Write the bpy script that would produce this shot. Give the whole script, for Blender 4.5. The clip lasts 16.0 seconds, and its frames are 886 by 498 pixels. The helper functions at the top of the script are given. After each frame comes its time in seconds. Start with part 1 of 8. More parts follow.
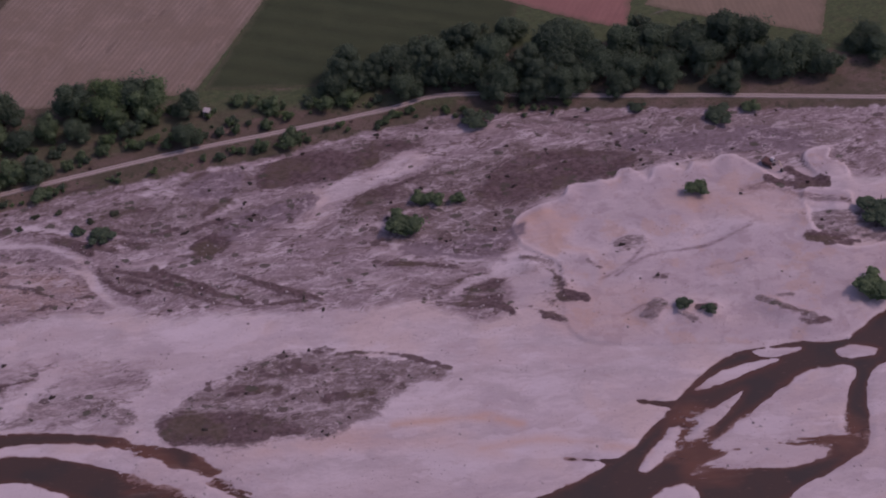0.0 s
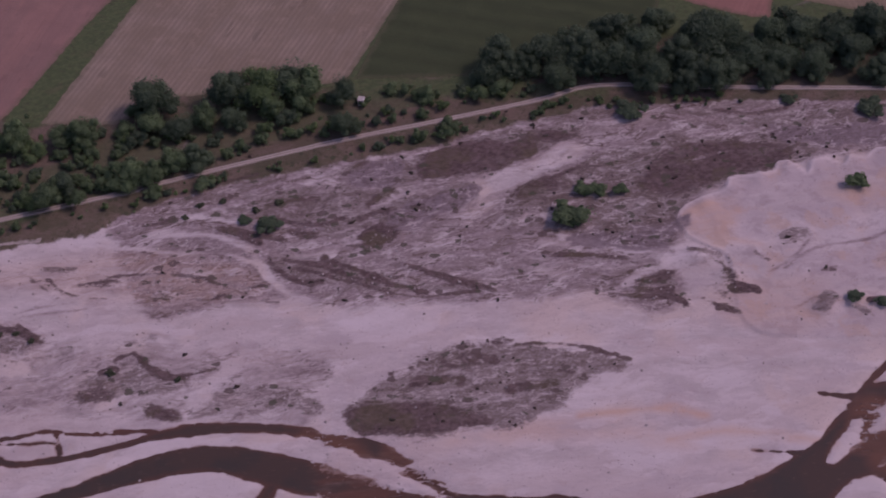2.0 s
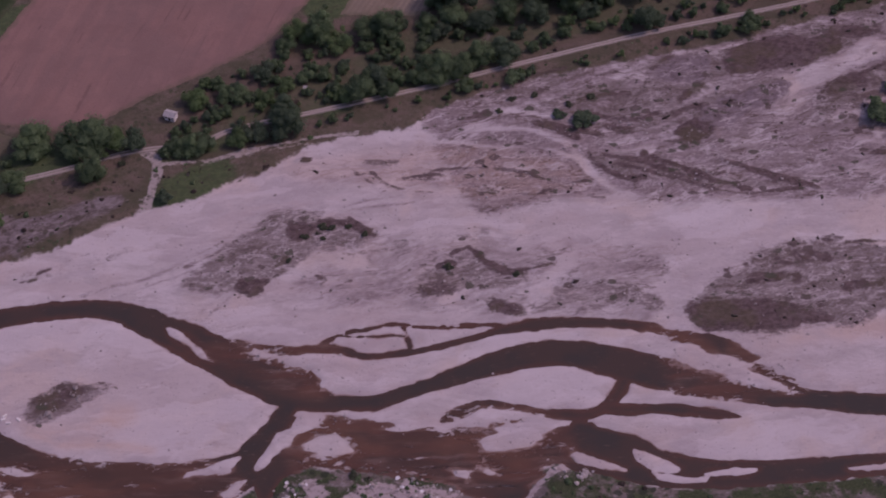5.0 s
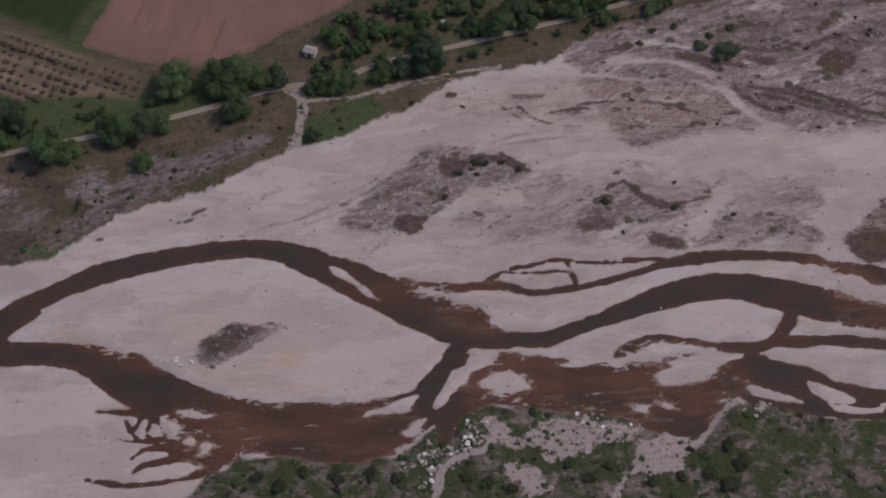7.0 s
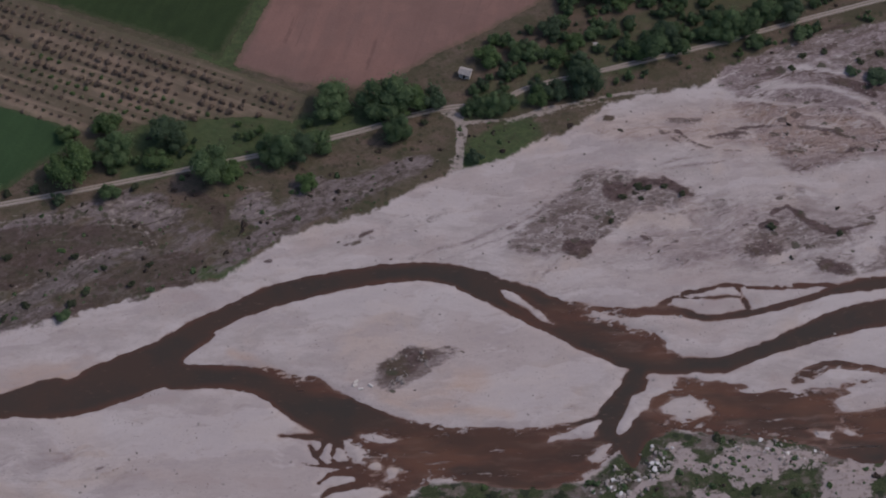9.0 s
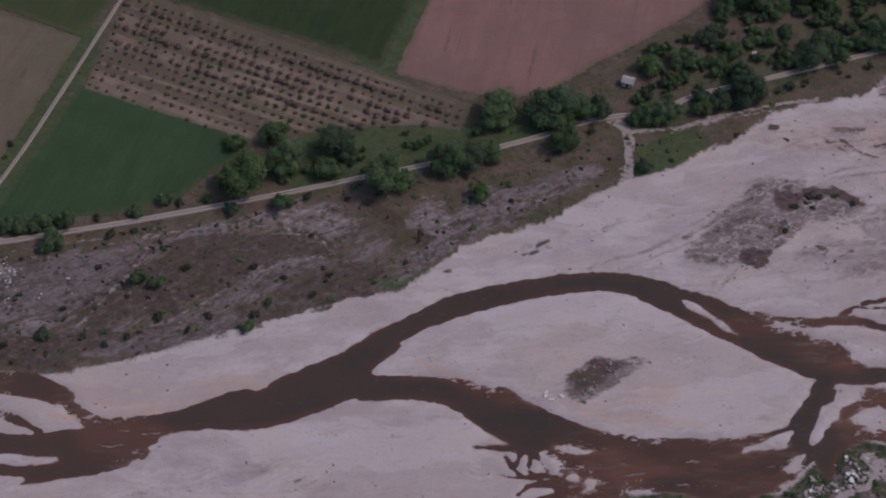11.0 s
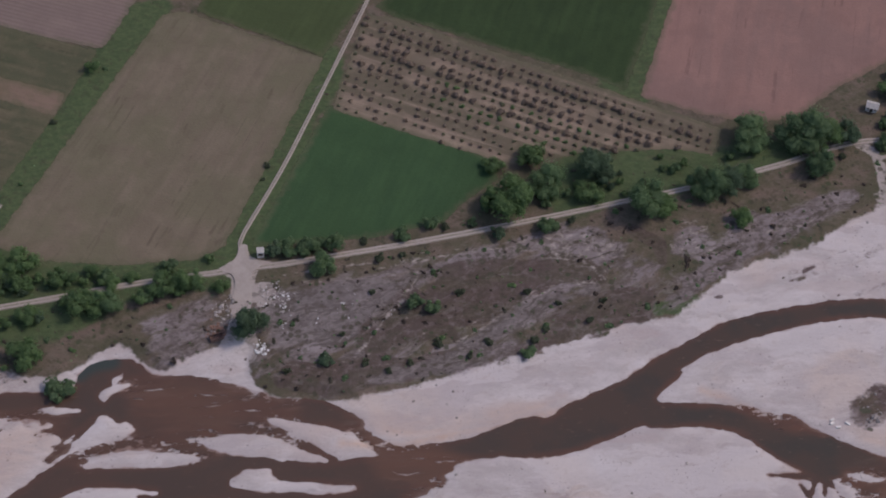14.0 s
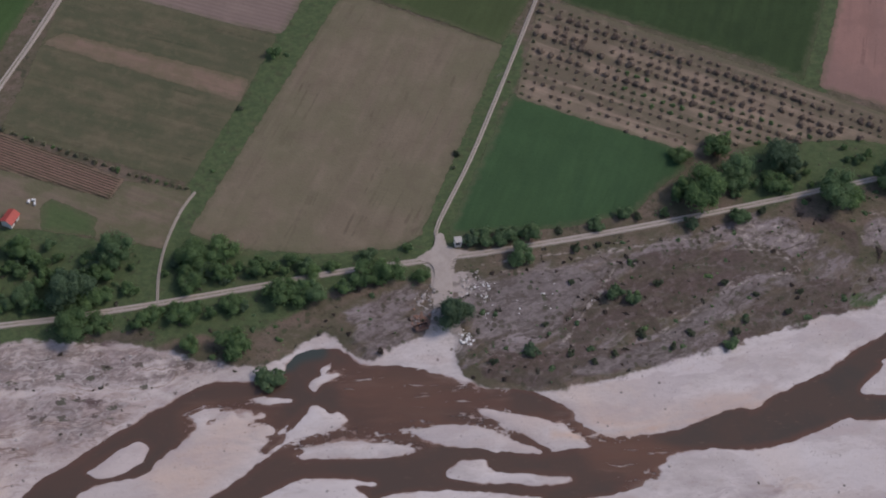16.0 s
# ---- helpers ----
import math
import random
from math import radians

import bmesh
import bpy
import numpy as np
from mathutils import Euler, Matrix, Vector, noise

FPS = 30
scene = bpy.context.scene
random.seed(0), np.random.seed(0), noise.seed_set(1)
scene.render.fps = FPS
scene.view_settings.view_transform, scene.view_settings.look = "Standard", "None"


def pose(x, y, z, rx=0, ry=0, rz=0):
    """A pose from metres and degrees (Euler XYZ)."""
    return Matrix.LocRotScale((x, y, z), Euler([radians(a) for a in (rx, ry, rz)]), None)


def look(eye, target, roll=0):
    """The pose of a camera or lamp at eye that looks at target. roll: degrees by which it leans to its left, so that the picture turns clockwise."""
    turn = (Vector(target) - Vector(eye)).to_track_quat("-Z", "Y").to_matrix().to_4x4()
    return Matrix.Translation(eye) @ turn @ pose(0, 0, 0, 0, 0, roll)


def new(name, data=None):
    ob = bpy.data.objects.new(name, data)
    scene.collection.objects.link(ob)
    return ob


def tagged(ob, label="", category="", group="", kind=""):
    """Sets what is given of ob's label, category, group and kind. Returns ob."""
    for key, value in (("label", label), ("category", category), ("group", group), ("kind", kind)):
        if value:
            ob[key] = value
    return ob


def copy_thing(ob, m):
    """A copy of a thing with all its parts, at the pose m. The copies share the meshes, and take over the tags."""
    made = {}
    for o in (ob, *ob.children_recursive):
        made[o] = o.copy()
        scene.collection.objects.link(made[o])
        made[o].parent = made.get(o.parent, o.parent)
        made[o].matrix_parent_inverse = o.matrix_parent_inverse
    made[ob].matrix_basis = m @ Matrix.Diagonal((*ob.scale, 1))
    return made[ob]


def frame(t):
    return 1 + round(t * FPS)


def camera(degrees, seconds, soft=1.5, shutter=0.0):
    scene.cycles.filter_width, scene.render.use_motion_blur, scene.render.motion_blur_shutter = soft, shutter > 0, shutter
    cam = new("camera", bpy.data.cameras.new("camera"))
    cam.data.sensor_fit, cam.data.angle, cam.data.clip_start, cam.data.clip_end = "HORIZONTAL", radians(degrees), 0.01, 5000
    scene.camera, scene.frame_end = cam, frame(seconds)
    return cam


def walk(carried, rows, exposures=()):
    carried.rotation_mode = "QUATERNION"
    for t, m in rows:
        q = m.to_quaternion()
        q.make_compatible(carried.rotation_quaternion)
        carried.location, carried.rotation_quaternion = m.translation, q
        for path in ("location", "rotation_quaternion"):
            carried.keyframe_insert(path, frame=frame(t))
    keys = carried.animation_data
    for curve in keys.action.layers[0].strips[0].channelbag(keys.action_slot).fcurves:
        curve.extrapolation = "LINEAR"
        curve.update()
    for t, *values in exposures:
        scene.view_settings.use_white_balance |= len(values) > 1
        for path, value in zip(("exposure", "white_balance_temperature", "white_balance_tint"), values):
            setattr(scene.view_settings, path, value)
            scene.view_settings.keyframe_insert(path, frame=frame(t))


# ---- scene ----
cam = camera(27.0, 16.0, soft=2.0)
PATH = [
    (0, (264.00, 0.00, 400.79), (223.26, 281.02, 119.07), -3.922),
    (0.5, (248.17, -1.09, 404.01), (209.08, 277.60, 119.75), -3.704),
    (1, (232.34, -2.18, 407.21), (195.46, 276.28, 122.44), -3.228),
    (1.5, (216.47, -3.29, 410.37), (181.67, 273.44, 123.65), -2.866),
    (2, (200.55, -4.38, 413.45), (168.32, 271.90, 125.99), -2.459),
    (2.5, (184.58, -5.46, 416.39), (155.00, 270.71, 128.55), -2.229),
    (3, (168.55, -6.53, 419.19), (142.11, 268.77, 130.20), -1.539),
    (3.5, (152.46, -7.57, 421.81), (127.97, 266.08, 131.08), -1.220),
    (4, (136.30, -8.54, 424.25), (112.59, 262.85, 131.35), -1.144),
    (4.5, (120.08, -9.37, 426.48), (94.16, 256.28, 128.55), -1.293),
    (5, (103.79, -10.00, 428.48), (71.20, 243.70, 120.95), -2.464),
    (5.2, (97.26, -10.20, 429.22), (63.65, 236.27, 115.97), -2.914),
    (7.3, (28.23, -10.37, 435.05), (13.62, 229.81, 115.51), -0.134),
    (7.5, (21.62, -10.29, 435.43), (9.18, 230.04, 115.92), 0.447),
    (8, (5.07, -10.05, 436.24), (-4.98, 229.50, 116.06), 0.776),
    (8.5, (-11.51, -9.73, 436.87), (-20.09, 230.17, 116.91), 1.175),
    (9, (-28.11, -9.37, 437.32), (-34.98, 232.06, 118.48), 1.660),
    (9.2, (-34.76, -9.22, 437.46), (-40.85, 233.19, 119.34), 1.925),
    (11.3, (-104.80, -7.58, 437.55), (-99.69, 232.17, 117.40), 4.045),
    (11.5, (-111.50, -7.35, 437.40), (-105.36, 231.82, 116.84), 4.426),
    (12, (-128.26, -6.72, 436.91), (-120.74, 234.18, 117.67), 4.901),
    (12.5, (-145.05, -6.05, 436.28), (-134.49, 236.52, 118.39), 5.516),
    (13, (-161.90, -5.33, 435.53), (-148.11, 237.09, 117.66), 6.116),
    (13.5, (-178.80, -4.55, 434.71), (-162.48, 237.86, 116.94), 6.319),
    (14, (-195.77, -3.71, 433.82), (-176.99, 237.94, 115.62), 6.816),
    (14.5, (-212.78, -2.82, 432.90), (-191.58, 237.87, 114.12), 7.291),
    (15, (-229.84, -1.90, 431.96), (-206.16, 238.20, 112.91), 7.735),
    (15.5, (-246.92, -0.96, 431.00), (-221.33, 237.31, 110.73), 8.157),
    (16, (-264.00, -0.00, 430.04), (-236.82, 237.11, 109.04), 8.844),
]
EXPOSURE = [
    (0, -0.65, 6750, 57), (5.0, -0.65, 6750, 57), (5.2, -0.65, 6750, 55), (7.3, -0.66, 7200, 20), (8.0, -0.66, 7050, 19), (8.5, -0.66, 7080, 17), (9.2, -0.66, 6720, 21), (11.5, -0.66, 6650, 27), (12.0, -0.66, 6750, 25), (12.5, -0.66, 6850, 23), (13.0, -0.52, 6800, 23), (13.5, -0.36, 6750, 21), (14.0, -0.24, 6700, 20), (14.5, -0.17, 6700, 19), (16, -0.15, 6700, 17),
]
walk(cam, [(t, look(eye, target, roll)) for t, eye, target, roll in PATH], EXPOSURE)
# ---- light ----
SUN_AZ, SUN_EL = 74.0, 50.0   # degrees: towards the sun, from +y to +x, and up
world = bpy.data.worlds.new("sky")
scene.world = world
world.use_nodes = True
wn = world.node_tree
sky = wn.nodes.new("ShaderNodeTexSky")
sky.sky_type, sky.sun_disc = "NISHITA", False
sky.sun_elevation, sky.sun_rotation = radians(SUN_EL), radians(SUN_AZ)
sky.dust_density = 2.0
wn.links.new(sky.outputs[0], wn.nodes["Background"].inputs[0])
wn.nodes["Background"].inputs[1].default_value = 0.15
lamp = bpy.data.lights.new("sun", "SUN")
lamp.energy, lamp.angle, lamp.color = 1.5, radians(1.5), (1.0, 0.93, 0.81)
sun = new("sun", lamp)
toward = Vector((math.sin(radians(SUN_AZ)) * math.cos(radians(SUN_EL)), math.cos(radians(SUN_AZ)) * math.cos(radians(SUN_EL)), math.sin(radians(SUN_EL))))
sun.matrix_world = look(toward * 900, (0, 0, 0))

# ---- plan: all in metres, x east, y north ----
CLEAR = [(-270.5, 275), (-268.5, 277.5), (-265.5, 279), (-262, 280)]
WATER = {
    'red_pool': [(10.5, 252), (7, 255.5), (10.5, 263), (16, 269), (20, 274.5), (25.5, 278), (32, 280.5), (41.5, 279.5), (48, 278.5), (54.5, 278), (60.5, 278.5), (67, 277), (76.5, 277.5), (83, 276.5), (88, 274.5), (92.5, 277), (98.5, 282), (106.5, 281.5), (116, 280.5), (120.5, 276), (127, 274), (139, 273.5), (160.5, 275.5), (186.5, 280), (197.5, 281.5), (197.5, 275), (186, 273), (160.5, 268.5), (137.5, 264.5), (122.5, 264.5), (111.5, 267), (102.5, 268.5), (97, 269), (91.5, 263.5), (87.5, 256.5), (77, 256.5), (69, 259.5), (59.5, 261), (50, 263), (37.5, 262.5), (25, 260.5), (14.5, 257)],
    'left_braids': [(-333.5, 233.5), (-327, 239), (-315, 249.5), (-301, 260.5), (-292.5, 267), (-280.5, 268.5), (-271, 270.5), (-270.5, 275), (-265.5, 280), (-256, 281), (-250, 276.5), (-237, 276.5), (-224.5, 274), (-213.5, 271.5), (-202.5, 271), (-193.5, 267), (-189, 262), (-186, 258.5), (-175, 258.5), (-162, 261.5), (-142.5, 269.5), (-140.5, 257.5), (-147, 256.5), (-162.5, 254), (-167, 247.5), (-174, 243), (-186.5, 238.5), (-209.5, 234), (-239, 228), (-290.5, 225), (-332.5, 226.5)],
    'middle_fork': [(-32.5, 313.5), (-22.5, 312.5), (-11.5, 310), (-5.5, 307), (3, 304), (11, 303.5), (19.5, 303.5), (21, 300), (25.5, 294), (28.5, 290.5), (32.5, 288), (35, 283), (28, 281.5), (22.5, 282), (18, 282.5), (8.5, 286), (-5, 293), (-15, 298.5), (-23.5, 303), (-30, 306), (-34.5, 309)],
    'south_pool': [(-74, 274.5), (-64, 270.5), (-56, 266), (-44.5, 262), (-32, 260.5), (-16, 261), (-3.5, 262.5), (7.5, 266.5), (16, 274.5), (19.5, 280.5), (23, 279.5), (17, 268), (12, 258.5), (15, 257), (9, 250), (2.5, 245.5), (-8, 242), (-23.5, 242.5), (-35.5, 242.5), (-45, 237.5), (-49.5, 236), (-54, 238.5), (-57.5, 242), (-59.5, 247.5), (-62, 253.5), (-64.5, 256), (-69.5, 262.5), (-75, 268)],
    'shallow_pool': [(14.5, 257.5), (19.5, 266.5), (26.5, 273.5), (32, 278.5), (43, 280), (54.5, 278), (64, 280), (76.5, 279), (87.5, 278), (97, 282.5), (101.5, 280), (99, 273.5), (93, 268.5), (89, 261.5), (84.5, 256), (76.5, 258), (65.5, 261.5), (53, 261.5), (43.5, 263.5), (34, 264.5), (28, 262.5), (22, 258.5), (18.5, 250.5)],
    'south_reach': [(98.5, 279), (108, 281.5), (117.5, 278.5), (127, 274.5), (145.5, 274.5), (168.5, 277), (186.5, 280), (197.5, 282), (197, 274.5), (186, 272.5), (160.5, 268), (139, 264.5), (122.5, 264.5), (108.5, 267), (99, 268.5), (96, 273)],
    'east_delta': [(239, 304), (248, 309.5), (257, 317), (264.5, 323), (269, 329.5), (275, 338), (280.5, 346.5), (286.5, 354.5), (294.5, 361.5), (304, 364.5), (314, 367), (325.5, 368.5), (332, 374.5), (339, 381.5), (348, 387.5), (349, 361), (337.5, 360.5), (333.5, 357), (331, 347.5), (331, 335), (328.5, 327), (321, 320.5), (312, 314), (304, 307), (286, 301.5), (271, 298.5), (233.5, 296.5)],
}
CHANNEL = {
    'braid_b': [(67, 278.5, 1.4), (76.5, 280.5, 0.7), (86, 283.5, 0.6), (93, 286, 0.7)],
    'thread_e': [(52, 314, 0.33), (46, 314.5, 0.39), (38, 311.5, 0.33), (31, 310.5, 0.39), (29.5, 307.5, 0.45)],
    'thread_f': [(30, 308.5, 0.33), (39.5, 309, 0.26), (50, 310, 0.33), (53, 306.5, 0.33)],
    'thread_g': [(52.5, 313.5, 0.45), (62.5, 314, 0.52), (69.5, 315, 0.65), (76, 316.5, 0.39)],
    'main_west': [(-175, 255.5, 2.9), (-166.5, 257, 2.6), (-152.5, 260, 4), (-138, 263.5, 6.2), (-127, 269.5, 7.7), (-116, 275.5, 7.8), (-107, 280, 9.7)],
    'north_branch': [(-110.5, 282.5, 5.2), (-107, 287.5, 4.1), (-98, 294.5, 3.2), (-84, 302.5, 4), (-69.5, 307.5, 3.6), (-53, 312, 3.5), (-37.5, 313, 3.6), (-25, 309.5, 4.8), (-23.5, 309.5, 4.3)],
    'south_branch': [(-110.5, 272.5, 4.6), (-100, 272.5, 3.8), (-90.5, 272.5, 4.4), (-81.5, 270.5, 5.4), (-72.5, 265.5, 6.8), (-64, 261, 7.1), (-53.5, 255.5, 7.3)],
    'main_middle': [(20, 283, 1.9), (31.5, 285, 2.5), (44.5, 286, 2.7), (53.5, 290.5, 2.4), (64, 295.5, 2.8), (74, 300.5, 4), (84, 305, 4.5), (97, 307.5, 4.7), (110, 305.5, 5.6), (121.5, 303, 6.1), (133, 300.5, 5.2), (145.5, 298.5, 4.3), (158, 296, 2.9), (169, 296.5, 3.2), (187.5, 296, 3.9)],
    'main_east': [(177, 296.5, 3.6), (187.5, 296, 3.9), (193, 297.5, 3.7), (208.5, 296.5, 3.5), (225.5, 297, 4.1), (241.5, 302, 4.2), (257.5, 310, 5.4)],
    'thin_north': [(2, 303.5, 1.9), (15.5, 303, 1.3), (32, 303.5, 1.5), (40.5, 302, 0.9), (51.5, 304, 1.1), (64.5, 308.5, 1.2), (74, 312.5, 1.1), (80.5, 315, 1.9), (90, 317.5, 2.2), (103, 319, 1.7), (116, 319, 1.8), (129.5, 316.5, 2.1), (140, 314, 2.9), (148, 311, 2.5), (154.5, 305, 1.6), (161.5, 301, 1.5), (167.5, 297, 1.5)],
    'thin_loop': [(26.5, 305, 0.59), (31, 309, 0.52), (39, 311.5, 0.52), (47, 314, 0.45), (57, 314, 0.33), (70.5, 316, 0.45), (80, 316, 0.78)],
    'loop_link': [(49, 314, 0.39), (51, 311, 0.39), (52.5, 305.5, 0.52)],
    'south_link': [(21, 283.5, 2.6), (16.5, 275, 2.7), (12, 267, 3.3), (8.5, 258.5, 4.1)],
    'inner_braid': [(65, 281, 2.4), (74, 288, 1.1), (85.5, 287, 1.3), (98.5, 286, 1.9), (108.5, 288.5, 1.9), (114.5, 298.5, 2)],
    'inner_spur': [(110, 289, 2.2), (115.5, 289, 2.1), (126.5, 290, 2), (139.5, 289.5, 1.8), (147, 289, 0.3)],
    'south_braid': [(93.5, 271, 4), (99, 278, 3.6), (102.5, 281.5, 3.1), (111, 279, 2.8), (117.5, 277.5, 2.9), (123, 275, 2.1), (131.5, 273, 2), (145.5, 272.5, 1.8), (160.5, 272.5, 3.2), (176, 274.5, 3.2), (186.5, 276.5, 3.3)],
    'feeder_a': [(-79.5, 254.5, 0.2), (-73, 254.5, 0.6), (-66, 254.5, 1), (-61, 252.5, 1.2)],
    'feeder_b': [(-73, 246.5, 0.2), (-68, 245.5, 0.6), (-63.5, 246, 0.8), (-59.5, 247, 1)],
    'feeder_c': [(-70.5, 252, 0.3), (-69, 249, 0.6), (-66, 246, 0.7)],
    'feeder_d': [(-66.5, 254, 0.8), (-67, 251.5, 0.7), (-68, 248.5, 0.6)],
    'feeder_e': [(-67, 240.5, 0.2), (-64.5, 243, 0.6), (-61, 244, 0.9), (-58, 244, 1.2)],
    'feeder_f': [(-66, 236, 0.4), (-63.5, 238.5, 0.8), (-59.5, 239.5, 1.2), (-56.5, 240.5, 1.6)],
    'feeder_g': [(-78, 233, 0.6), (-71.5, 232, 0.8), (-64, 232, 0.9), (-55, 234, 0.8), (-47.5, 236, 1), (-44, 238.5, 1.2)],
    'feeder_h': [(-63.5, 254.5, 0.8), (-64, 251, 0.5), (-64.5, 248, 0.5), (-61, 245.5, 0.8)],
    'delta_spur': [(267, 342, 0.6), (277, 341, 1.2)],
    'delta_thin': [(247.5, 320, 0.6), (257, 320, 0.6), (261.5, 319.5, 1.2)],
}
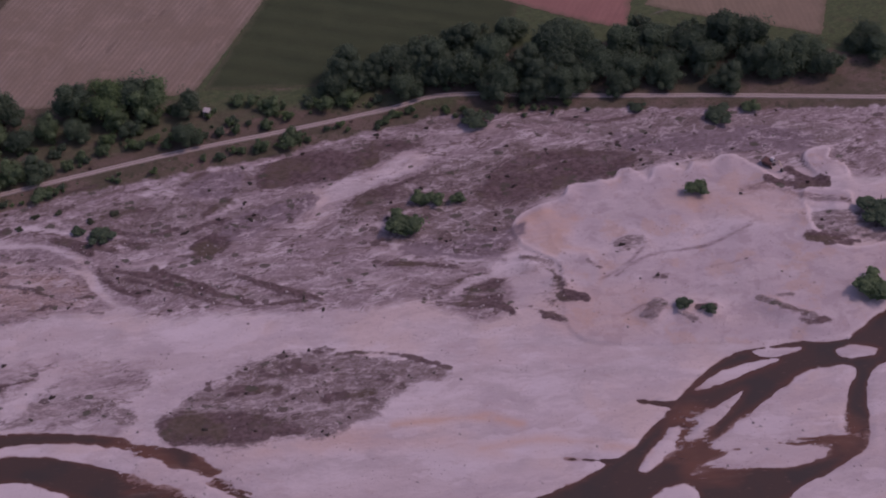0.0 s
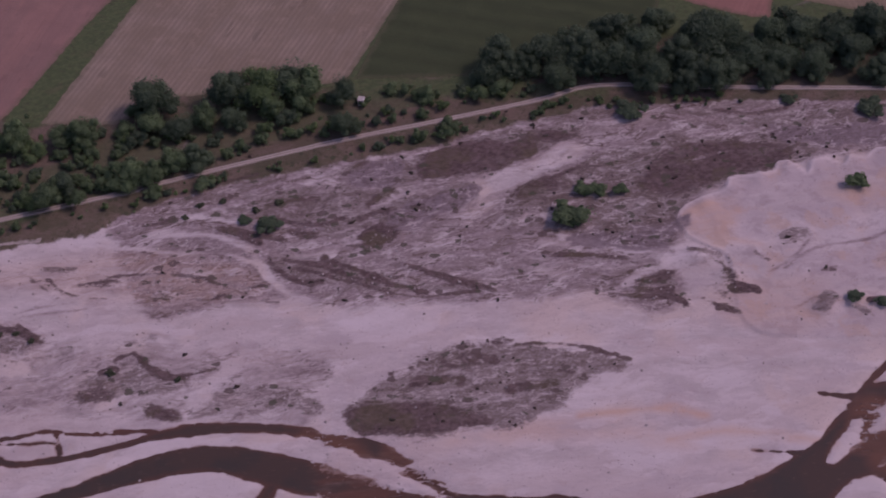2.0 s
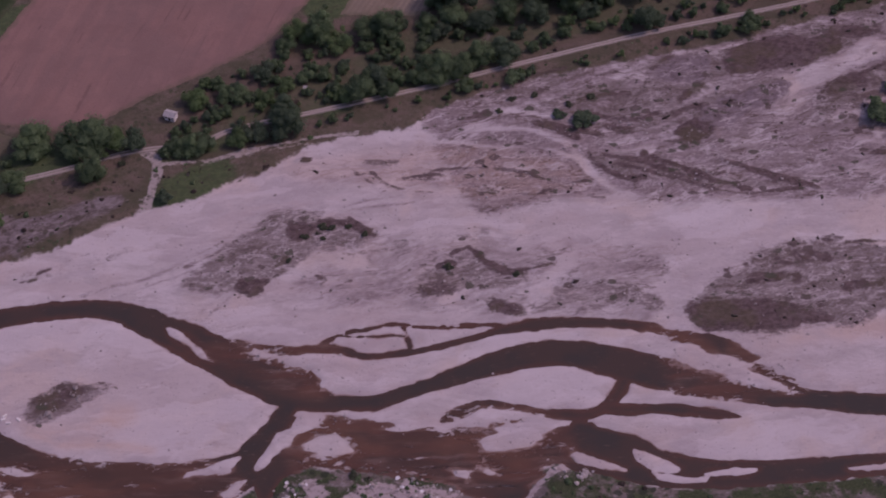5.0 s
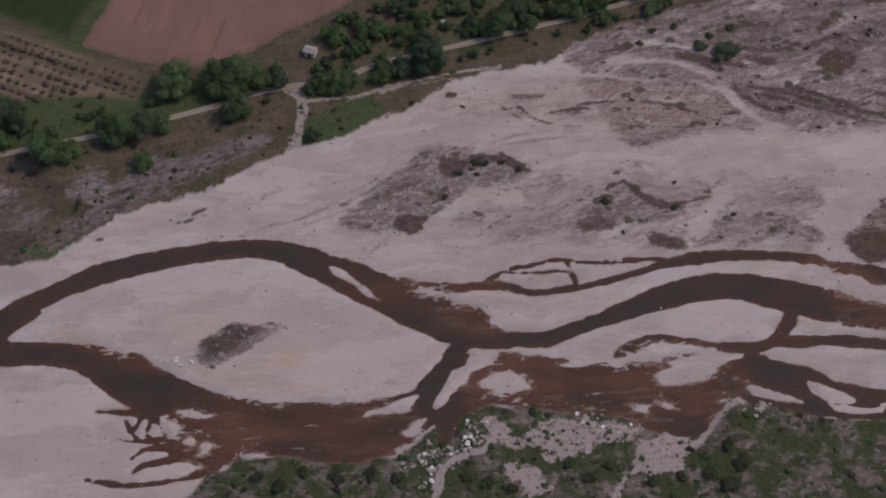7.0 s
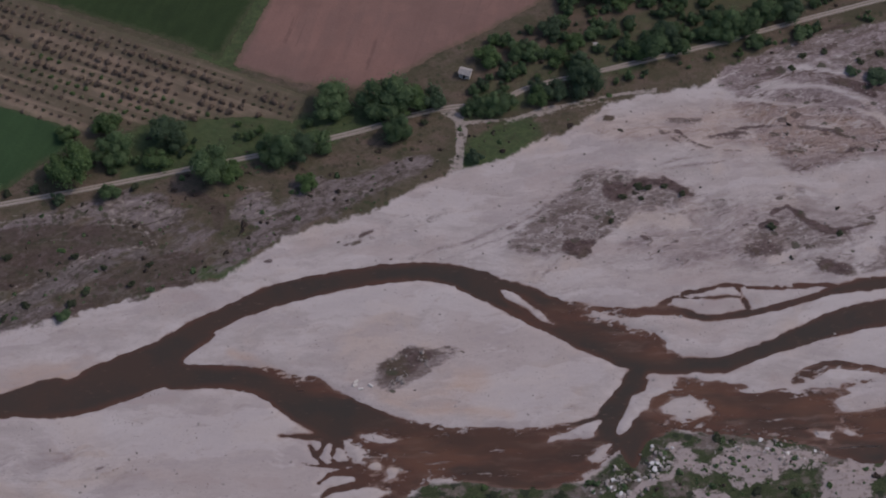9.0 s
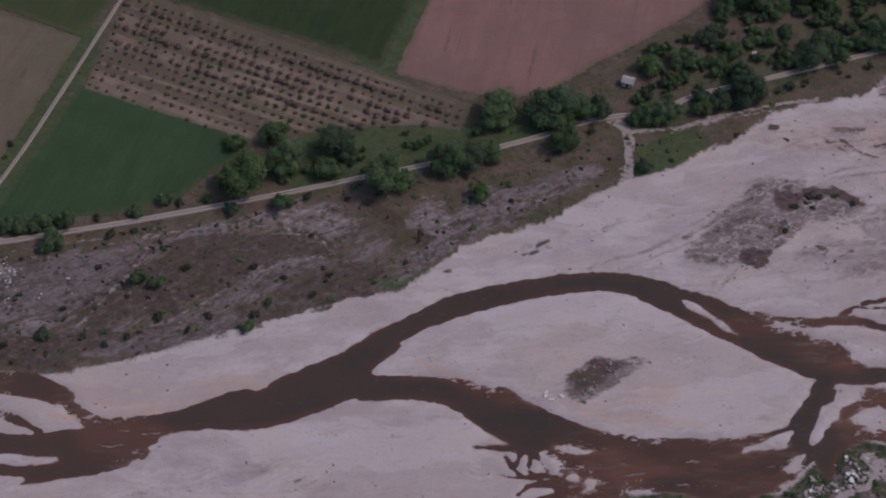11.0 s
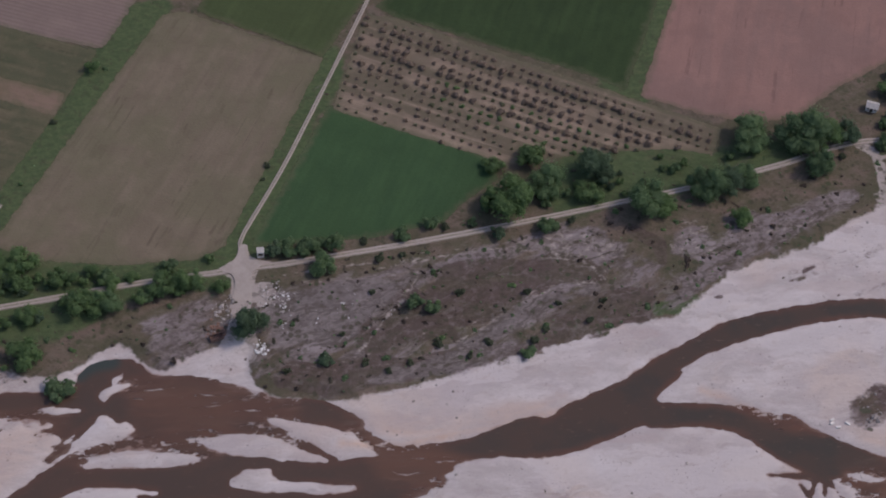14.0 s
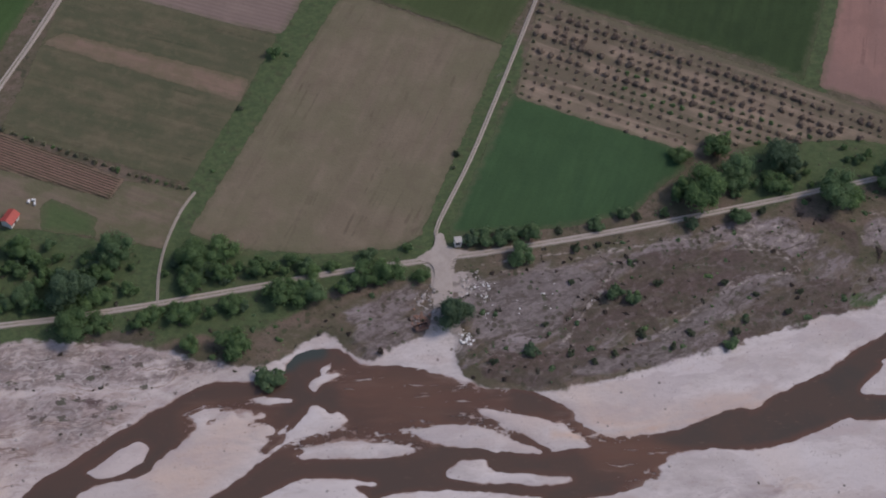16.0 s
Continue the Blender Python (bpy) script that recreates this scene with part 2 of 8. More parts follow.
BAR = {
    'wa': [(-320, 238), (-317.5, 240.5), (-314, 244), (-308.5, 248), (-305.5, 247.5), (-304.5, 246), (-306.5, 242), (-310.5, 239), (-315.5, 236.5), (-318.5, 237)],
    'wb': [(-324, 227), (-320, 233), (-313, 235.5), (-306, 237.5), (-302, 242.5), (-298, 247), (-292.5, 253), (-287, 257.5), (-282.5, 259.5), (-276, 259.5), (-275, 257.5), (-277, 255.5), (-273.5, 256), (-272.5, 254), (-274.5, 251.5), (-272, 251), (-269.5, 255), (-266.5, 258.5), (-264, 261.5), (-261, 262.5), (-257.5, 260), (-255.5, 261), (-252.5, 258.5), (-254.5, 256), (-259.5, 254), (-264, 252), (-269, 249), (-272.5, 246.5), (-277, 242.5), (-282, 237), (-288, 232.5), (-292, 227.5), (-300.5, 223.5), (-323, 222.5)],
    'wc': [(-266, 246.5), (-263, 249), (-256.5, 251), (-249, 252.5), (-241.5, 251.5), (-236, 250), (-239.5, 248.5), (-248.5, 247), (-259, 246), (-264.5, 245.5)],
    'wd': [(-276, 231.5), (-272, 235), (-265, 239), (-257.5, 240.5), (-248.5, 240), (-244.5, 239), (-250, 238), (-246.5, 234.5), (-248, 229), (-276, 227.5)],
    'we': [(-245, 233.5), (-239.5, 236.5), (-227, 238.5), (-215.5, 238.5), (-200, 237.5), (-209.5, 232.5), (-245, 230)],
    'wf': [(-236, 255.5), (-232, 257.5), (-226, 259), (-218.5, 258.5), (-210.5, 256), (-203, 253.5), (-199.5, 251.5), (-206, 251), (-217, 251.5), (-227.5, 252.5), (-233.5, 254)],
    'wg': [(-215.5, 263.5), (-209, 263.5), (-199.5, 262.5), (-193.5, 260), (-188, 255.5), (-193.5, 253), (-198, 252), (-204.5, 255.5), (-210.5, 259.5), (-215, 262)],
    'wh': [(-264, 267.5), (-263.5, 270.5), (-259, 273), (-255, 274), (-255.5, 271.5), (-259.5, 269.5), (-262.5, 266.5)],
    'wi': [(-261, 274), (-260, 275.5), (-258, 276.5), (-258, 274), (-260.5, 272.5)],
    'wj': [(-279, 263), (-274, 264), (-267.5, 263.5), (-274, 262), (-277.5, 262)],
    'wk': [(-293, 254.5), (-294, 256.5), (-292, 259), (-288, 259), (-289.5, 255.5), (-292, 253.5)],
    'tip': [(-109, 277), (-105.5, 281.5), (-100, 287.5), (-93.5, 291.5), (-85, 295.5), (-74, 298.5), (-72, 282.5), (-80, 281), (-86.5, 281.5), (-92.5, 278), (-102, 276.5)],
    'feeder_b1': [(-61.5, 254), (-58, 253), (-54.5, 250), (-56.5, 248), (-59.5, 249)],
    'feeder_b2': [(-57.5, 256.5), (-53, 257.5), (-49, 256.5), (-46.5, 255.5), (-49.5, 253.5), (-54.5, 254.5)],
    'feeder_b3': [(-54.5, 245.5), (-53.5, 248), (-52, 248.5), (-50, 245.5), (-52.5, 244.5)],
    'feeder_b4': [(-49.5, 244), (-48, 247), (-45, 245), (-45.5, 242), (-48.5, 242)],
    'feeder_b6': [(-57, 236.5), (-55, 239.5), (-51.5, 240), (-46, 239), (-49.5, 237), (-53.5, 235)],
    'gap_a': [(-4.5, 258), (1, 261.5), (9.5, 265), (6.5, 260.5), (0.5, 258.5)],
    'gap_b': [(5.5, 252), (8, 256), (12.5, 258), (11.5, 255), (8.5, 251.5)],
    'gap_c': [(75.5, 273), (78, 278), (83, 280.5), (89, 283), (98.5, 283), (96.5, 281), (92.5, 278), (89.5, 275.5), (83.5, 273)],
    'gap_d': [(63.5, 278.5), (67, 281.5), (73, 285), (74.5, 285.5), (73, 282.5), (68.5, 280)],
    'gap_e': [(74.5, 281.5), (77.5, 285), (81, 285.5), (86, 284), (81, 282.5), (76.5, 281)],
    'gap_g': [(26, 270.5), (28.5, 273.5), (32.5, 274), (37, 272), (40.5, 269.5), (36.5, 268), (30.5, 267), (27, 268.5)],
    'gap_h': [(68, 265), (71.5, 264.5), (74.5, 262.5), (72.5, 262), (69.5, 263.5)],
    'gap_i': [(75.5, 267), (78.5, 266.5), (81.5, 264.5), (78.5, 265)],
    'bar_f': [(-226, 243), (-221.5, 248), (-215.5, 248), (-212.5, 245), (-192.5, 244.5), (-197, 242), (-212.5, 241.5), (-221.5, 241.5)],
    'bar_j': [(-20, 308), (-16.5, 307.5), (-11, 303.5), (-6.5, 299.5), (-4.5, 297), (-8, 298), (-13, 302), (-18.5, 305.5)],
    'fork_bar': [(8, 301), (12, 300.5), (21, 300.5), (25, 298), (23.5, 297), (16, 298.5)],
    'bar_k': [(18.5, 273.5), (25.5, 278.5), (31.5, 280.5), (28, 276), (20, 267.5), (15, 260), (13.5, 261), (16.5, 269)],
    'bar_q': [(283, 347), (289.5, 353.5), (297.5, 358), (307.5, 360), (301, 356), (296, 353), (288, 348.5)],
    'bar_r': [(299.5, 362.5), (304, 364), (314, 365), (310.5, 362), (302.5, 360.5)],
    'bar_s': [(281, 329.5), (284.5, 337.5), (291, 342.5), (297, 347.5), (294, 342), (289.5, 335.5), (286, 331), (282.5, 329)],
    'bar_t': [(268, 317), (270.5, 324.5), (275.5, 330), (278.5, 333.5), (276.5, 326), (274, 320.5), (270, 316.5)],
    'bar_u': [(309.5, 350.5), (313.5, 355), (321.5, 358), (328.5, 357.5), (325.5, 347), (324.5, 337.5), (324, 334), (309.5, 332), (298.5, 328.5), (291.5, 325.5), (288, 327.5), (295.5, 336), (303.5, 344.5)],
    'bar_v': [(283, 318.5), (289.5, 324), (295.5, 325.5), (303, 329.5), (315.5, 329), (320.5, 327.5), (315, 323), (309, 320.5), (297, 320), (289, 320)],
    'bar_w': [(323.5, 364), (328.5, 367), (335.5, 365.5), (334, 363), (326.5, 361.5)],
    'bar_x': [(269.5, 305), (275.5, 311.5), (281.5, 313), (284.5, 308.5), (281.5, 299), (269.5, 298.5)],
    'bar_y': [(100.5, 273.5), (105, 273), (116, 269), (111.5, 268.5), (102, 270.5)],
    'bar_aa': [(117.5, 276), (122, 275), (131, 270.5), (125.5, 268.5), (119, 272)],
    'bar_bb': [(122.5, 269), (130, 268), (138, 268), (134.5, 266), (124, 266.5)],
    'bar_cc': [(176, 274), (185, 276.5), (191.5, 277.5), (186.5, 274.5)],
    'bar_z': [(136, 269), (145.5, 272), (152, 272), (148.5, 270), (139, 269)],
}
RILL = {     # narrow cuts across the bars
    'a': [(-264.5, 261, 0.9), (-268, 255.5, 0.8), (-271.5, 251, 0.8), (-274.5, 247.5, 1)],
    'b': [(-279.5, 254.5, 0.5), (-274.5, 257.5, 0.6), (-266.5, 260.5, 0.8)],
    'c': [(-214.5, 260.5, 0.5), (-206, 256.5, 0.8), (-198.5, 252, 0.8)],
    'd': [(-283, 258.5, 0.4), (-277, 258.5, 0.5), (-272.5, 259.5, 0.6)],
}
BANK_W = [(-386, 275), (-348.5, 276), (-326, 278.5), (-310.5, 278), (-298, 276), (-280.5, 274), (-274.5, 275.5), (-264, 283), (-258, 284), (-250, 277), (-240.5, 282.5), (-234.5, 287), (-229, 289), (-225, 289.5), (-222, 286.5), (-223, 278), (-213.5, 271.5), (-202.5, 270.5), (-193, 272.5), (-177, 278.5), (-152.5, 286.5), (-135.5, 292.5), (-122, 299)]
BANK_E = [(-162, 283), (-139.5, 292), (-116.5, 302), (-100.5, 307.5), (-90, 318.5), (-76, 327.5), (-61, 334.5), (-46.5, 344), (-37, 352), (-31, 354.5), (-19, 360), (-7, 368), (-8.5, 365.5), (-0.5, 371), (8.5, 378.5), (18, 385), (30, 389), (44.5, 393.5), (47.5, 399), (58.5, 405.5), (63.5, 409.5), (81, 417.5), (99, 424), (126, 433), (153.5, 443.5), (182, 455), (201, 463), (210.5, 462.5), (240.5, 466.5), (287, 469), (314.5, 470.5), (333, 471.5), (358.5, 472.5)]
SOUTH = [(-52, 224), (-47, 233), (-41, 237.5), (-35, 241), (-29, 242.5), (-23, 243.5), (-7.5, 242.5), (3, 243), (10, 248), (17.5, 258.5), (25, 261.5), (37.5, 262.5), (43.5, 263.5), (51.5, 263), (61, 261.5), (72, 260.5), (81.5, 256.5), (87.5, 256.5), (91, 263.5), (93, 266.5), (97, 268.5), (100.5, 270.5), (102.5, 268), (111.5, 266.5), (122.5, 264), (137.5, 264.5), (150, 266.5), (160.5, 267.5), (186, 272.5), (197, 274.5)]
PATCH = {
    'ochre_k': ('ochre', 0.2, [(-357, 273.5), (-318, 277), (-287, 273), (-301, 261), (-322, 245.5), (-350, 229)]),
    'pad': ('track', 1, [(-231, 317), (-229.5, 321), (-227.5, 321.5), (-226.5, 317.5), (-219.5, 317), (-219.5, 316), (-224, 314), (-225, 311.5), (-225, 301.5), (-223, 294.5), (-221.5, 286.5), (-223, 281.5), (-240.5, 279.5), (-233, 287.5), (-230.5, 293.5), (-230, 301), (-231, 310), (-235, 312), (-235, 313.5)]),
    'pad_b': ('track', 0.8, [(-224.5, 307), (-220, 310), (-217, 306.5), (-218, 302), (-222.5, 300.5)]),
    'bowl': ('brown', 1.15, [(-164.5, 315.5), (-154, 322), (-142, 323.5), (-132, 323.5), (-125.5, 320.5), (-123, 316.5), (-128.5, 315.5), (-137, 313.5), (-143.5, 309.5), (-153.5, 302), (-158, 299.5), (-164, 299), (-169.5, 302), (-167.5, 309.5)]),
    'mauve_e': ('mauve', 0.72, [(-219.5, 308), (-203, 311.5), (-177.5, 315.5), (-182.5, 308.5), (-189, 300), (-195, 291.5), (-204.5, 288.5), (-217, 288), (-219.5, 298)]),
    'mauve_f': ('mauve', 0.8, [(-127, 315.5), (-137, 311.5), (-147, 308.5), (-153.5, 304), (-160, 296.5), (-169, 288.5), (-178.5, 285), (-191, 278), (-184.5, 277), (-169, 281), (-156.5, 286.5), (-153.5, 294.5), (-145, 302), (-137, 306.5), (-124, 311.5)]),
    'brown_f': ('brown', 1, [(-213, 278.5), (-204, 281.5), (-194.5, 283.5), (-185, 286.5), (-189.5, 277), (-200, 273), (-209.5, 273)]),
    'brown_g': ('brown', 0.9, [(-191.5, 299.5), (-185.5, 306), (-181, 303.5), (-184, 294.5), (-188.5, 290), (-193, 288)]),
    'brown_h': ('brown', 0.8, [(-137, 306.5), (-120.5, 312.5), (-107, 315.5), (-110.5, 305), (-127.5, 298), (-137, 299.5)]),
    'pale_a': ('gravel', 1.3, [(-145.5, 326), (-140.5, 331), (-132, 334.5), (-122.5, 334), (-118, 329.5), (-110, 319.5), (-118, 322), (-127, 326), (-137, 326.5)]),
    'ochre_h': ('ochre', 0.45, [(-306, 237.5), (-298, 246.5), (-287, 256.5), (-275, 258.5), (-274.5, 250.5), (-284, 239.5), (-293.5, 230.5)]),
    'ochre_i': ('ochre', 0.6, [(-185.5, 263.5), (-170, 265.5), (-145.5, 272.5), (-135.5, 276.5), (-154, 266.5), (-178, 259.5)]),
    'island_a': ('scrub', 0.8, [(-18.5, 324), (-7.5, 341), (7.5, 355), (25, 356), (36.5, 350), (34, 342), (21, 334.5), (9, 321.5), (-4.5, 321.5)]),
    'island_b': ('scrub', 0.75, [(50.5, 330), (59.5, 342.5), (69.5, 343.5), (78.5, 338.5), (93.5, 343), (87.5, 332.5), (71, 327), (53, 325)]),
    'island_c': ('brown', 0.8, [(71, 325.5), (84.5, 323.5), (84, 319.5), (73, 321.5)]),
    'island_b2': ('brown', 0.8, [(50, 330.5), (58.5, 332.5), (65, 328), (58, 324.5), (52, 325.5)]),
    'island_d': ('scrub', 0.62, [(89.5, 328.5), (97, 337), (122.5, 333), (122.5, 325.5), (103, 322), (88, 323)]),
    'island_e': ('scrub', 0.85, [(132.5, 329.5), (145, 343), (156.5, 351.5), (171.5, 356), (190, 355.5), (213.5, 351), (201.5, 340), (189.5, 328.5), (173.5, 322), (157.5, 318), (141, 317.5), (134.5, 320.5)]),
    'island_e2': ('brown', 1, [(133, 329), (157, 331.5), (175, 326.5), (167, 322), (141, 318), (135, 320.5)]),
    'island_f': ('scrub', 1, [(-54.5, 274), (-48.5, 283.5), (-39, 285.5), (-31, 285.5), (-35, 280.5), (-44.5, 272.5), (-51, 272)]),
    'upper_bar': ('scrub', 0.3, [(4, 371.5), (16.5, 377.5), (33.5, 383), (51, 386), (69, 385.5), (85, 384.5), (94.5, 380), (100.5, 370), (88.5, 366.5), (64.5, 364), (45, 364), (34.5, 365.5), (18.5, 366.5), (7.5, 367.5)]),
    'upper_bar2': ('old', 0.5, [(4, 371.5), (16.5, 377.5), (33.5, 383), (51, 386), (69, 385.5), (85, 384.5), (94.5, 380), (100.5, 370), (88.5, 366.5), (64.5, 364), (45, 364), (34.5, 365.5), (18.5, 366.5), (7.5, 367.5)]),
    'swale': ('scrub', 0.85, [(98.5, 387.5), (120, 390), (138, 381.5), (162.5, 377), (152, 374), (131.5, 374), (110, 377)]),
    'old_bar': ('scrub', 0.85, [(64, 403.5), (60.5, 417), (113.5, 431.5), (157.5, 450), (184.5, 458), (207, 463), (215, 456), (194, 438.5), (173.5, 427), (157, 415.5), (140, 407), (121, 393.5), (98, 392.5), (83.5, 399.5)]),
    'old_bar2': ('brown', 0.9, [(141.5, 432), (160.5, 440.5), (179, 443), (169.5, 428.5), (148.5, 421.5)]),
    'old_bar3': ('brown', 0.3, [(115.5, 420.5), (137, 425), (156.5, 418), (140, 408.5), (120.5, 396), (101.5, 394)]),
    'old_flat': ('scrub', 0.95, [(171.5, 413.5), (188, 430), (214, 446), (241, 450), (268.5, 448.5), (274, 442), (256.5, 433), (242.5, 427), (230.5, 416), (228, 403.5), (223.5, 393.5), (191, 401.5), (173, 403.5)]),
    'old_flat2': ('brown', 0.95, [(212, 424.5), (223.5, 442), (241.5, 448), (263.5, 445.5), (260, 436), (242, 428.5), (230, 421.5), (217.5, 420.5)]),
    'far_flat': ('scrub', 0.75, [(218.5, 460.5), (240.5, 467), (287, 468.5), (314.5, 467), (332.5, 460.5), (328, 452), (305, 448.5), (268.5, 445.5), (241, 452.5)]),
    'pit_weeds': ('brown', 0.8, [(310, 438), (324, 436), (322, 430.5), (311.5, 431.5)]),
    'pit_side': ('scrub', 0.8, [(318, 420), (339, 423.5), (346, 409), (321, 410.5)]),
    'pit_side2': ('brown', 0.9, [(328.5, 398.5), (340.5, 402), (349, 399.5), (344, 383), (331.5, 389)]),
    'mound': ('scrub', 0.75, [(301.5, 383), (308, 384.5), (321, 379.5), (322.5, 374), (311, 371.5), (304.5, 378.5)]),
    'knoll': ('brown', 0.5, [(276.5, 384), (283, 385.5), (293, 379), (285, 376.5), (278, 378.5)]),
    'rubble': ('scrub', 0.75, [(206.5, 385.5), (223.5, 391), (227.5, 382), (221, 375.5), (210.5, 380.5)]),
    'rubble2': ('scrub', 0.5, [(223.5, 393.5), (237, 399), (244, 389.5), (245, 371), (235, 373), (230.5, 386.5)]),
    'streak': ('brown', 0.7, [(144, 385.5), (153.5, 383), (164.5, 376.5), (152.5, 378)]),
    'west_flat': ('scrub', 0.65, [(-346, 260), (-331.5, 262.5), (-308.5, 262.5), (-315, 251.5), (-329, 245.5), (-345.5, 256.5)]),
    'west_flat2': ('scrub', 0.7, [(-357.5, 274.5), (-318, 277.5), (-287, 274.5), (-294, 268.5), (-309, 264), (-346.5, 261.5)]),
    'old_zone': ('old', 1.1, [(48, 421.5), (112.5, 435), (184.5, 460.5), (240.5, 468.5), (314.5, 471), (354.5, 470), (356, 442.5), (331, 441.5), (313.5, 443.5), (287, 445.5), (269, 441.5), (256.5, 435.5), (240.5, 427), (230.5, 416), (226.5, 408.5), (229, 401), (223.5, 392.5), (227.5, 379.5), (221.5, 372), (211, 375), (194, 378), (168.5, 373), (143, 371.5), (126, 369.5), (100, 369.5), (64.5, 364.5)]),
    'old_zone2': ('old', 0.6, [(-17, 325), (7.5, 355.5), (36, 351), (54, 345.5), (95, 348.5), (125.5, 346.5), (129, 331.5), (121, 322.5), (80, 319.5), (46.5, 320), (9.5, 320.5)]),
    'old_west': ('old', 0.65, [(-360.5, 276), (-310.5, 278.5), (-281, 275), (-294, 268.5), (-301, 260.5), (-315, 249.5), (-328.5, 239), (-352.5, 225.5)]),
    'terrace': ('gravel', 0.5, [(-222, 308), (-167, 324.5), (-132, 334.5), (-113.5, 328.5), (-91.5, 320), (-107, 304.5), (-155.5, 283.5), (-202, 272.5), (-219.5, 277), (-242, 279), (-254, 286), (-237, 299)]),
    'terrace_dark': ('brown', 0.9, [(-167, 320.5), (-140.5, 324.5), (-127, 321.5), (-143.5, 316), (-156, 305), (-178, 291.5), (-191, 288.5), (-173, 311.5)]),
    'terrace_dark2': ('brown', 0.9, [(-214, 281), (-195, 284.5), (-155.5, 289), (-123.5, 299.5), (-139.5, 292), (-171, 281.5), (-202, 272.5), (-215, 275.5)]),
    'clearing': ('gravel', 1, [(70, 250), (74.5, 254.5), (79.5, 256.5), (84, 256), (83, 251), (81, 245), (75, 242.5), (70.5, 243), (68.5, 246)]),
    'south_stone': ('gravel', 0.8, [(28, 258), (34.5, 257.5), (37.5, 251.5), (44, 257.5), (53, 259.5), (64, 260.5), (72.5, 257.5), (65.5, 253), (59, 251), (57.5, 248), (47, 245), (42, 247.5), (34.5, 248), (29, 249)]),
    'south_stone2': ('gravel', 0.85, [(33, 244), (40, 244.5), (46, 241.5), (47.5, 235.5), (42, 234), (37.5, 237.5)]),
    'ochre_l': ('ochre', 0.5, [(276, 430), (288.5, 428), (300.5, 424.5), (312.5, 421), (309, 417.5), (295.5, 419), (283, 420), (272.5, 426)]),
    'ochre_m': ('ochre', 0.4, [(242.5, 385), (254.5, 383), (265, 374.5), (270, 368), (258.5, 365), (245.5, 366.5), (238, 374)]),
    'ochre_n': ('ochre', 0.6, [(229, 410), (232.5, 415), (242.5, 419), (245, 412), (241, 401.5), (235, 399), (230.5, 402.5)]),
    'mound_e': ('scrub', 0.85, [(302.5, 383), (311.5, 385.5), (320.5, 384), (322.5, 378.5), (317.5, 373), (309.5, 372.5), (304.5, 376.5)]),
    'mound_f': ('brown', 0.9, [(306, 377.5), (310.5, 376.5), (316, 375), (321.5, 379), (321, 375), (316, 372), (309.5, 372)]),
    'brown_j': ('brown', 0.95, [(144.5, 436.5), (149.5, 440.5), (160, 444), (171.5, 443.5), (177.5, 439), (172.5, 433.5), (162.5, 429), (152, 424.5), (146.5, 428.5)]),
    'brown_k': ('brown', 0.9, [(182, 446.5), (189.5, 448), (201, 446.5), (199.5, 443), (186.5, 442.5)]),
    'mauve_j': ('mauve', 0.9, [(136.5, 406.5), (141, 413.5), (153, 418), (163.5, 421), (157.5, 411.5), (146.5, 402.5), (141.5, 399.5)]),
    'brown_l': ('brown', 1.05, [(222.5, 429), (229, 440), (234, 445.5), (241.5, 448), (252.5, 447.5), (265, 443), (260, 438.5), (249, 434), (242, 431), (235, 425.5), (226.5, 421)]),
    'mauve_k': ('mauve', 0.8, [(191.5, 399.5), (201.5, 403.5), (217.5, 403), (226, 401), (225, 396.5), (213, 395), (198.5, 396)]),
    'brown_m': ('brown', 0.9, [(102, 402.5), (111.5, 404.5), (117, 401), (113.5, 395), (105.5, 395)]),
    'brown_n': ('brown', 0.8, [(84.5, 397), (95, 398.5), (100.5, 394), (91, 391.5)]),
    'brown_o': ('brown', 0.75, [(124, 406.5), (136.5, 408), (139.5, 402), (129, 399)]),
    'belt_grass': ('green', 0.5, [(-32, 377), (-21.5, 393.5), (10, 415), (54.5, 444.5), (118, 474), (163, 491.5), (167, 471), (119.5, 451), (82.5, 432.5), (30, 404.5), (-4, 388.5), (-26, 373.5)]),
    'upper_tint': ('ochre', 0.3, [(6.5, 373), (16.5, 377), (33.5, 382.5), (51, 385.5), (69, 385.5), (85.5, 384), (94.5, 379.5), (99.5, 370.5), (88.5, 367), (64.5, 364.5), (45, 364.5), (34, 366.5), (18, 367.5), (9, 368.5)]),
    'west_oval': ('brown', 0.9, [(-326, 260), (-322.5, 262.5), (-317.5, 261.5), (-316, 259), (-320.5, 256), (-325, 256.5)]),
    'west_oval2': ('brown', 0.6, [(-330, 280.5), (-316.5, 283.5), (-307, 282), (-309.5, 277.5), (-324.5, 275.5)]),
    'island_f2': ('brown', 0.85, [(-54.5, 279.5), (-49.5, 283.5), (-43, 284), (-36.5, 284), (-41, 279.5), (-44.5, 274.5), (-51.5, 274)]),
    'south_bar': ('old', 0.35, [(-170, 243), (-156.5, 247), (-135, 247.5), (-121, 246), (-119, 236.5), (-146, 232), (-167.5, 235)]),
    'scar_a': ('track', 0.5, [(-150, 326), (-144, 332), (-132.5, 334), (-120, 332.5), (-114, 326), (-122.5, 324.5), (-134.5, 325)]),
    'scar_b': ('track', 0.46, [(-103, 331.5), (-98.5, 336), (-98, 341.5), (-92, 341), (-88, 334.5), (-88, 329), (-94, 326.5), (-100, 327)]),
    'scar_c': ('gravel', 1.2, [(-82, 342.5), (-65, 348), (-48.5, 356), (-43, 353), (-57.5, 342), (-70.5, 333.5), (-83.5, 325), (-96, 315.5), (-99.5, 319.5), (-90.5, 326.5)]),
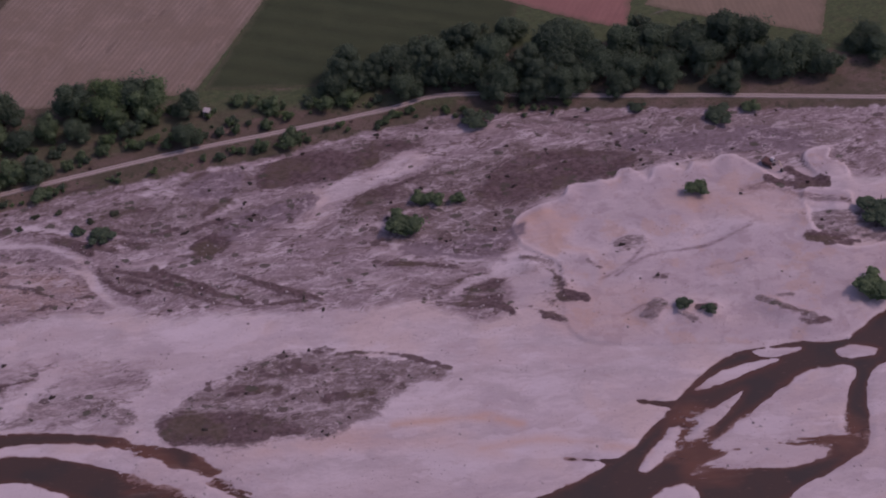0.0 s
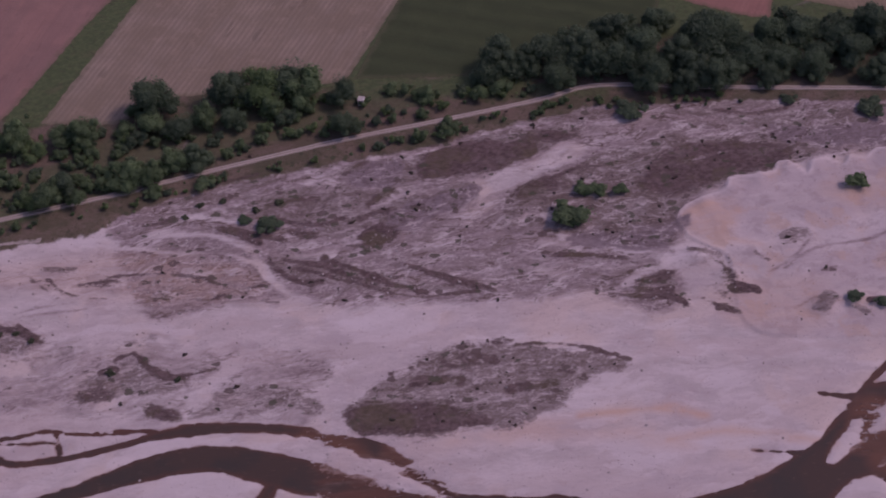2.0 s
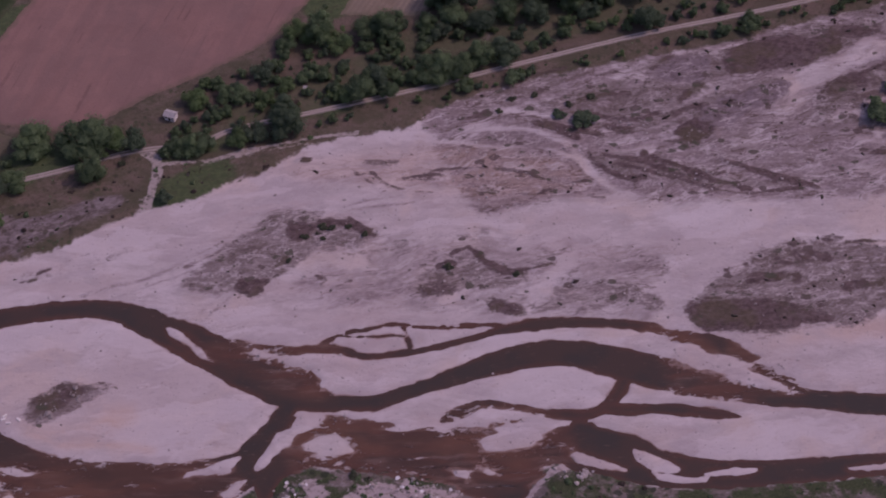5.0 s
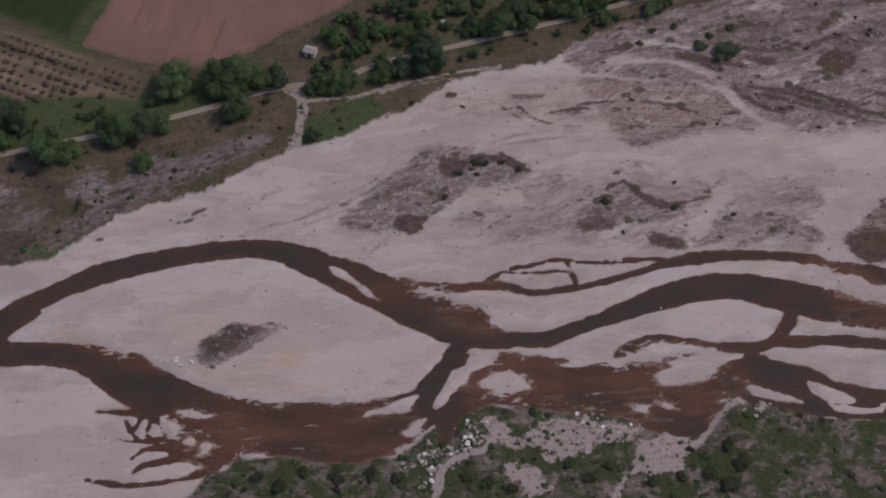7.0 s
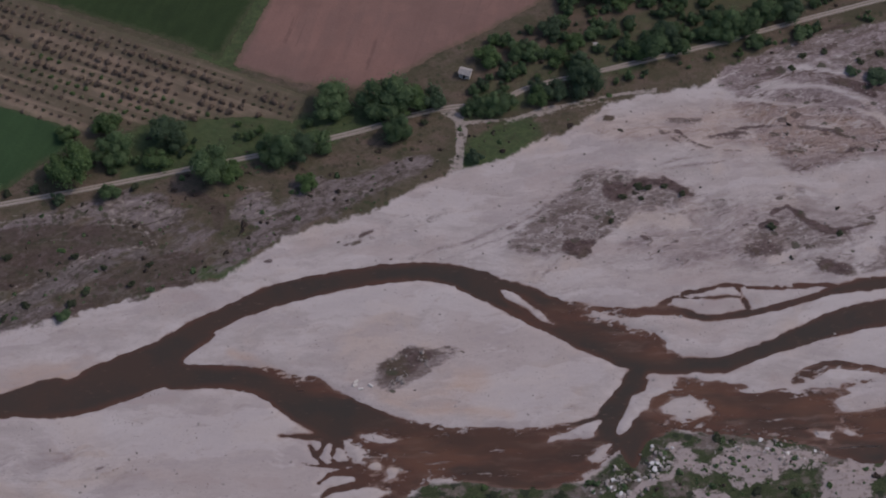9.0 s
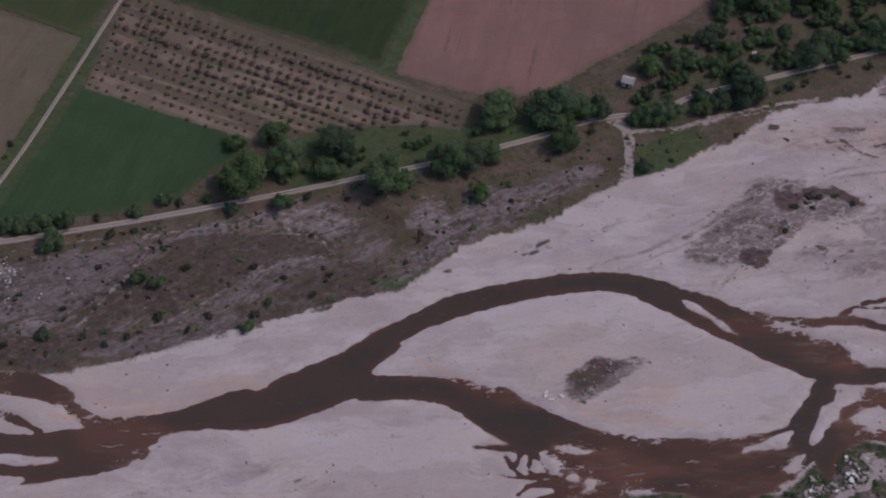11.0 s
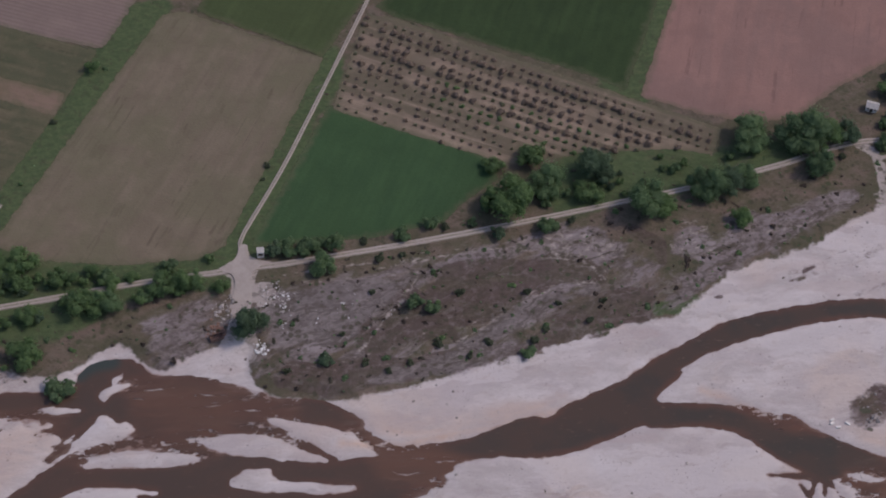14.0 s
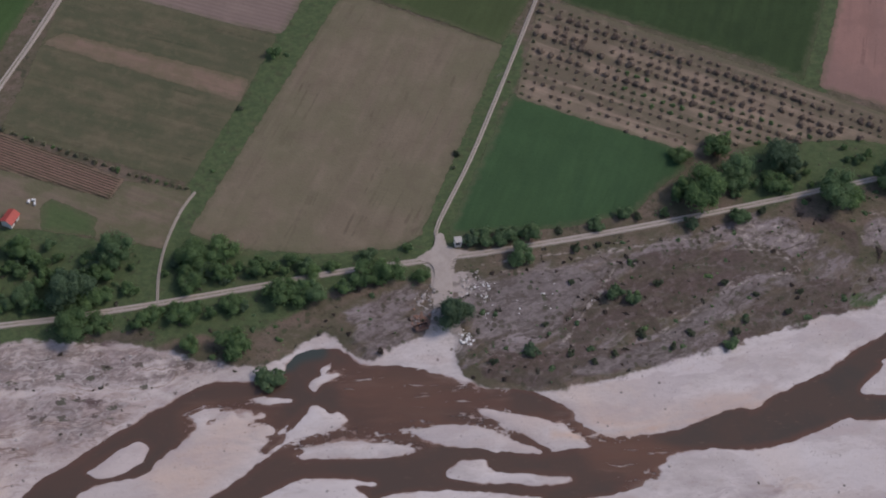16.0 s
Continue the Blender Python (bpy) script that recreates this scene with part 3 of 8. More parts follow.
    'far_grass': ('green', 0.9, [(150, 480), (215, 500), (262, 505), (330, 503), (362, 505), (364, 560), (130, 556), (118, 478)]),
    'mauve_a': ('mauve', 1, [(136, 403), (137.5, 409), (145.5, 413.5), (156.5, 418.5), (161.5, 419.5), (156.5, 414), (147.5, 408.5), (142.5, 403.5)]),
    'mauve_b': ('mauve', 0.6, [(195, 404), (208.5, 405.5), (221, 409.5), (230, 411.5), (231, 405), (226, 398), (215.5, 396), (203, 398.5)]),
    'mauve_c': ('mauve', 0.8, [(119.5, 424), (128, 429.5), (138.5, 433), (136.5, 422), (126, 417.5)]),
    'mauve_d': ('mauve', 0.9, [(257.5, 456.5), (270, 454.5), (292.5, 461), (318, 459.5), (317.5, 451), (292, 448), (261, 448.5)]),
    'brown_a': ('brown', 0.9, [(131.5, 407), (133, 412), (147, 419.5), (143.5, 422), (130.5, 418.5), (127.5, 410.5)]),
    'brown_b': ('brown', 0.55, [(95, 416), (110.5, 421), (114.5, 408), (104, 396), (94, 392), (83, 393.5), (91.5, 404)]),
    'brown_c': ('brown', 0.9, [(174.5, 427.5), (185.5, 429.5), (193, 424), (183.5, 417.5), (174.5, 416)]),
    'brown_d': ('brown', 0.9, [(213, 387), (224.5, 389.5), (225, 384), (215.5, 381.5)]),
    'brown_e': ('brown', 0.5, [(236, 378), (242, 380.5), (244, 372.5), (240, 371)]),
    'pit': ('pit', 1, [(227.5, 410), (229.5, 416), (235.5, 421), (242.5, 425.5), (243, 429.5), (249.5, 431), (257.5, 433), (259, 437), (265, 437.5), (268, 434), (270, 439.5), (274.5, 441.5), (280.5, 438), (282.5, 442), (288, 442), (291, 446.5), (298, 445.5), (304.5, 440), (311.5, 431.5), (317, 424), (319.5, 414.5), (329, 406), (341, 408.5), (353, 407), (351, 388), (337.5, 381.5), (327, 372), (311, 367.5), (262, 362.5), (247, 367), (244.5, 382.5), (241.5, 394), (235, 398.5), (230, 402)]),
    'pit_b': ('pit', 1, [(318, 445), (321, 450.5), (326.5, 451.5), (325.5, 446.5), (330.5, 444), (332, 437.5), (325.5, 436.5), (320.5, 439.5)]),
    'pit_c': ('pit', 1, [(340.5, 486.5), (345.5, 493.5), (361, 499.5), (358.5, 473), (344, 472.5)]),
    'pit_d': ('pit', 0.9, [(315.5, 428), (318.5, 432), (325.5, 431), (332, 430), (330, 423.5), (320, 424)]),
    'ochre_a': ('ochre', 0.6, [(229, 410.5), (235.5, 418), (244.5, 419.5), (243.5, 412), (241, 404), (243.5, 399.5), (237, 399), (230.5, 403)]),
    'ochre_b': ('ochre', 0.3, [(278, 428.5), (313, 433), (311, 419.5), (285, 420.5)]),
    'ochre_c': ('ochre', 0.3, [(244.5, 382.5), (269.5, 386), (270, 367.5), (248.5, 369)]),
    'ochre_d': ('ochre', 0.5, [(164, 317), (183.5, 325.5), (215.5, 326.5), (232, 319), (200, 321.5)]),
    'ochre_e': ('ochre', 0.5, [(-54, 271), (-44, 271), (-29.5, 279), (-22.5, 276.5), (-33, 265), (-46, 265)]),
    'ochre_f': ('ochre', 0.35, [(-186, 266.5), (-162.5, 268.5), (-142, 271.5), (-154.5, 264.5), (-182, 259.5)]),
    'ochre_g': ('brown', 0.45, [(239.5, 415.5), (244.5, 417), (252.5, 397.5), (244, 394.5)]),
    'grey_a': ('gravel', 0.75, [(-219.5, 304), (-193, 314.5), (-173.5, 318), (-185, 298.5), (-200, 285), (-214, 281)]),
    'grey_b': ('gravel', 0.7, [(-165, 288.5), (-146.5, 307.5), (-123.5, 317.5), (-125, 313), (-152.5, 292)]),
    'grey_c': ('gravel', 0.8, [(-159, 327), (-132, 334), (-113.5, 328.5), (-93.5, 318.5), (-105, 321), (-123.5, 328), (-147, 328)]),
    'grey_d': ('gravel', 1, [(-101.5, 329.5), (-96.5, 336), (-88, 334.5), (-86, 328.5), (-93, 326)]),
    'grey_e': ('gravel', 0.6, [(-255, 293.5), (-237.5, 303), (-231, 303.5), (-235, 287), (-248, 278.5)]),
    'grey_f': ('gravel', 0.7, [(-222, 308), (-218, 310.5), (-215.5, 296.5), (-219, 286.5)]),
    'green_a': ('green', 0.8, [(-353.5, 311.5), (-321.5, 310), (-307.5, 310), (-303.5, 319.5), (-300, 315.5), (-264, 311.5), (-233, 317), (-231.5, 313), (-263.5, 300.5), (-275.5, 290), (-318, 279.5), (-348.5, 277.5)]),
    'green_b': ('green', 0.7, [(-129, 366.5), (-97.5, 369.5), (-87, 367.5), (-74, 374), (-61.5, 373), (-71, 365), (-97.5, 354), (-115, 348), (-135.5, 344)]),
    'green_c': ('green', 0.7, [(-32, 355), (-29.5, 363), (-16.5, 372.5), (-12, 368), (-19.5, 357.5)]),
    'green_d': ('green', 0.9, [(3, 448.5), (17.5, 494), (25.5, 507), (33, 507.5), (23, 473), (13.5, 444.5)]),
    'green_e': ('green', 0.9, [(-301.5, 316.5), (-300.5, 333), (-291, 365.5), (-282, 389.5), (-273, 412), (-262, 413.5), (-280, 360), (-298.5, 320)]),
    'green_f': ('green', 0.8, [(-235, 318.5), (-209.5, 396.5), (-208, 387), (-228.5, 317)]),
    'green_g': ('green', 0.6, [(117.5, 470.5), (154.5, 475), (182, 470.5), (201, 468.5), (163.5, 464), (125, 463.5)]),
    'green_h': ('green', 0.7, [(-120.5, 390.5), (-116.5, 399), (-105.5, 428), (-94, 439.5), (-98, 418.5), (-106, 390.5)]),
    'red_a': ('soil', 0.35, [(-28, 403), (-3.5, 420), (40, 442), (70, 448), (107, 458.5), (153, 465.5), (201, 472.5), (201, 468.5), (153.5, 455.5), (98, 433.5), (72.5, 424.5), (27, 406), (-22.5, 380.5)]),
}
FIELD = {
    'tan': [(-301, 317.5), (-268.5, 398), (-262, 413.5), (-255, 415), (-209.5, 398.5), (-234, 322), (-241.5, 316), (-264, 312.5), (-290, 312.5)],
    'green': [(-226.5, 322.5), (-207, 379), (-157.5, 362.5), (-153.5, 353), (-165.5, 342), (-169.5, 335.5), (-191.5, 327.5), (-215, 324), (-225, 321.5)],
    'orchard': [(-197, 419), (-187, 418), (-83, 379), (-87, 367.5), (-97.5, 369.5), (-129, 365), (-146.5, 358.5), (-155, 360.5), (-205.5, 377)],
    'dark_green': [(-194.5, 423), (-173.5, 443), (-95.5, 450.5), (-113, 392.5), (-124, 398), (-187, 418.5)],
    'pink': [(-108.5, 390.5), (-95, 437), (-57.5, 525.5), (32.5, 530.5), (17.5, 494), (3, 449.5), (-9, 426.5), (-29.5, 409.5), (-43, 400), (-59.5, 385), (-74, 382), (-90, 384.5)],
    'furrowed': [(14, 442.5), (39.5, 531), (134.5, 536), (114, 469.5), (106.5, 468), (57, 458.5), (39.5, 443.5)],
    'striped_green': [(117, 471), (132.5, 534), (229, 538.5), (221, 521.5), (218.5, 505.5), (181, 490), (154.5, 474.5)],
    'far_pink': [(209, 527.5), (211.5, 548.5), (263, 550), (259.5, 510.5), (248, 512.5), (234, 517.5)],
    'far_tan': [(265.5, 523.5), (273, 550), (331.5, 552), (326.5, 508), (316, 512), (287, 517.5)],
    'plough': [(-326, 407), (-317, 423), (-268, 428), (-279, 396.5), (-297, 399.5)],
    'top_green': [(-252, 415.5), (-246, 432.5), (-192, 438), (-209.5, 399)],
    'strips': [(-357.5, 359.5), (-348.5, 404.5), (-326, 407), (-280.5, 395.5), (-283.5, 387), (-288, 372.5), (-301, 339.5), (-302.5, 335), (-359.5, 350)],
    'vines': [(-369.5, 352), (-359.5, 349.5), (-321.5, 335), (-324.5, 327.5), (-357.5, 336), (-367.5, 337)],
    'plot': [(-367, 335), (-357.5, 335.5), (-324.5, 327), (-321, 334.5), (-301.5, 332.5), (-307.5, 311), (-344.5, 315), (-363.5, 314.5)],
    'red_strip': [(-352, 385.5), (-346.5, 391), (-287.5, 377), (-290, 367.5)],
    'plot_green': [(-344, 322), (-341.5, 326.5), (-327.5, 320.5), (-327.5, 313.5), (-342.5, 315)],
    'corner_green': [(-384, 377.5), (-376.5, 416.5), (-352, 419), (-371, 360.5)],
}
ROAD = {
    'main_w': (1.12, [(-366.5, 277), (-349, 281.5), (-333, 285), (-318, 289), (-307, 292), (-281, 299.5), (-257.5, 306.5), (-228.5, 313.5), (-208.5, 318.5), (-175, 328), (-140, 339), (-113, 348), (-96.5, 353.5), (-67, 365), (-49, 373.5), (-38.5, 377), (-24, 380), (-13, 387.5), (10.5, 396.5), (53, 413), (45, 410), (80, 425), (116, 440), (144, 450), (180, 463.5), (195.5, 471), (211, 473), (230, 473), (259, 474), (296, 475.5), (342.5, 476.5), (359, 477)]),
    'field_road': (0.68, [(-229.5, 318), (-229.5, 321), (-229, 326.5), (-220, 350.5), (-211.5, 377), (-200, 414.5), (-193, 438)]),
    'path': (0.42, [(-300.5, 332), (-304, 324.5), (-307, 313), (-308, 303), (-307.5, 292.5)]),
    'far_road': (1.05, [(-348, 409.5), (-355, 387.5), (-362, 368), (-369, 347.5)]),
}
STREAK = {
    'x1': ('gravel', 1, 1.1, [(16.5, 233), (17, 239), (19, 243), (23, 245.5), (28.5, 248), (30.5, 251), (31.5, 256)]),
    'x2': ('gravel', 1, 1.2, [(64.5, 235.5), (67, 241), (72, 245.5), (78.5, 249), (84, 251.5), (88.5, 256), (91.5, 261), (95.5, 266), (99.5, 269)]),
    'x3': ('pit', 0.9, 1.1, [(-10.5, 360), (0, 368.5), (15.5, 382.5), (33, 386.5), (50.5, 388), (69, 386.5), (87, 386.5), (98, 382), (105.5, 373), (114.5, 369)]),
    'x4': ('pit', 0.6, 0.8, [(32.5, 387.5), (50.5, 390.5), (75.5, 394.5), (86.5, 392.5), (95, 387), (102.5, 377)]),
    'x5': ('pit', 0.2, 0.8, [(59, 407.5), (70, 410.5), (84, 416), (95, 420), (107.5, 426), (120, 432.5), (138.5, 439.5), (163, 446.5), (191.5, 453.5)]),
    'x6': ('pit', 0.45, 3.2, [(118.5, 390.5), (132.5, 399), (148.5, 412.5), (167, 422.5), (181.5, 433), (192, 440)]),
    'y3': ('brown', 1, 1.0, [(284, 378), (289, 379)]),
    'y4': ('brown', 1, 0.8, [(272, 390), (274.5, 390.5)]),
    'y5': ('brown', 0.4, 0.5, [(261, 400), (265, 404)]),
    'y6': ('brown', 1, 1.2, [(318.5, 410), (326, 409.5), (332.5, 409)]),
    'y7': ('brown', 1, 1.6, [(306, 435.5), (313, 434), (322, 433)]),
    'y8': ('brown', 0.9, 2.0, [(244.5, 381.5), (250.5, 381)]),
    'y9': ('brown', 0.9, 1.2, [(239, 373), (245, 371.5)]),
    'z1': ('brown', 1, 1.5, [(14, 346.5), (17, 348.5), (21, 351.5), (25, 352)]),
    'z2': ('brown', 1, 1.3, [(28.5, 353.5), (32.5, 350), (37, 347.5)]),
    'h1': ('track', 0.5, 0.5, [(-135.5, 325.5), (-129, 324), (-125, 320.5), (-121, 316.5), (-116, 313.5)]),
    'h2': ('track', 0.6, 0.5, [(-145, 310.5), (-141, 313), (-134, 315), (-124, 316)]),
    'h3': ('track', 0.45, 0.5, [(-167, 291.5), (-162.5, 297.5), (-157.5, 302), (-151, 306), (-145, 310)]),
    'h4': ('track', 0.5, 0.4, [(-192.5, 284), (-188, 290), (-184, 294), (-180, 300), (-178, 305.5)]),
    'h5': ('track', 0.45, 0.5, [(-220.5, 277.5), (-214.5, 280.5), (-205, 283), (-195.5, 283.5)]),
    'h6': ('track', 0.5, 0.5, [(-216.5, 309.5), (-200, 312.5), (-185.5, 315), (-177.5, 316.5)]),
    'h7': ('track', 0.5, 0.5, [(-184, 321), (-171, 324.5), (-159, 326), (-142.5, 326.5), (-134, 326)]),
    'h8': ('track', 0.45, 0.5, [(-176.5, 292.5), (-173.5, 296.5), (-169, 300), (-164, 301.5)]),
    'h9': ('brown', 1.1, 1.6, [(-190, 287), (-185, 295), (-181, 302), (-178.5, 308.5)]),
    'ha': ('brown', 1.1, 2.2, [(-214, 276.5), (-205, 279.5), (-192.5, 280), (-179.5, 280)]),
    'hb': ('brown', 1.1, 1.5, [(-173.5, 283), (-167, 285.5), (-159, 292)]),
    'hc': ('brown', 1.1, 2.2, [(-141, 295), (-131.5, 297.5), (-118, 303.5), (-111.5, 306)]),
    'hd': ('brown', 1.2, 2.5, [(-161, 313.5), (-151, 318.5), (-137.5, 320.5), (-127.5, 319.5)]),
    'f1': ('ochre', 0.8, 1.2, [(-196.5, 257.5), (-184, 257.5), (-172, 260.5), (-158.5, 264.5), (-143, 269), (-131, 274.5)]),
    'f2': ('ochre', 0.7, 1.0, [(-96, 281), (-86, 277), (-75.5, 272.5), (-67, 269.5)]),
    'f3': ('ochre', 0.6, 1.5, [(-51, 268.5), (-41.5, 265), (-28.5, 266), (-16, 265)]),
    'f4': ('brown', 0.6, 0.5, [(-155.5, 236), (-151.5, 240.5), (-147, 244.5)]),
    'f5': ('brown', 0.6, 0.5, [(-143, 235), (-139, 240.5), (-135, 244.5)]),
    'f6': ('brown', 0.6, 0.5, [(-134, 235.5), (-128.5, 240), (-122.5, 243)]),
    'f7': ('brown', 0.5, 0.4, [(-161, 237.5), (-159, 241), (-154.5, 244.5)]),
    'f8': ('ochre', 0.9, 1.2, [(199, 329), (210.5, 331.5), (224, 333.5), (234.5, 331.5)]),
    'f9': ('ochre', 0.7, 1.6, [(224, 322), (239.5, 326), (255, 325.5), (270.5, 323.5)]),
    'fa': ('brown', 1, 0.5, [(-94, 295.5), (-92.5, 296.5)]),
    'c1': ('brown', 0.95, 1.6, [(84, 397.5), (95, 396), (104, 394.5)]),
    'c2': ('brown', 0.9, 0.8, [(100.5, 383), (105, 378), (113.5, 375.5)]),
    'c3': ('brown', 0.75, 1.3, [(114, 408), (118, 420), (123, 429), (130.5, 433.5)]),
    'c4': ('brown', 0.75, 1.3, [(123, 413.5), (130, 424), (139, 430.5)]),
    'c5': ('brown', 0.95, 1.8, [(103.5, 401.5), (114.5, 401.5), (121.5, 404.5)]),
    'c6': ('brown', 0.95, 0.7, [(122, 394.5), (133, 396), (140, 395.5)]),
    'c7': ('brown', 0.9, 1.8, [(129, 406), (137.5, 409.5)]),
    'c8': ('pit', 0.6, 0.6, [(65, 405), (74, 407), (81.5, 406), (89, 401.5)]),
    'c9': ('pit', 0.6, 0.5, [(84.5, 410), (93.5, 416.5), (100.5, 420), (107.5, 425.5)]),
    'ca': ('pit', 0.6, 0.8, [(108, 420), (115, 426.5), (120.5, 430.5)]),
    'cb': ('pit', 0.8, 0.6, [(130.5, 410), (139.5, 416), (150.5, 419.5), (161.5, 421)]),
    'cc': ('pit', 0.6, 0.6, [(113, 395), (118.5, 396.5), (127, 402), (132.5, 406)]),
    'cd': ('pit', 0.6, 0.7, [(161.5, 418.5), (172.5, 422), (181.5, 428)]),
    'ce': ('brown', 0.9, 0.7, [(174, 403), (179, 401), (190.5, 403.5)]),
    'cf': ('brown', 0.8, 0.9, [(73, 416), (82, 419), (91, 422.5)]),
    'cg': ('brown', 0.8, 1.2, [(60.5, 397), (67, 401.5), (76.5, 400)]),
    'ci': ('brown', 0.8, 0.6, [(156, 411.5), (152, 409.5), (147, 404.5)]),
    'cj': ('brown', 0.9, 0.6, [(190.5, 392), (202.5, 392.5), (215, 391)]),
    'ck': ('pit', 0.7, 0.5, [(189.5, 401), (198.5, 398.5), (212.5, 396), (224, 394.5)]),
    'cl': ('brown', 0.9, 0.5, [(162.5, 426.5), (159.5, 422), (152.5, 420)]),
    'cm': ('pit', 0.5, 0.8, [(134, 441.5), (152, 446.5), (170.5, 450), (185.5, 452.5)]),
    'cn': ('brown', 0.7, 1.0, [(116.5, 416.5), (124, 424.5), (132, 433)]),
    'co': ('brown', 0.7, 0.8, [(124.5, 413), (132, 421), (142, 429.5)]),
    'd1': ('brown', 1, 0.7, [(-67, 321), (-62.5, 322.5)]),
    'd2': ('brown', 1, 0.6, [(-62.5, 325), (-59, 327)]),
    'd3': ('brown', 1, 0.5, [(-53.5, 322), (-51, 323)]),
    'd4': ('brown', 1, 0.5, [(-53, 317), (-51, 317.5)]),
    'd5': ('brown', 1, 0.6, [(-89.5, 313.5), (-88, 314)]),
    'd6': ('track', 0.6, 0.5, [(-72, 339), (-61, 342), (-54, 348), (-48, 352.5), (-40.5, 355.5)]),
    'd7': ('brown', 0.8, 0.5, [(-56.5, 328.5), (-52.5, 332), (-48.5, 334)]),
    'd8': ('brown', 0.7, 0.4, [(-46.5, 328), (-41.5, 330.5), (-37.5, 333)]),
    'd9': ('track', 0.5, 0.4, [(-142, 311), (-135, 315), (-124.5, 316.5)]),
    'da': ('brown', 1.1, 2.5, [(-159.5, 314.5), (-149, 320.5), (-134, 321.5), (-127, 319.5)]),
    'db': ('brown', 0.8, 0.5, [(27, 374), (33, 371), (39, 367)]),
    'dc': ('brown', 0.6, 0.5, [(30.5, 378), (36, 377), (41, 377)]),
    'dd': ('brown', 0.7, 1.2, [(45.5, 371.5), (50.5, 372.5)]),
    'de': ('brown', 0.7, 0.5, [(55, 367.5), (65.5, 367.5), (81.5, 369.5)]),
    'df': ('brown', 0.8, 0.8, [(60, 386), (63.5, 385.5)]),
    'dg': ('brown', 0.9, 1.3, [(11, 376.5), (12.5, 376.5)]),
    'k1': ('old', 0.8, 0.8, [(259.5, 390.5), (269.5, 399.5), (286.5, 405), (300.5, 414.5)]),
    'k2': ('old', 0.7, 0.6, [(266.5, 386), (281.5, 394), (295, 398), (312, 402.5)]),
    'k3': ('brown', 0.9, 0.9, [(271, 390), (274, 391.5)]),
    'k4': ('scrub', 1, 1.3, [(302, 383), (308, 380), (317.5, 376)]),
    'k5': ('scrub', 0.9, 1, [(307.5, 384.5), (311.5, 385)]),
    'k6': ('brown', 1, 2.2, [(312.5, 440.5), (318.5, 436), (323, 434.5)]),
    'k7': ('brown', 1, 1.2, [(319, 409.5), (321.5, 409)]),
    'k8': ('brown', 1, 1, [(324, 408.5), (325, 408)]),
    'k9': ('brown', 0.7, 1, [(316, 420), (320.5, 416), (323, 416.5)]),
    'ka': ('old', 0.8, 0.7, [(254.5, 388), (262.5, 395.5), (267.5, 403)]),
    'kb': ('old', 0.8, 0.5, [(261.5, 374), (278, 384.5), (300, 390), (320, 396)]),
    'kc': ('brown', 0.6, 0.7, [(297, 404), (299.5, 404.5)]),
    'kd': ('brown', 0.7, 0.6, [(261, 400), (263.5, 401.5)]),
    'ke': ('brown', 0.6, 0.8, [(261.5, 403.5), (265, 405)]),
    'kf': ('old', 0.9, 1.5, [(297.5, 429.5), (308, 432.5), (316.5, 428), (330.5, 426)]),
    'kg': ('brown', 0.8, 0.8, [(307, 436.5), (311.5, 435), (317, 435.5)]),
    'v1': ('track', 0.7, 0.5, [(-165.5, 292.5), (-156.5, 299), (-153.5, 302.5), (-143.5, 309), (-137, 313), (-126, 316)]),
    'v2': ('track', 0.6, 0.4, [(-149, 323.5), (-132, 324), (-126, 321.5), (-123, 316.5)]),
    'v3': ('track', 0.55, 0.7, [(-177, 315.5), (-180, 308.5), (-186, 299.5), (-190, 292), (-194, 286.5)]),
    'v4': ('track', 0.5, 0.6, [(-215.5, 309), (-203, 311), (-186.5, 314), (-177, 316)]),
    'v5': ('track', 0.5, 0.7, [(-193.5, 315.5), (-180.5, 319), (-167, 323), (-155.5, 326.5)]),
    'v6': ('track', 0.45, 0.6, [(-213.5, 282.5), (-200.5, 280.5), (-185, 283.5), (-172.5, 285.5)]),
    'v7': ('brown', 1, 1.2, [(-177.5, 315), (-181.5, 307.5), (-187.5, 300), (-192, 292)]),
    'v8': ('brown', 1, 1, [(-211, 290.5), (-202, 297), (-192.5, 303.5), (-186.5, 309)]),
    'v9': ('brown', 0.9, 0.8, [(-214.5, 294.5), (-206.5, 297.5), (-199, 304)]),
    'va': ('brown', 1, 1.5, [(-185.5, 292.5), (-176, 297), (-169.5, 298), (-166, 293.5)]),
    'n1': ('brown', 1, 1.1, [(81, 402), (90, 400), (99.5, 396), (107, 394.5), (114, 395.5)]),
    'n2': ('brown', 1, 1.3, [(83, 397), (90.5, 394.5), (96.5, 391.5)]),
    'n3': ('brown', 0.9, 1.5, [(119.5, 393.5), (128.5, 392.5), (134.5, 395.5)]),
    'n4': ('brown', 1, 0.9, [(189, 402.5), (196, 398), (206.5, 396), (213.5, 394.5), (222.5, 396)]),
    'n5': ('brown', 1, 1.6, [(189.5, 392), (199.5, 393), (211.5, 392.5)]),
    'n6': ('brown', 0.9, 1.4, [(202.5, 378.5), (212.5, 376.5), (225, 377), (229.5, 374)]),
    'n7': ('scrub', 0.8, 3, [(231, 396.5), (239, 395.5)]),
    'n8': ('brown', 0.55, 1.6, [(239.5, 388.5), (242.5, 383)]),
    'n9': ('brown', 0.9, 0.9, [(33, 373), (39, 368), (44.5, 366.5)]),
    'na': ('brown', 0.6, 0.8, [(48, 367), (60.5, 365), (76.5, 365), (93.5, 366.5), (114.5, 368.5)]),
    'nb': ('brown', 0.7, 1.6, [(43, 371), (54, 373.5), (58, 370.5)]),
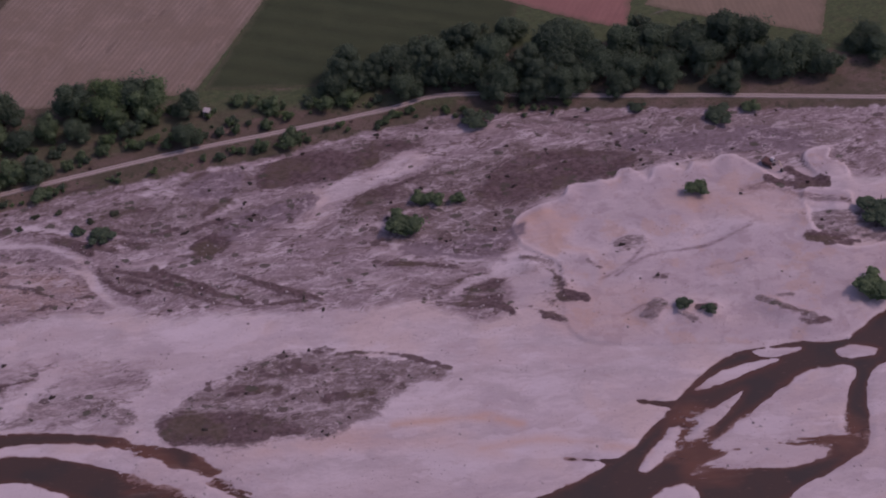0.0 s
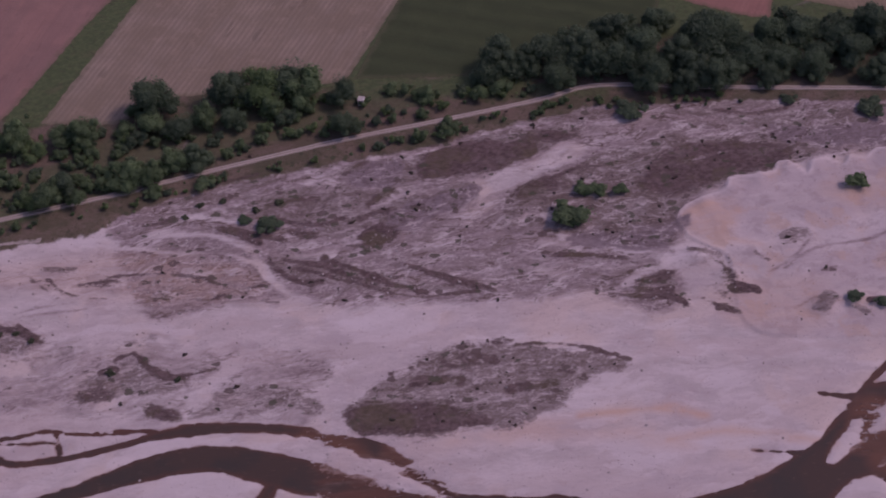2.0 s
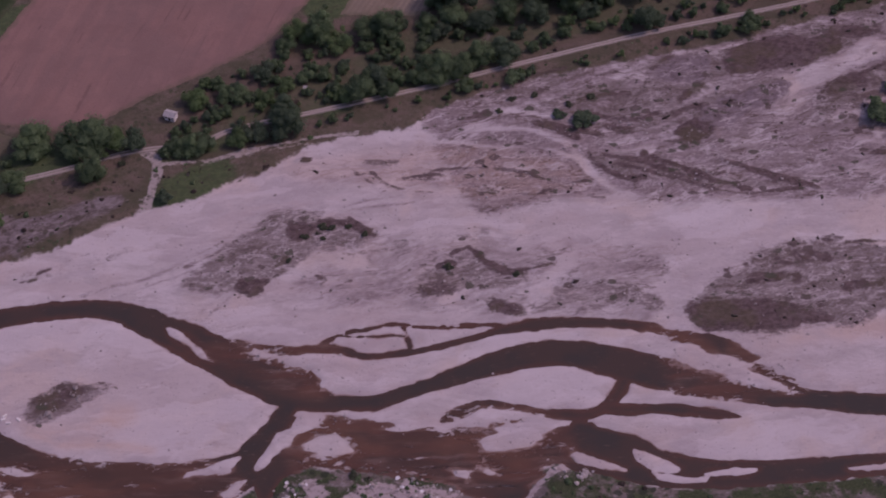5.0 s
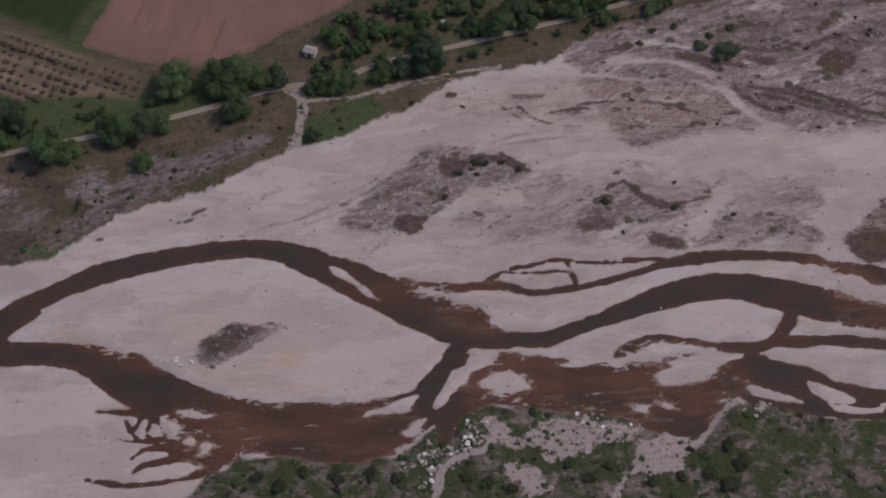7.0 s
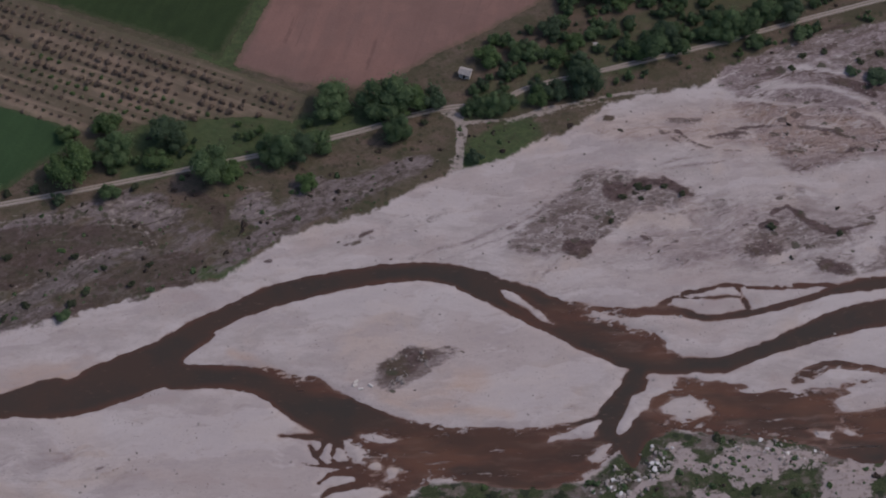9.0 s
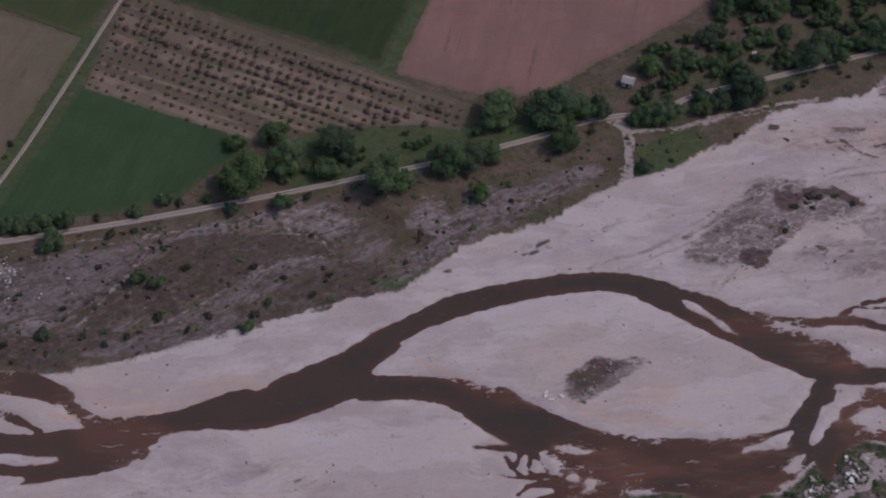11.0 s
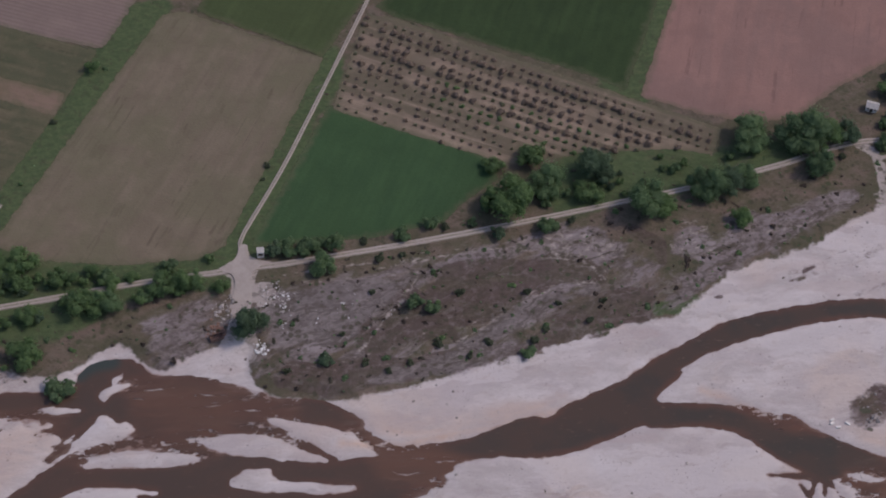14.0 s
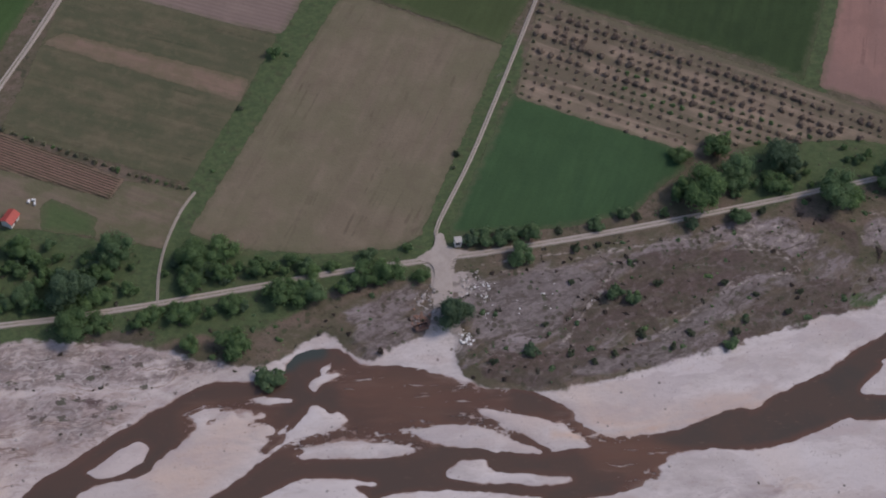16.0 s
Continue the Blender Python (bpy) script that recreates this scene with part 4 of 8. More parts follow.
    'nc': ('brown', 0.8, 1, [(86.5, 368), (93, 372), (100, 374)]),
    'nd': ('brown', 0.9, 1.4, [(172.5, 417), (182, 423.5), (195, 432.5)]),
    'ne': ('brown', 0.8, 1, [(176.5, 413), (183.5, 419), (191, 425)]),
    'nf': ('brown', 0.9, 1, [(126, 378), (135, 375), (149, 372.5), (166, 376)]),
    'ng': ('brown', 1, 1.2, [(100.5, 387), (102.5, 381.5), (108.5, 377.5), (115.5, 375)]),
    'nh': ('brown', 0.9, 1.2, [(105, 385.5), (113, 384), (120.5, 382.5), (129.5, 378.5), (134.5, 376.5)]),
    'ni': ('brown', 0.9, 1, [(109.5, 382), (118.5, 379.5), (127.5, 376.5)]),
    'nj': ('brown', 0.8, 1.5, [(58.5, 397.5), (67, 399), (76, 401)]),
    'nk': ('brown', 0.8, 1.2, [(75.5, 394.5), (84.5, 393.5), (92.5, 390.5)]),
    'nl': ('brown', 0.8, 2, [(96.5, 408.5), (105, 411.5), (112, 413)]),
    'nm': ('brown', 0.8, 1, [(131.5, 430), (143, 427.5), (153.5, 431)]),
    'nn': ('brown', 0.8, 1.6, [(185.5, 447.5), (196.5, 446.5), (192.5, 450.5)]),
    'no': ('brown', 0.8, 1.3, [(237, 462.5), (250, 461.5), (263, 464.5)]),
    'np': ('brown', 0.7, 1.2, [(208, 442.5), (217, 445.5), (226, 448)]),
    'nq': ('brown', 0.8, 1, [(197.5, 432), (208.5, 435), (217.5, 439.5)]),
    'nr': ('brown', 0.8, 0.9, [(51.5, 375), (65, 377), (79.5, 376.5), (91, 372), (98.5, 369)]),
    'ns': ('brown', 0.7, 0.8, [(46.5, 366), (64, 366.5), (88.5, 367.5)]),
    'nt': ('brown', 0.7, 1.2, [(186.5, 391.5), (200, 393), (214, 394.5), (221, 396)]),
    'nu': ('brown', 0.9, 1.4, [(211, 381), (218, 379), (225, 380.5)]),
    'nv': ('brown', 0.8, 1.4, [(235, 376.5), (240.5, 373.5), (245.5, 371.5)]),
    'nw': ('brown', 0.7, 1.8, [(240, 392), (243.5, 385)]),
    'nx': ('brown', 0.6, 1.3, [(239, 407), (241.5, 399.5), (248.5, 398), (254.5, 393)]),
    'ny': ('ochre', 0.8, 1.4, [(231, 412.5), (238, 417), (246, 415)]),
    'nz': ('ochre', 0.45, 1.2, [(239.5, 409.5), (243.5, 402), (252, 400), (255.5, 394), (254.5, 386)]),
    'q1': ('pit', 0.8, 0.6, [(190.5, 401), (199.5, 398.5), (211.5, 396), (226, 397.5), (236, 401)]),
    'q2': ('pit', 0.7, 0.5, [(178.5, 406.5), (179.5, 410), (183, 410.5), (186.5, 407)]),
    'q3': ('pit', 0.25, 0.9, [(132.5, 414), (141.5, 420), (156, 424.5), (165, 428.5)]),
    'q4': ('pit', 0.6, 0.7, [(75, 404), (85.5, 408.5), (99.5, 416.5), (115.5, 422)]),
    'q5': ('pit', 0.7, 0.7, [(147.5, 409.5), (158, 415.5), (165.5, 420.5)]),
    'q6': ('pit', 0.6, 0.8, [(126, 432), (139, 435.5), (150, 439.5), (168.5, 449)]),
    'q7': ('pit', 0.6, 1.2, [(100, 388.5), (109.5, 387.5), (120, 388.5)]),
    'q8': ('pit', 0.7, 0.9, [(180, 391), (192, 389.5), (204.5, 387.5), (213.5, 390)]),
    'q9': ('pit', 0.6, 0.6, [(226, 434.5), (235.5, 439), (245, 443)]),
    'qa': ('pit', 0.6, 0.8, [(61, 394), (74, 402), (85, 401.5), (98.5, 397), (115.5, 393)]),
    'qb': ('pit', 0.5, 0.7, [(111.5, 415.5), (120, 421.5), (129.5, 418), (143.5, 422.5), (150, 429.5)]),
    'qc': ('pit', 0.6, 0.7, [(106, 426), (114, 422.5), (124.5, 425.5)]),
    'qd': ('pit', 0.5, 0.8, [(192.5, 452), (207.5, 455), (226, 458.5), (252, 453.5)]),
    'm1': ('old', 0.9, 0.5, [(-8.5, 312.5), (2.5, 328), (12.5, 344), (26.5, 356), (47.5, 361.5)]),
    'm2': ('old', 0.8, 0.5, [(-10.5, 314), (1, 331), (14, 348.5), (30, 360), (51, 365.5)]),
    'm3': ('old', 0.7, 0.5, [(6, 322), (19.5, 333.5), (38.5, 341)]),
    'm4': ('old', 0.8, 0.6, [(-37.5, 321.5), (-24.5, 328.5), (-8, 342.5), (-5, 349.5)]),
    'm5': ('scrub', 0.7, 1.4, [(-47.5, 317.5), (-39, 321.5), (-34.5, 323.5)]),
    'm6': ('old', 0.8, 0.5, [(-50, 310), (-34, 319.5), (-12.5, 331.5), (5.5, 343.5)]),
    'm7': ('old', 1, 1.2, [(-18, 331), (-13, 334.5), (-6, 339.5)]),
    'm8': ('brown', 0.5, 0.8, [(-8, 342.5), (2.5, 341), (12.5, 343)]),
    's1': ('brown', 1, 1.6, [(121, 384.5), (128.5, 382.5), (139, 377.5), (150.5, 374)]),
    's2': ('brown', 1, 1.4, [(143, 385.5), (154, 381.5), (163, 379), (171.5, 376.5)]),
    's3': ('brown', 0.9, 1.5, [(98, 387), (103.5, 381), (111, 376), (118, 377)]),
    's4': ('brown', 0.8, 1.2, [(117.5, 387.5), (119, 383), (121.5, 381.5)]),
    's5': ('scrub', 1.2, 4.5, [(138, 403.5), (144, 409.5), (152, 414), (159, 418)]),
    's6': ('brown', 1, 5, [(147, 428.5), (156, 432), (167, 438), (176.5, 439.5)]),
    's7': ('brown', 0.9, 3.5, [(107.5, 399), (111, 401.5)]),
    's8': ('brown', 0.9, 3, [(128.5, 396.5), (133.5, 399.5), (137, 398)]),
    's9': ('brown', 0.9, 2.5, [(180, 446.5), (191, 446)]),
    'p1': ('pit', 0.55, 1.8, [(61.5, 395), (76, 395), (87, 393), (94, 389.5), (99, 383.5), (103.5, 377), (111, 373)]),
    'p2': ('pit', 0.4, 2, [(134.5, 412), (138, 417), (149, 422), (164, 426), (171.5, 428.5)]),
    'p3': ('pit', 0.5, 1.2, [(69.5, 403), (86.5, 400.5), (101, 400), (115.5, 399.5)]),
    'p4': ('pit', 0.5, 4.5, [(148, 396.5), (162, 410), (172.5, 423.5), (187.5, 435), (202.5, 449.5), (216, 457)]),
    'p5': ('pit', 0.55, 2.5, [(166.5, 400.5), (181, 399), (202, 396), (223.5, 392.5)]),
    'p6': ('pit', 0.8, 1, [(178, 405.5), (179.5, 409.5), (183, 410.5), (187, 408)]),
    'i1': ('brown', 1, 2.8, [(14, 346.5), (17, 349)]),
    'i2': ('brown', 1, 2.8, [(20, 351), (22.5, 351.5)]),
    'i3': ('brown', 1, 2.2, [(25.5, 352), (30, 351), (34.5, 348.5)]),
    'i4': ('brown', 0.9, 2.2, [(8, 332.5), (11.5, 335)]),
    'i5': ('brown', 1, 3.2, [(1, 325), (6, 325.5)]),
    'i6': ('brown', 0.9, 1.6, [(27.5, 339), (31.5, 339)]),
    'i7': ('brown', 0.8, 1.2, [(21.5, 330.5), (24.5, 329), (23.5, 327)]),
    'i8': ('brown', 0.7, 1, [(28.5, 327), (32, 329)]),
    'ip': ('pit', 0.9, 3, [(9.5, 324), (16.5, 331), (24.5, 337.5), (32.5, 336)]),
    'b1': ('brown', 1, 1.4, [(61, 341.5), (66, 344), (72, 339), (77, 336), (85, 337.5), (91.5, 340)]),
    'b2': ('brown', 1, 2.4, [(58, 337), (61.5, 338)]),
    'b3': ('pit', 0.9, 2.5, [(87.5, 328.5), (92, 335.5), (96, 342)]),
    'b4': ('pit', 0.9, 2, [(124.5, 321.5), (127, 331), (131.5, 339)]),
    'b5': ('scrub', 0.8, 3, [(107, 332), (117.5, 330.5), (122.5, 327.5)]),
    'e1': ('brown', 0.9, 1.2, [(179, 355), (190, 356), (199, 355), (213, 351)]),
    'e2': ('brown', 0.75, 2.2, [(150, 338), (156.5, 339.5), (163.5, 340)]),
    'e3': ('brown', 0.75, 1.6, [(143.5, 341.5), (150, 344.5)]),
    'e4': ('brown', 0.75, 2, [(165, 348.5), (173, 348.5)]),
    'e5': ('brown', 0.75, 2, [(178.5, 337.5), (186.5, 339.5), (191.5, 341)]),
    'e6': ('brown', 0.8, 1.5, [(172.5, 355.5), (178, 356.5)]),
    'e7': ('pit', 0.15, 1, [(140.5, 334), (157, 335), (173.5, 334), (190, 337)]),
    'e8': ('brown', 0.7, 1.2, [(181.5, 344), (190, 345.5), (196.5, 345)]),
    'e9': ('brown', 0.7, 1.2, [(158, 346), (166.5, 344)]),
    'u1': ('brown', 0.7, 1.5, [(26.5, 374), (32, 369.5), (38, 365.5)]),
    'u2': ('brown', 0.6, 2, [(44.5, 371.5), (55, 371.5), (65.5, 370.5)]),
    'u3': ('scrub', 0.8, 2, [(31, 377), (40, 377)]),
    'u4': ('brown', 0.5, 1.5, [(73, 370), (87, 369.5), (102.5, 368.5)]),
    'u5': ('brown', 0.6, 1.2, [(100, 386.5), (107.5, 379.5), (116.5, 375.5)]),
    'w1': ('scrub', 0.5, 3.5, [(44, 342.5), (57, 348), (69, 350.5)]),
    'w2': ('scrub', 0.45, 2, [(-45.5, 329.5), (-36.5, 337)]),
    'w3': ('scrub', 0.5, 1.6, [(-67, 323.5), (-57.5, 328.5), (-53.5, 333.5)]),
    'w4': ('scrub', 0.45, 2, [(-68.5, 322), (-55.5, 327), (-45.5, 334.5)]),
    'w5': ('scrub', 0.5, 1.5, [(-47, 330), (-37.5, 337)]),
    'r1': ('scrub', 0.7, 3, [(261, 402.5), (266, 406.5)]),
    'r2': ('brown', 0.7, 1.2, [(272, 390.5), (275.5, 392)]),
    'r3': ('brown', 0.8, 3, [(318.5, 410), (329.5, 409.5)]),
    'r4': ('brown', 0.6, 1.6, [(311, 378), (316, 373.5), (321, 375)]),
    'r5': ('brown', 0.55, 1.4, [(303, 382), (308.5, 379)]),
    'r6': ('scrub', 0.8, 2.5, [(270, 374.5), (272.5, 379.5)]),
    'r7': ('brown', 0.5, 2.5, [(234.5, 376.5), (243, 374.5)]),
    'r8': ('brown', 0.4, 2.6, [(240.5, 411.5), (243.5, 404.5), (249, 398.5)]),
    'r9': ('scrub', 0.6, 1.2, [(280, 375), (285, 372)]),
    'ra': ('brown', 0.5, 1.6, [(242.5, 392), (244.5, 385)]),
    'rb': ('brown', 0.9, 3, [(213.5, 384.5), (222, 386.5)]),
    'rc': ('pit', 0.9, 1.6, [(210.5, 381), (215.5, 386), (223.5, 390)]),
    'rd': ('pit', 0.6, 2.5, [(169, 383.5), (182.5, 386.5), (193, 383.5)]),
    't1': ('track', 0.8, 1.8, [(-40, 375.5), (-35, 372.5), (-34, 363.5), (-35, 352)]),
    't2': ('track', 0.7, 1.1, [(-35, 371), (-19.5, 373.5), (-5.5, 379), (12.5, 385.5), (26.5, 389)]),
    't3': ('track', 0.5, 0.5, [(-37, 351), (-49, 350), (-63.5, 341), (-81, 334.5), (-93, 324)]),
    't4': ('track', 0.6, 0.8, [(-37, 356), (-36.5, 351.5)]),
    't5': ('track', 0.5, 0.9, [(-165, 288.5), (-156, 299), (-146.5, 307.5), (-135, 314.5), (-125, 316.5)]),
    't6': ('track', 0.45, 0.5, [(-209, 281.5), (-195.5, 290), (-185.5, 302.5), (-179.5, 311)]),
    't7': ('track', 0.45, 0.5, [(-157, 327.5), (-140.5, 330), (-127, 325.5), (-120, 317.5)]),
    't8': ('track', 0.55, 0.8, [(-20.5, 371.5), (-10.5, 376), (-0.5, 379.5), (13, 383.5), (30.5, 386.5), (45, 391)]),
    'ta': ('track', 0.6, 0.6, [(-217, 312), (-200.5, 316.5), (-175, 321.5), (-149.5, 327.5)]),
    'g1': ('brown', 1, 4, [(-153.5, 317.5), (-140, 321.5), (-130, 320)]),
    'g2': ('brown', 0.9, 3, [(-178.5, 293.5), (-166, 300), (-156, 304)]),
    'g3': ('brown', 0.9, 3, [(-202.5, 278), (-184, 283), (-165, 286.5)]),
    'g4': ('brown', 0.8, 2, [(-199, 290), (-188.5, 298.5), (-182.5, 307)]),
    'g5': ('green', 1, 2, [(-183.5, 300), (-172.5, 304.5)]),
    'g6': ('green', 1, 2, [(-203, 282), (-206.5, 285.5)]),
    'g7': ('green', 1, 2.5, [(-107, 308.5), (-97, 311.5)]),
    'g8': ('brown', 0.9, 3, [(-113.5, 337.5), (-106.5, 331.5), (-105, 325)]),
}
HEAPS = {
    'spoil': [(262.5, 435.5), (271.5, 437.5), (283, 439.5), (294, 442.5), (320.5, 445), (326, 440), (330.5, 433), (235.5, 417), (231, 410), (304.5, 436.5), (318, 428), (327, 425), (244, 424.5), (253, 430)],
    'mound': [(311, 376.5), (317.5, 376), (306.5, 380), (280.5, 378.5), (288, 377.5), (233.5, 394), (242.5, 387), (271.5, 374.5)],
}
ZONE = {
    'pad': [(-232, 315.5), (-230.5, 317.5), (-229.5, 322), (-227.5, 322), (-227, 317.5), (-224.5, 317), (-222.5, 316.5), (-222.5, 315.5), (-224.5, 313.5), (-225.5, 311), (-225, 302), (-230, 302), (-230, 308.5), (-231.5, 311.5), (-234, 312), (-234, 313.5)],
    'belt_east': [(-28.5, 404), (-4, 421.5), (39.5, 443.5), (70, 448), (107, 459.5), (153, 468), (201.5, 478.5), (211, 474), (153.5, 455.5), (79.5, 428), (10, 398), (-22.5, 379.5)],
    'verge': [(11.5, 390), (45.5, 407), (80.5, 422), (116.5, 436.5), (153.5, 450), (191.5, 464.5), (249, 469.5), (248.5, 465.5), (191.5, 458.5), (153.5, 445), (117, 432), (81, 417.5), (46, 401.5)],
    'belt_west': [(-362.5, 309), (-306, 310), (-264, 310.5), (-231.5, 315), (-234.5, 305.5), (-272.5, 295), (-318.5, 281.5), (-357.5, 276.5)],
    'belt_mid': [(-162.5, 338), (-144, 362.5), (-84.5, 368.5), (-67, 366), (-118.5, 347.5), (-162, 334.5)],
    'belt_house': [(-33, 373.5), (-30, 403.5), (8.5, 429.5), (40.5, 432.5), (38, 409), (6, 392)],
    'dump': [(-217, 308), (-192, 312), (-182.5, 300.5), (-196, 288), (-215.5, 285)],
    'heap_a': [(-223, 309), (-217, 310), (-215, 300.5), (-221.5, 297)],
    'heap_b': [(-222.5, 287), (-219, 288), (-219.5, 284), (-222, 284.5)],
    'heap_c': [(-235.5, 300.5), (-230, 304), (-229, 293.5), (-235, 291)],
    'rocks': [(13.5, 250), (22, 257), (29.5, 259), (28.5, 251), (19, 242.5), (13.5, 234.5), (7, 241), (8.5, 247)],
    'rocks_b': [(96, 268.5), (105.5, 269.5), (105.5, 264.5), (99.5, 260.5)],
    'rocks_c': [(50, 262), (59.5, 262), (72.5, 258), (56, 251), (45, 248.5), (37.5, 255)],
    'cobbles': [(-54.5, 279.5), (-49.5, 283), (-43, 284), (-34, 284.5), (-41, 279), (-44.5, 274), (-51.5, 273.5)],
    'slabs': [(-62, 273), (-55.5, 274), (-54.5, 271), (-60, 269.5)],
}
RIFFLE = {
    'a': [(-57, 256), (-42.5, 258), (-41, 240), (-50, 241), (-56.5, 247)],
    'b': [(-45.5, 257), (-24, 259), (7.5, 260), (4.5, 244.5), (-23, 244), (-38.5, 242)],
    'c': [(1.5, 302.5), (21, 302), (29.5, 288.5), (18, 289), (5, 294), (-5, 300.5)],
    'd': [(26, 277), (53, 278), (80, 273), (99.5, 277.5), (95, 266.5), (73, 258.5), (53, 264), (26, 263)],
    'e': [(63, 283), (77.5, 286), (96.5, 283.5), (93, 275.5), (73.5, 272.5), (61, 275.5)],
    'f': [(16.5, 304), (31, 303), (29.5, 297), (19.5, 298)],
    'g': [(-241, 271.5), (-213, 271.5), (-212.5, 260.5), (-231, 259.5)],
    'i': [(277.5, 337), (284.5, 340.5), (286, 324.5), (277, 322)],
    'j': [(299, 337), (325.5, 339.5), (324.5, 327.5), (294, 325)],
    'p': [(-195, 264.5), (-184, 260), (-164, 254), (-166, 248.5), (-186, 252.5)],
    'q': [(120.5, 317), (134, 315.5), (142, 306), (129, 307.5)],
    'r': [(283, 326), (297, 327), (293.5, 315), (281.5, 316)],
    't': [(128, 314.5), (147, 304), (150, 296.5), (129.5, 297)],
    'u': [(145.5, 314), (161.5, 309), (164.5, 299.5), (148.5, 300)],
    'v': [(-256, 273), (-240.5, 273.5), (-217, 268.5), (-209, 258), (-237, 254.5), (-249, 259)],
    'w': [(-295, 259.5), (-274, 262), (-273, 249), (-294, 251)],
    'x': [(-270, 249), (-255, 256), (-237, 256.5), (-230.5, 251.5), (-255, 248.5)],
    'y': [(-192, 263), (-184.5, 257), (-165.5, 255), (-166, 247), (-181.5, 244), (-187.5, 252.5)],
    'z': [(-94.5, 283), (-84, 278.5), (-71, 273.5), (-64, 268.5), (-73.5, 270), (-85.5, 276.5)],
}
SPOT = {
    'shed': (-34, 391),
    'hut': (121, 458.5),
    'box': (-223.5, 319),
    'container': (-233.5, 289),
    'house': (-351.5, 317),
    'white': (-346.5, 324),
    'digger': (306.5, 442.5),
    'white_b': (149, 445),
    'line_a': (-363, 352),
    'line_b': (-302, 332.5),
    'line_c': (-319, 336.5),
    'hut_far': (7.5, 406.5),
}
TREES_A = [(-347.8, 306.1, 9.3), (-340.2, 301.5, 7), (-320.9, 304.9, 11.7), (-343, 289.4, 11.4), (-333.2, 291.5, 13), (-324.7, 290.9, 10.8), (-327.4, 280.9, 9.1), (-320.7, 282.7, 7.6), (-310.3, 285.3, 7.7), (-302, 288, 7), (-296.7, 289, 6.2), (-299.8, 306.9, 10.3), (-291.3, 309.6, 8.7), (-299.1, 298.4, 6.3), (-287.6, 302.5, 7.1), (-288.3, 291.8, 7), (-282.2, 294, 7.8), (-274.5, 296.2, 8.7), (-266.3, 307.3, 6.4), (-261.6, 308.4, 7.2), (-263.6, 298.7, 9.5), (-257.3, 300.6, 8), (-251, 303.1, 8), (-243.1, 307.1, 9.7), (-237.5, 314.7, 5.7), (-235, 307.2, 8.1), (-247.1, 311, 5.7), (-268.2, 296.9, 7.9)]
TREES_B = [(-296.8, 278.5, 8.9), (-283.8, 277.3, 8.4), (-274.6, 268.8, 8.4), (-224.9, 291.9, 9.6), (-205.7, 314.5, 7.9), (-220.3, 320.1, 5.8), (-216.2, 320.9, 5.8), (-210.4, 321.9, 5.8), (-202.1, 324.4, 6.7), (-207.1, 323.1, 5), (-193.6, 326, 3.7), (-182.7, 328.6, 4.7), (-174.1, 333.4, 5.1), (-169.8, 333.1, 3.8), (-151.4, 340.9, 13.8), (-154.8, 345, 6.9), (-140.1, 349.4, 10.5), (-127, 348.1, 7.9), (-123.9, 357.4, 12.4), (-144.2, 360.7, 8.8), (-155.6, 356.8, 6.2), (-109.7, 344.5, 13.2), (-103.8, 345.6, 7.9), (-138.4, 335.1, 6.6), (-153.9, 330.9, 4.8), (-131.8, 338.2, 3.8), (-188.8, 320, 4.2), (-182, 321.9, 3)]
TREES_C = [(-282.7, 385.2, 4.9), (-289.9, 365.8, 2.7), (-225.7, 346.2, 3.1), (-224, 352.5, 3.1), (-173.1, 302.9, 4.9), (-202.5, 283.5, 4.8), (-178, 304, 5.5), (-165.1, 309.4, 3.9), (-191.3, 283.3, 3.2), (-156.6, 292.8, 3.5), (-143.4, 294, 3.9), (-140.1, 298.3, 3.3), (-145.4, 310.9, 3.3), (-162, 287.6, 2.9), (-171, 291.1, 4.2), (-198.3, 292.6, 2.6), (-136.3, 307.7, 2.6), (-127.4, 302.1, 3.3), (-123.1, 309.6, 2.7), (-178.7, 284.2, 2.9), (-184.8, 281, 2.8), (-145.3, 289.7, 4.8), (-213.1, 279, 3.1), (-190.4, 307.9, 2.9), (94.9, 253.2, 6.9), (98.2, 247.9, 7.7), (89.6, 244.1, 6.9), (95.2, 240.6, 8.3)]
TREES_D = [(82, 242.3, 5.3), (74.3, 240.1, 5.3), (24.3, 238.9, 5.3), (30.3, 237.3, 6.1), (36.4, 236, 6.1), (51.8, 244.2, 4.6), (57.6, 240.7, 6.1), (62.5, 244.8, 4.6), (41.5, 261, 4.7), (45.3, 259.6, 4.1), (16.7, 249.3, 4), (-19.7, 237.8, 6.1), (-10.5, 236.5, 6.8), (-1.5, 238.9, 6.1), (-31.7, 235.4, 6.1), (-25.5, 233, 6.8), (6.1, 237.6, 6.1), (-37.6, 232.8, 4.5), (20.9, 349.3, 4.1), (23.8, 349.1, 3.4), (28.8, 350, 3.1), (34.2, 347.2, 3.1), (16, 345, 3.4), (60.7, 336.2, 3.7), (81.1, 335.1, 3), (12.5, 335.3, 2.7), (21.7, 344.8, 2.4), (90.1, 401.6, 4.7)]
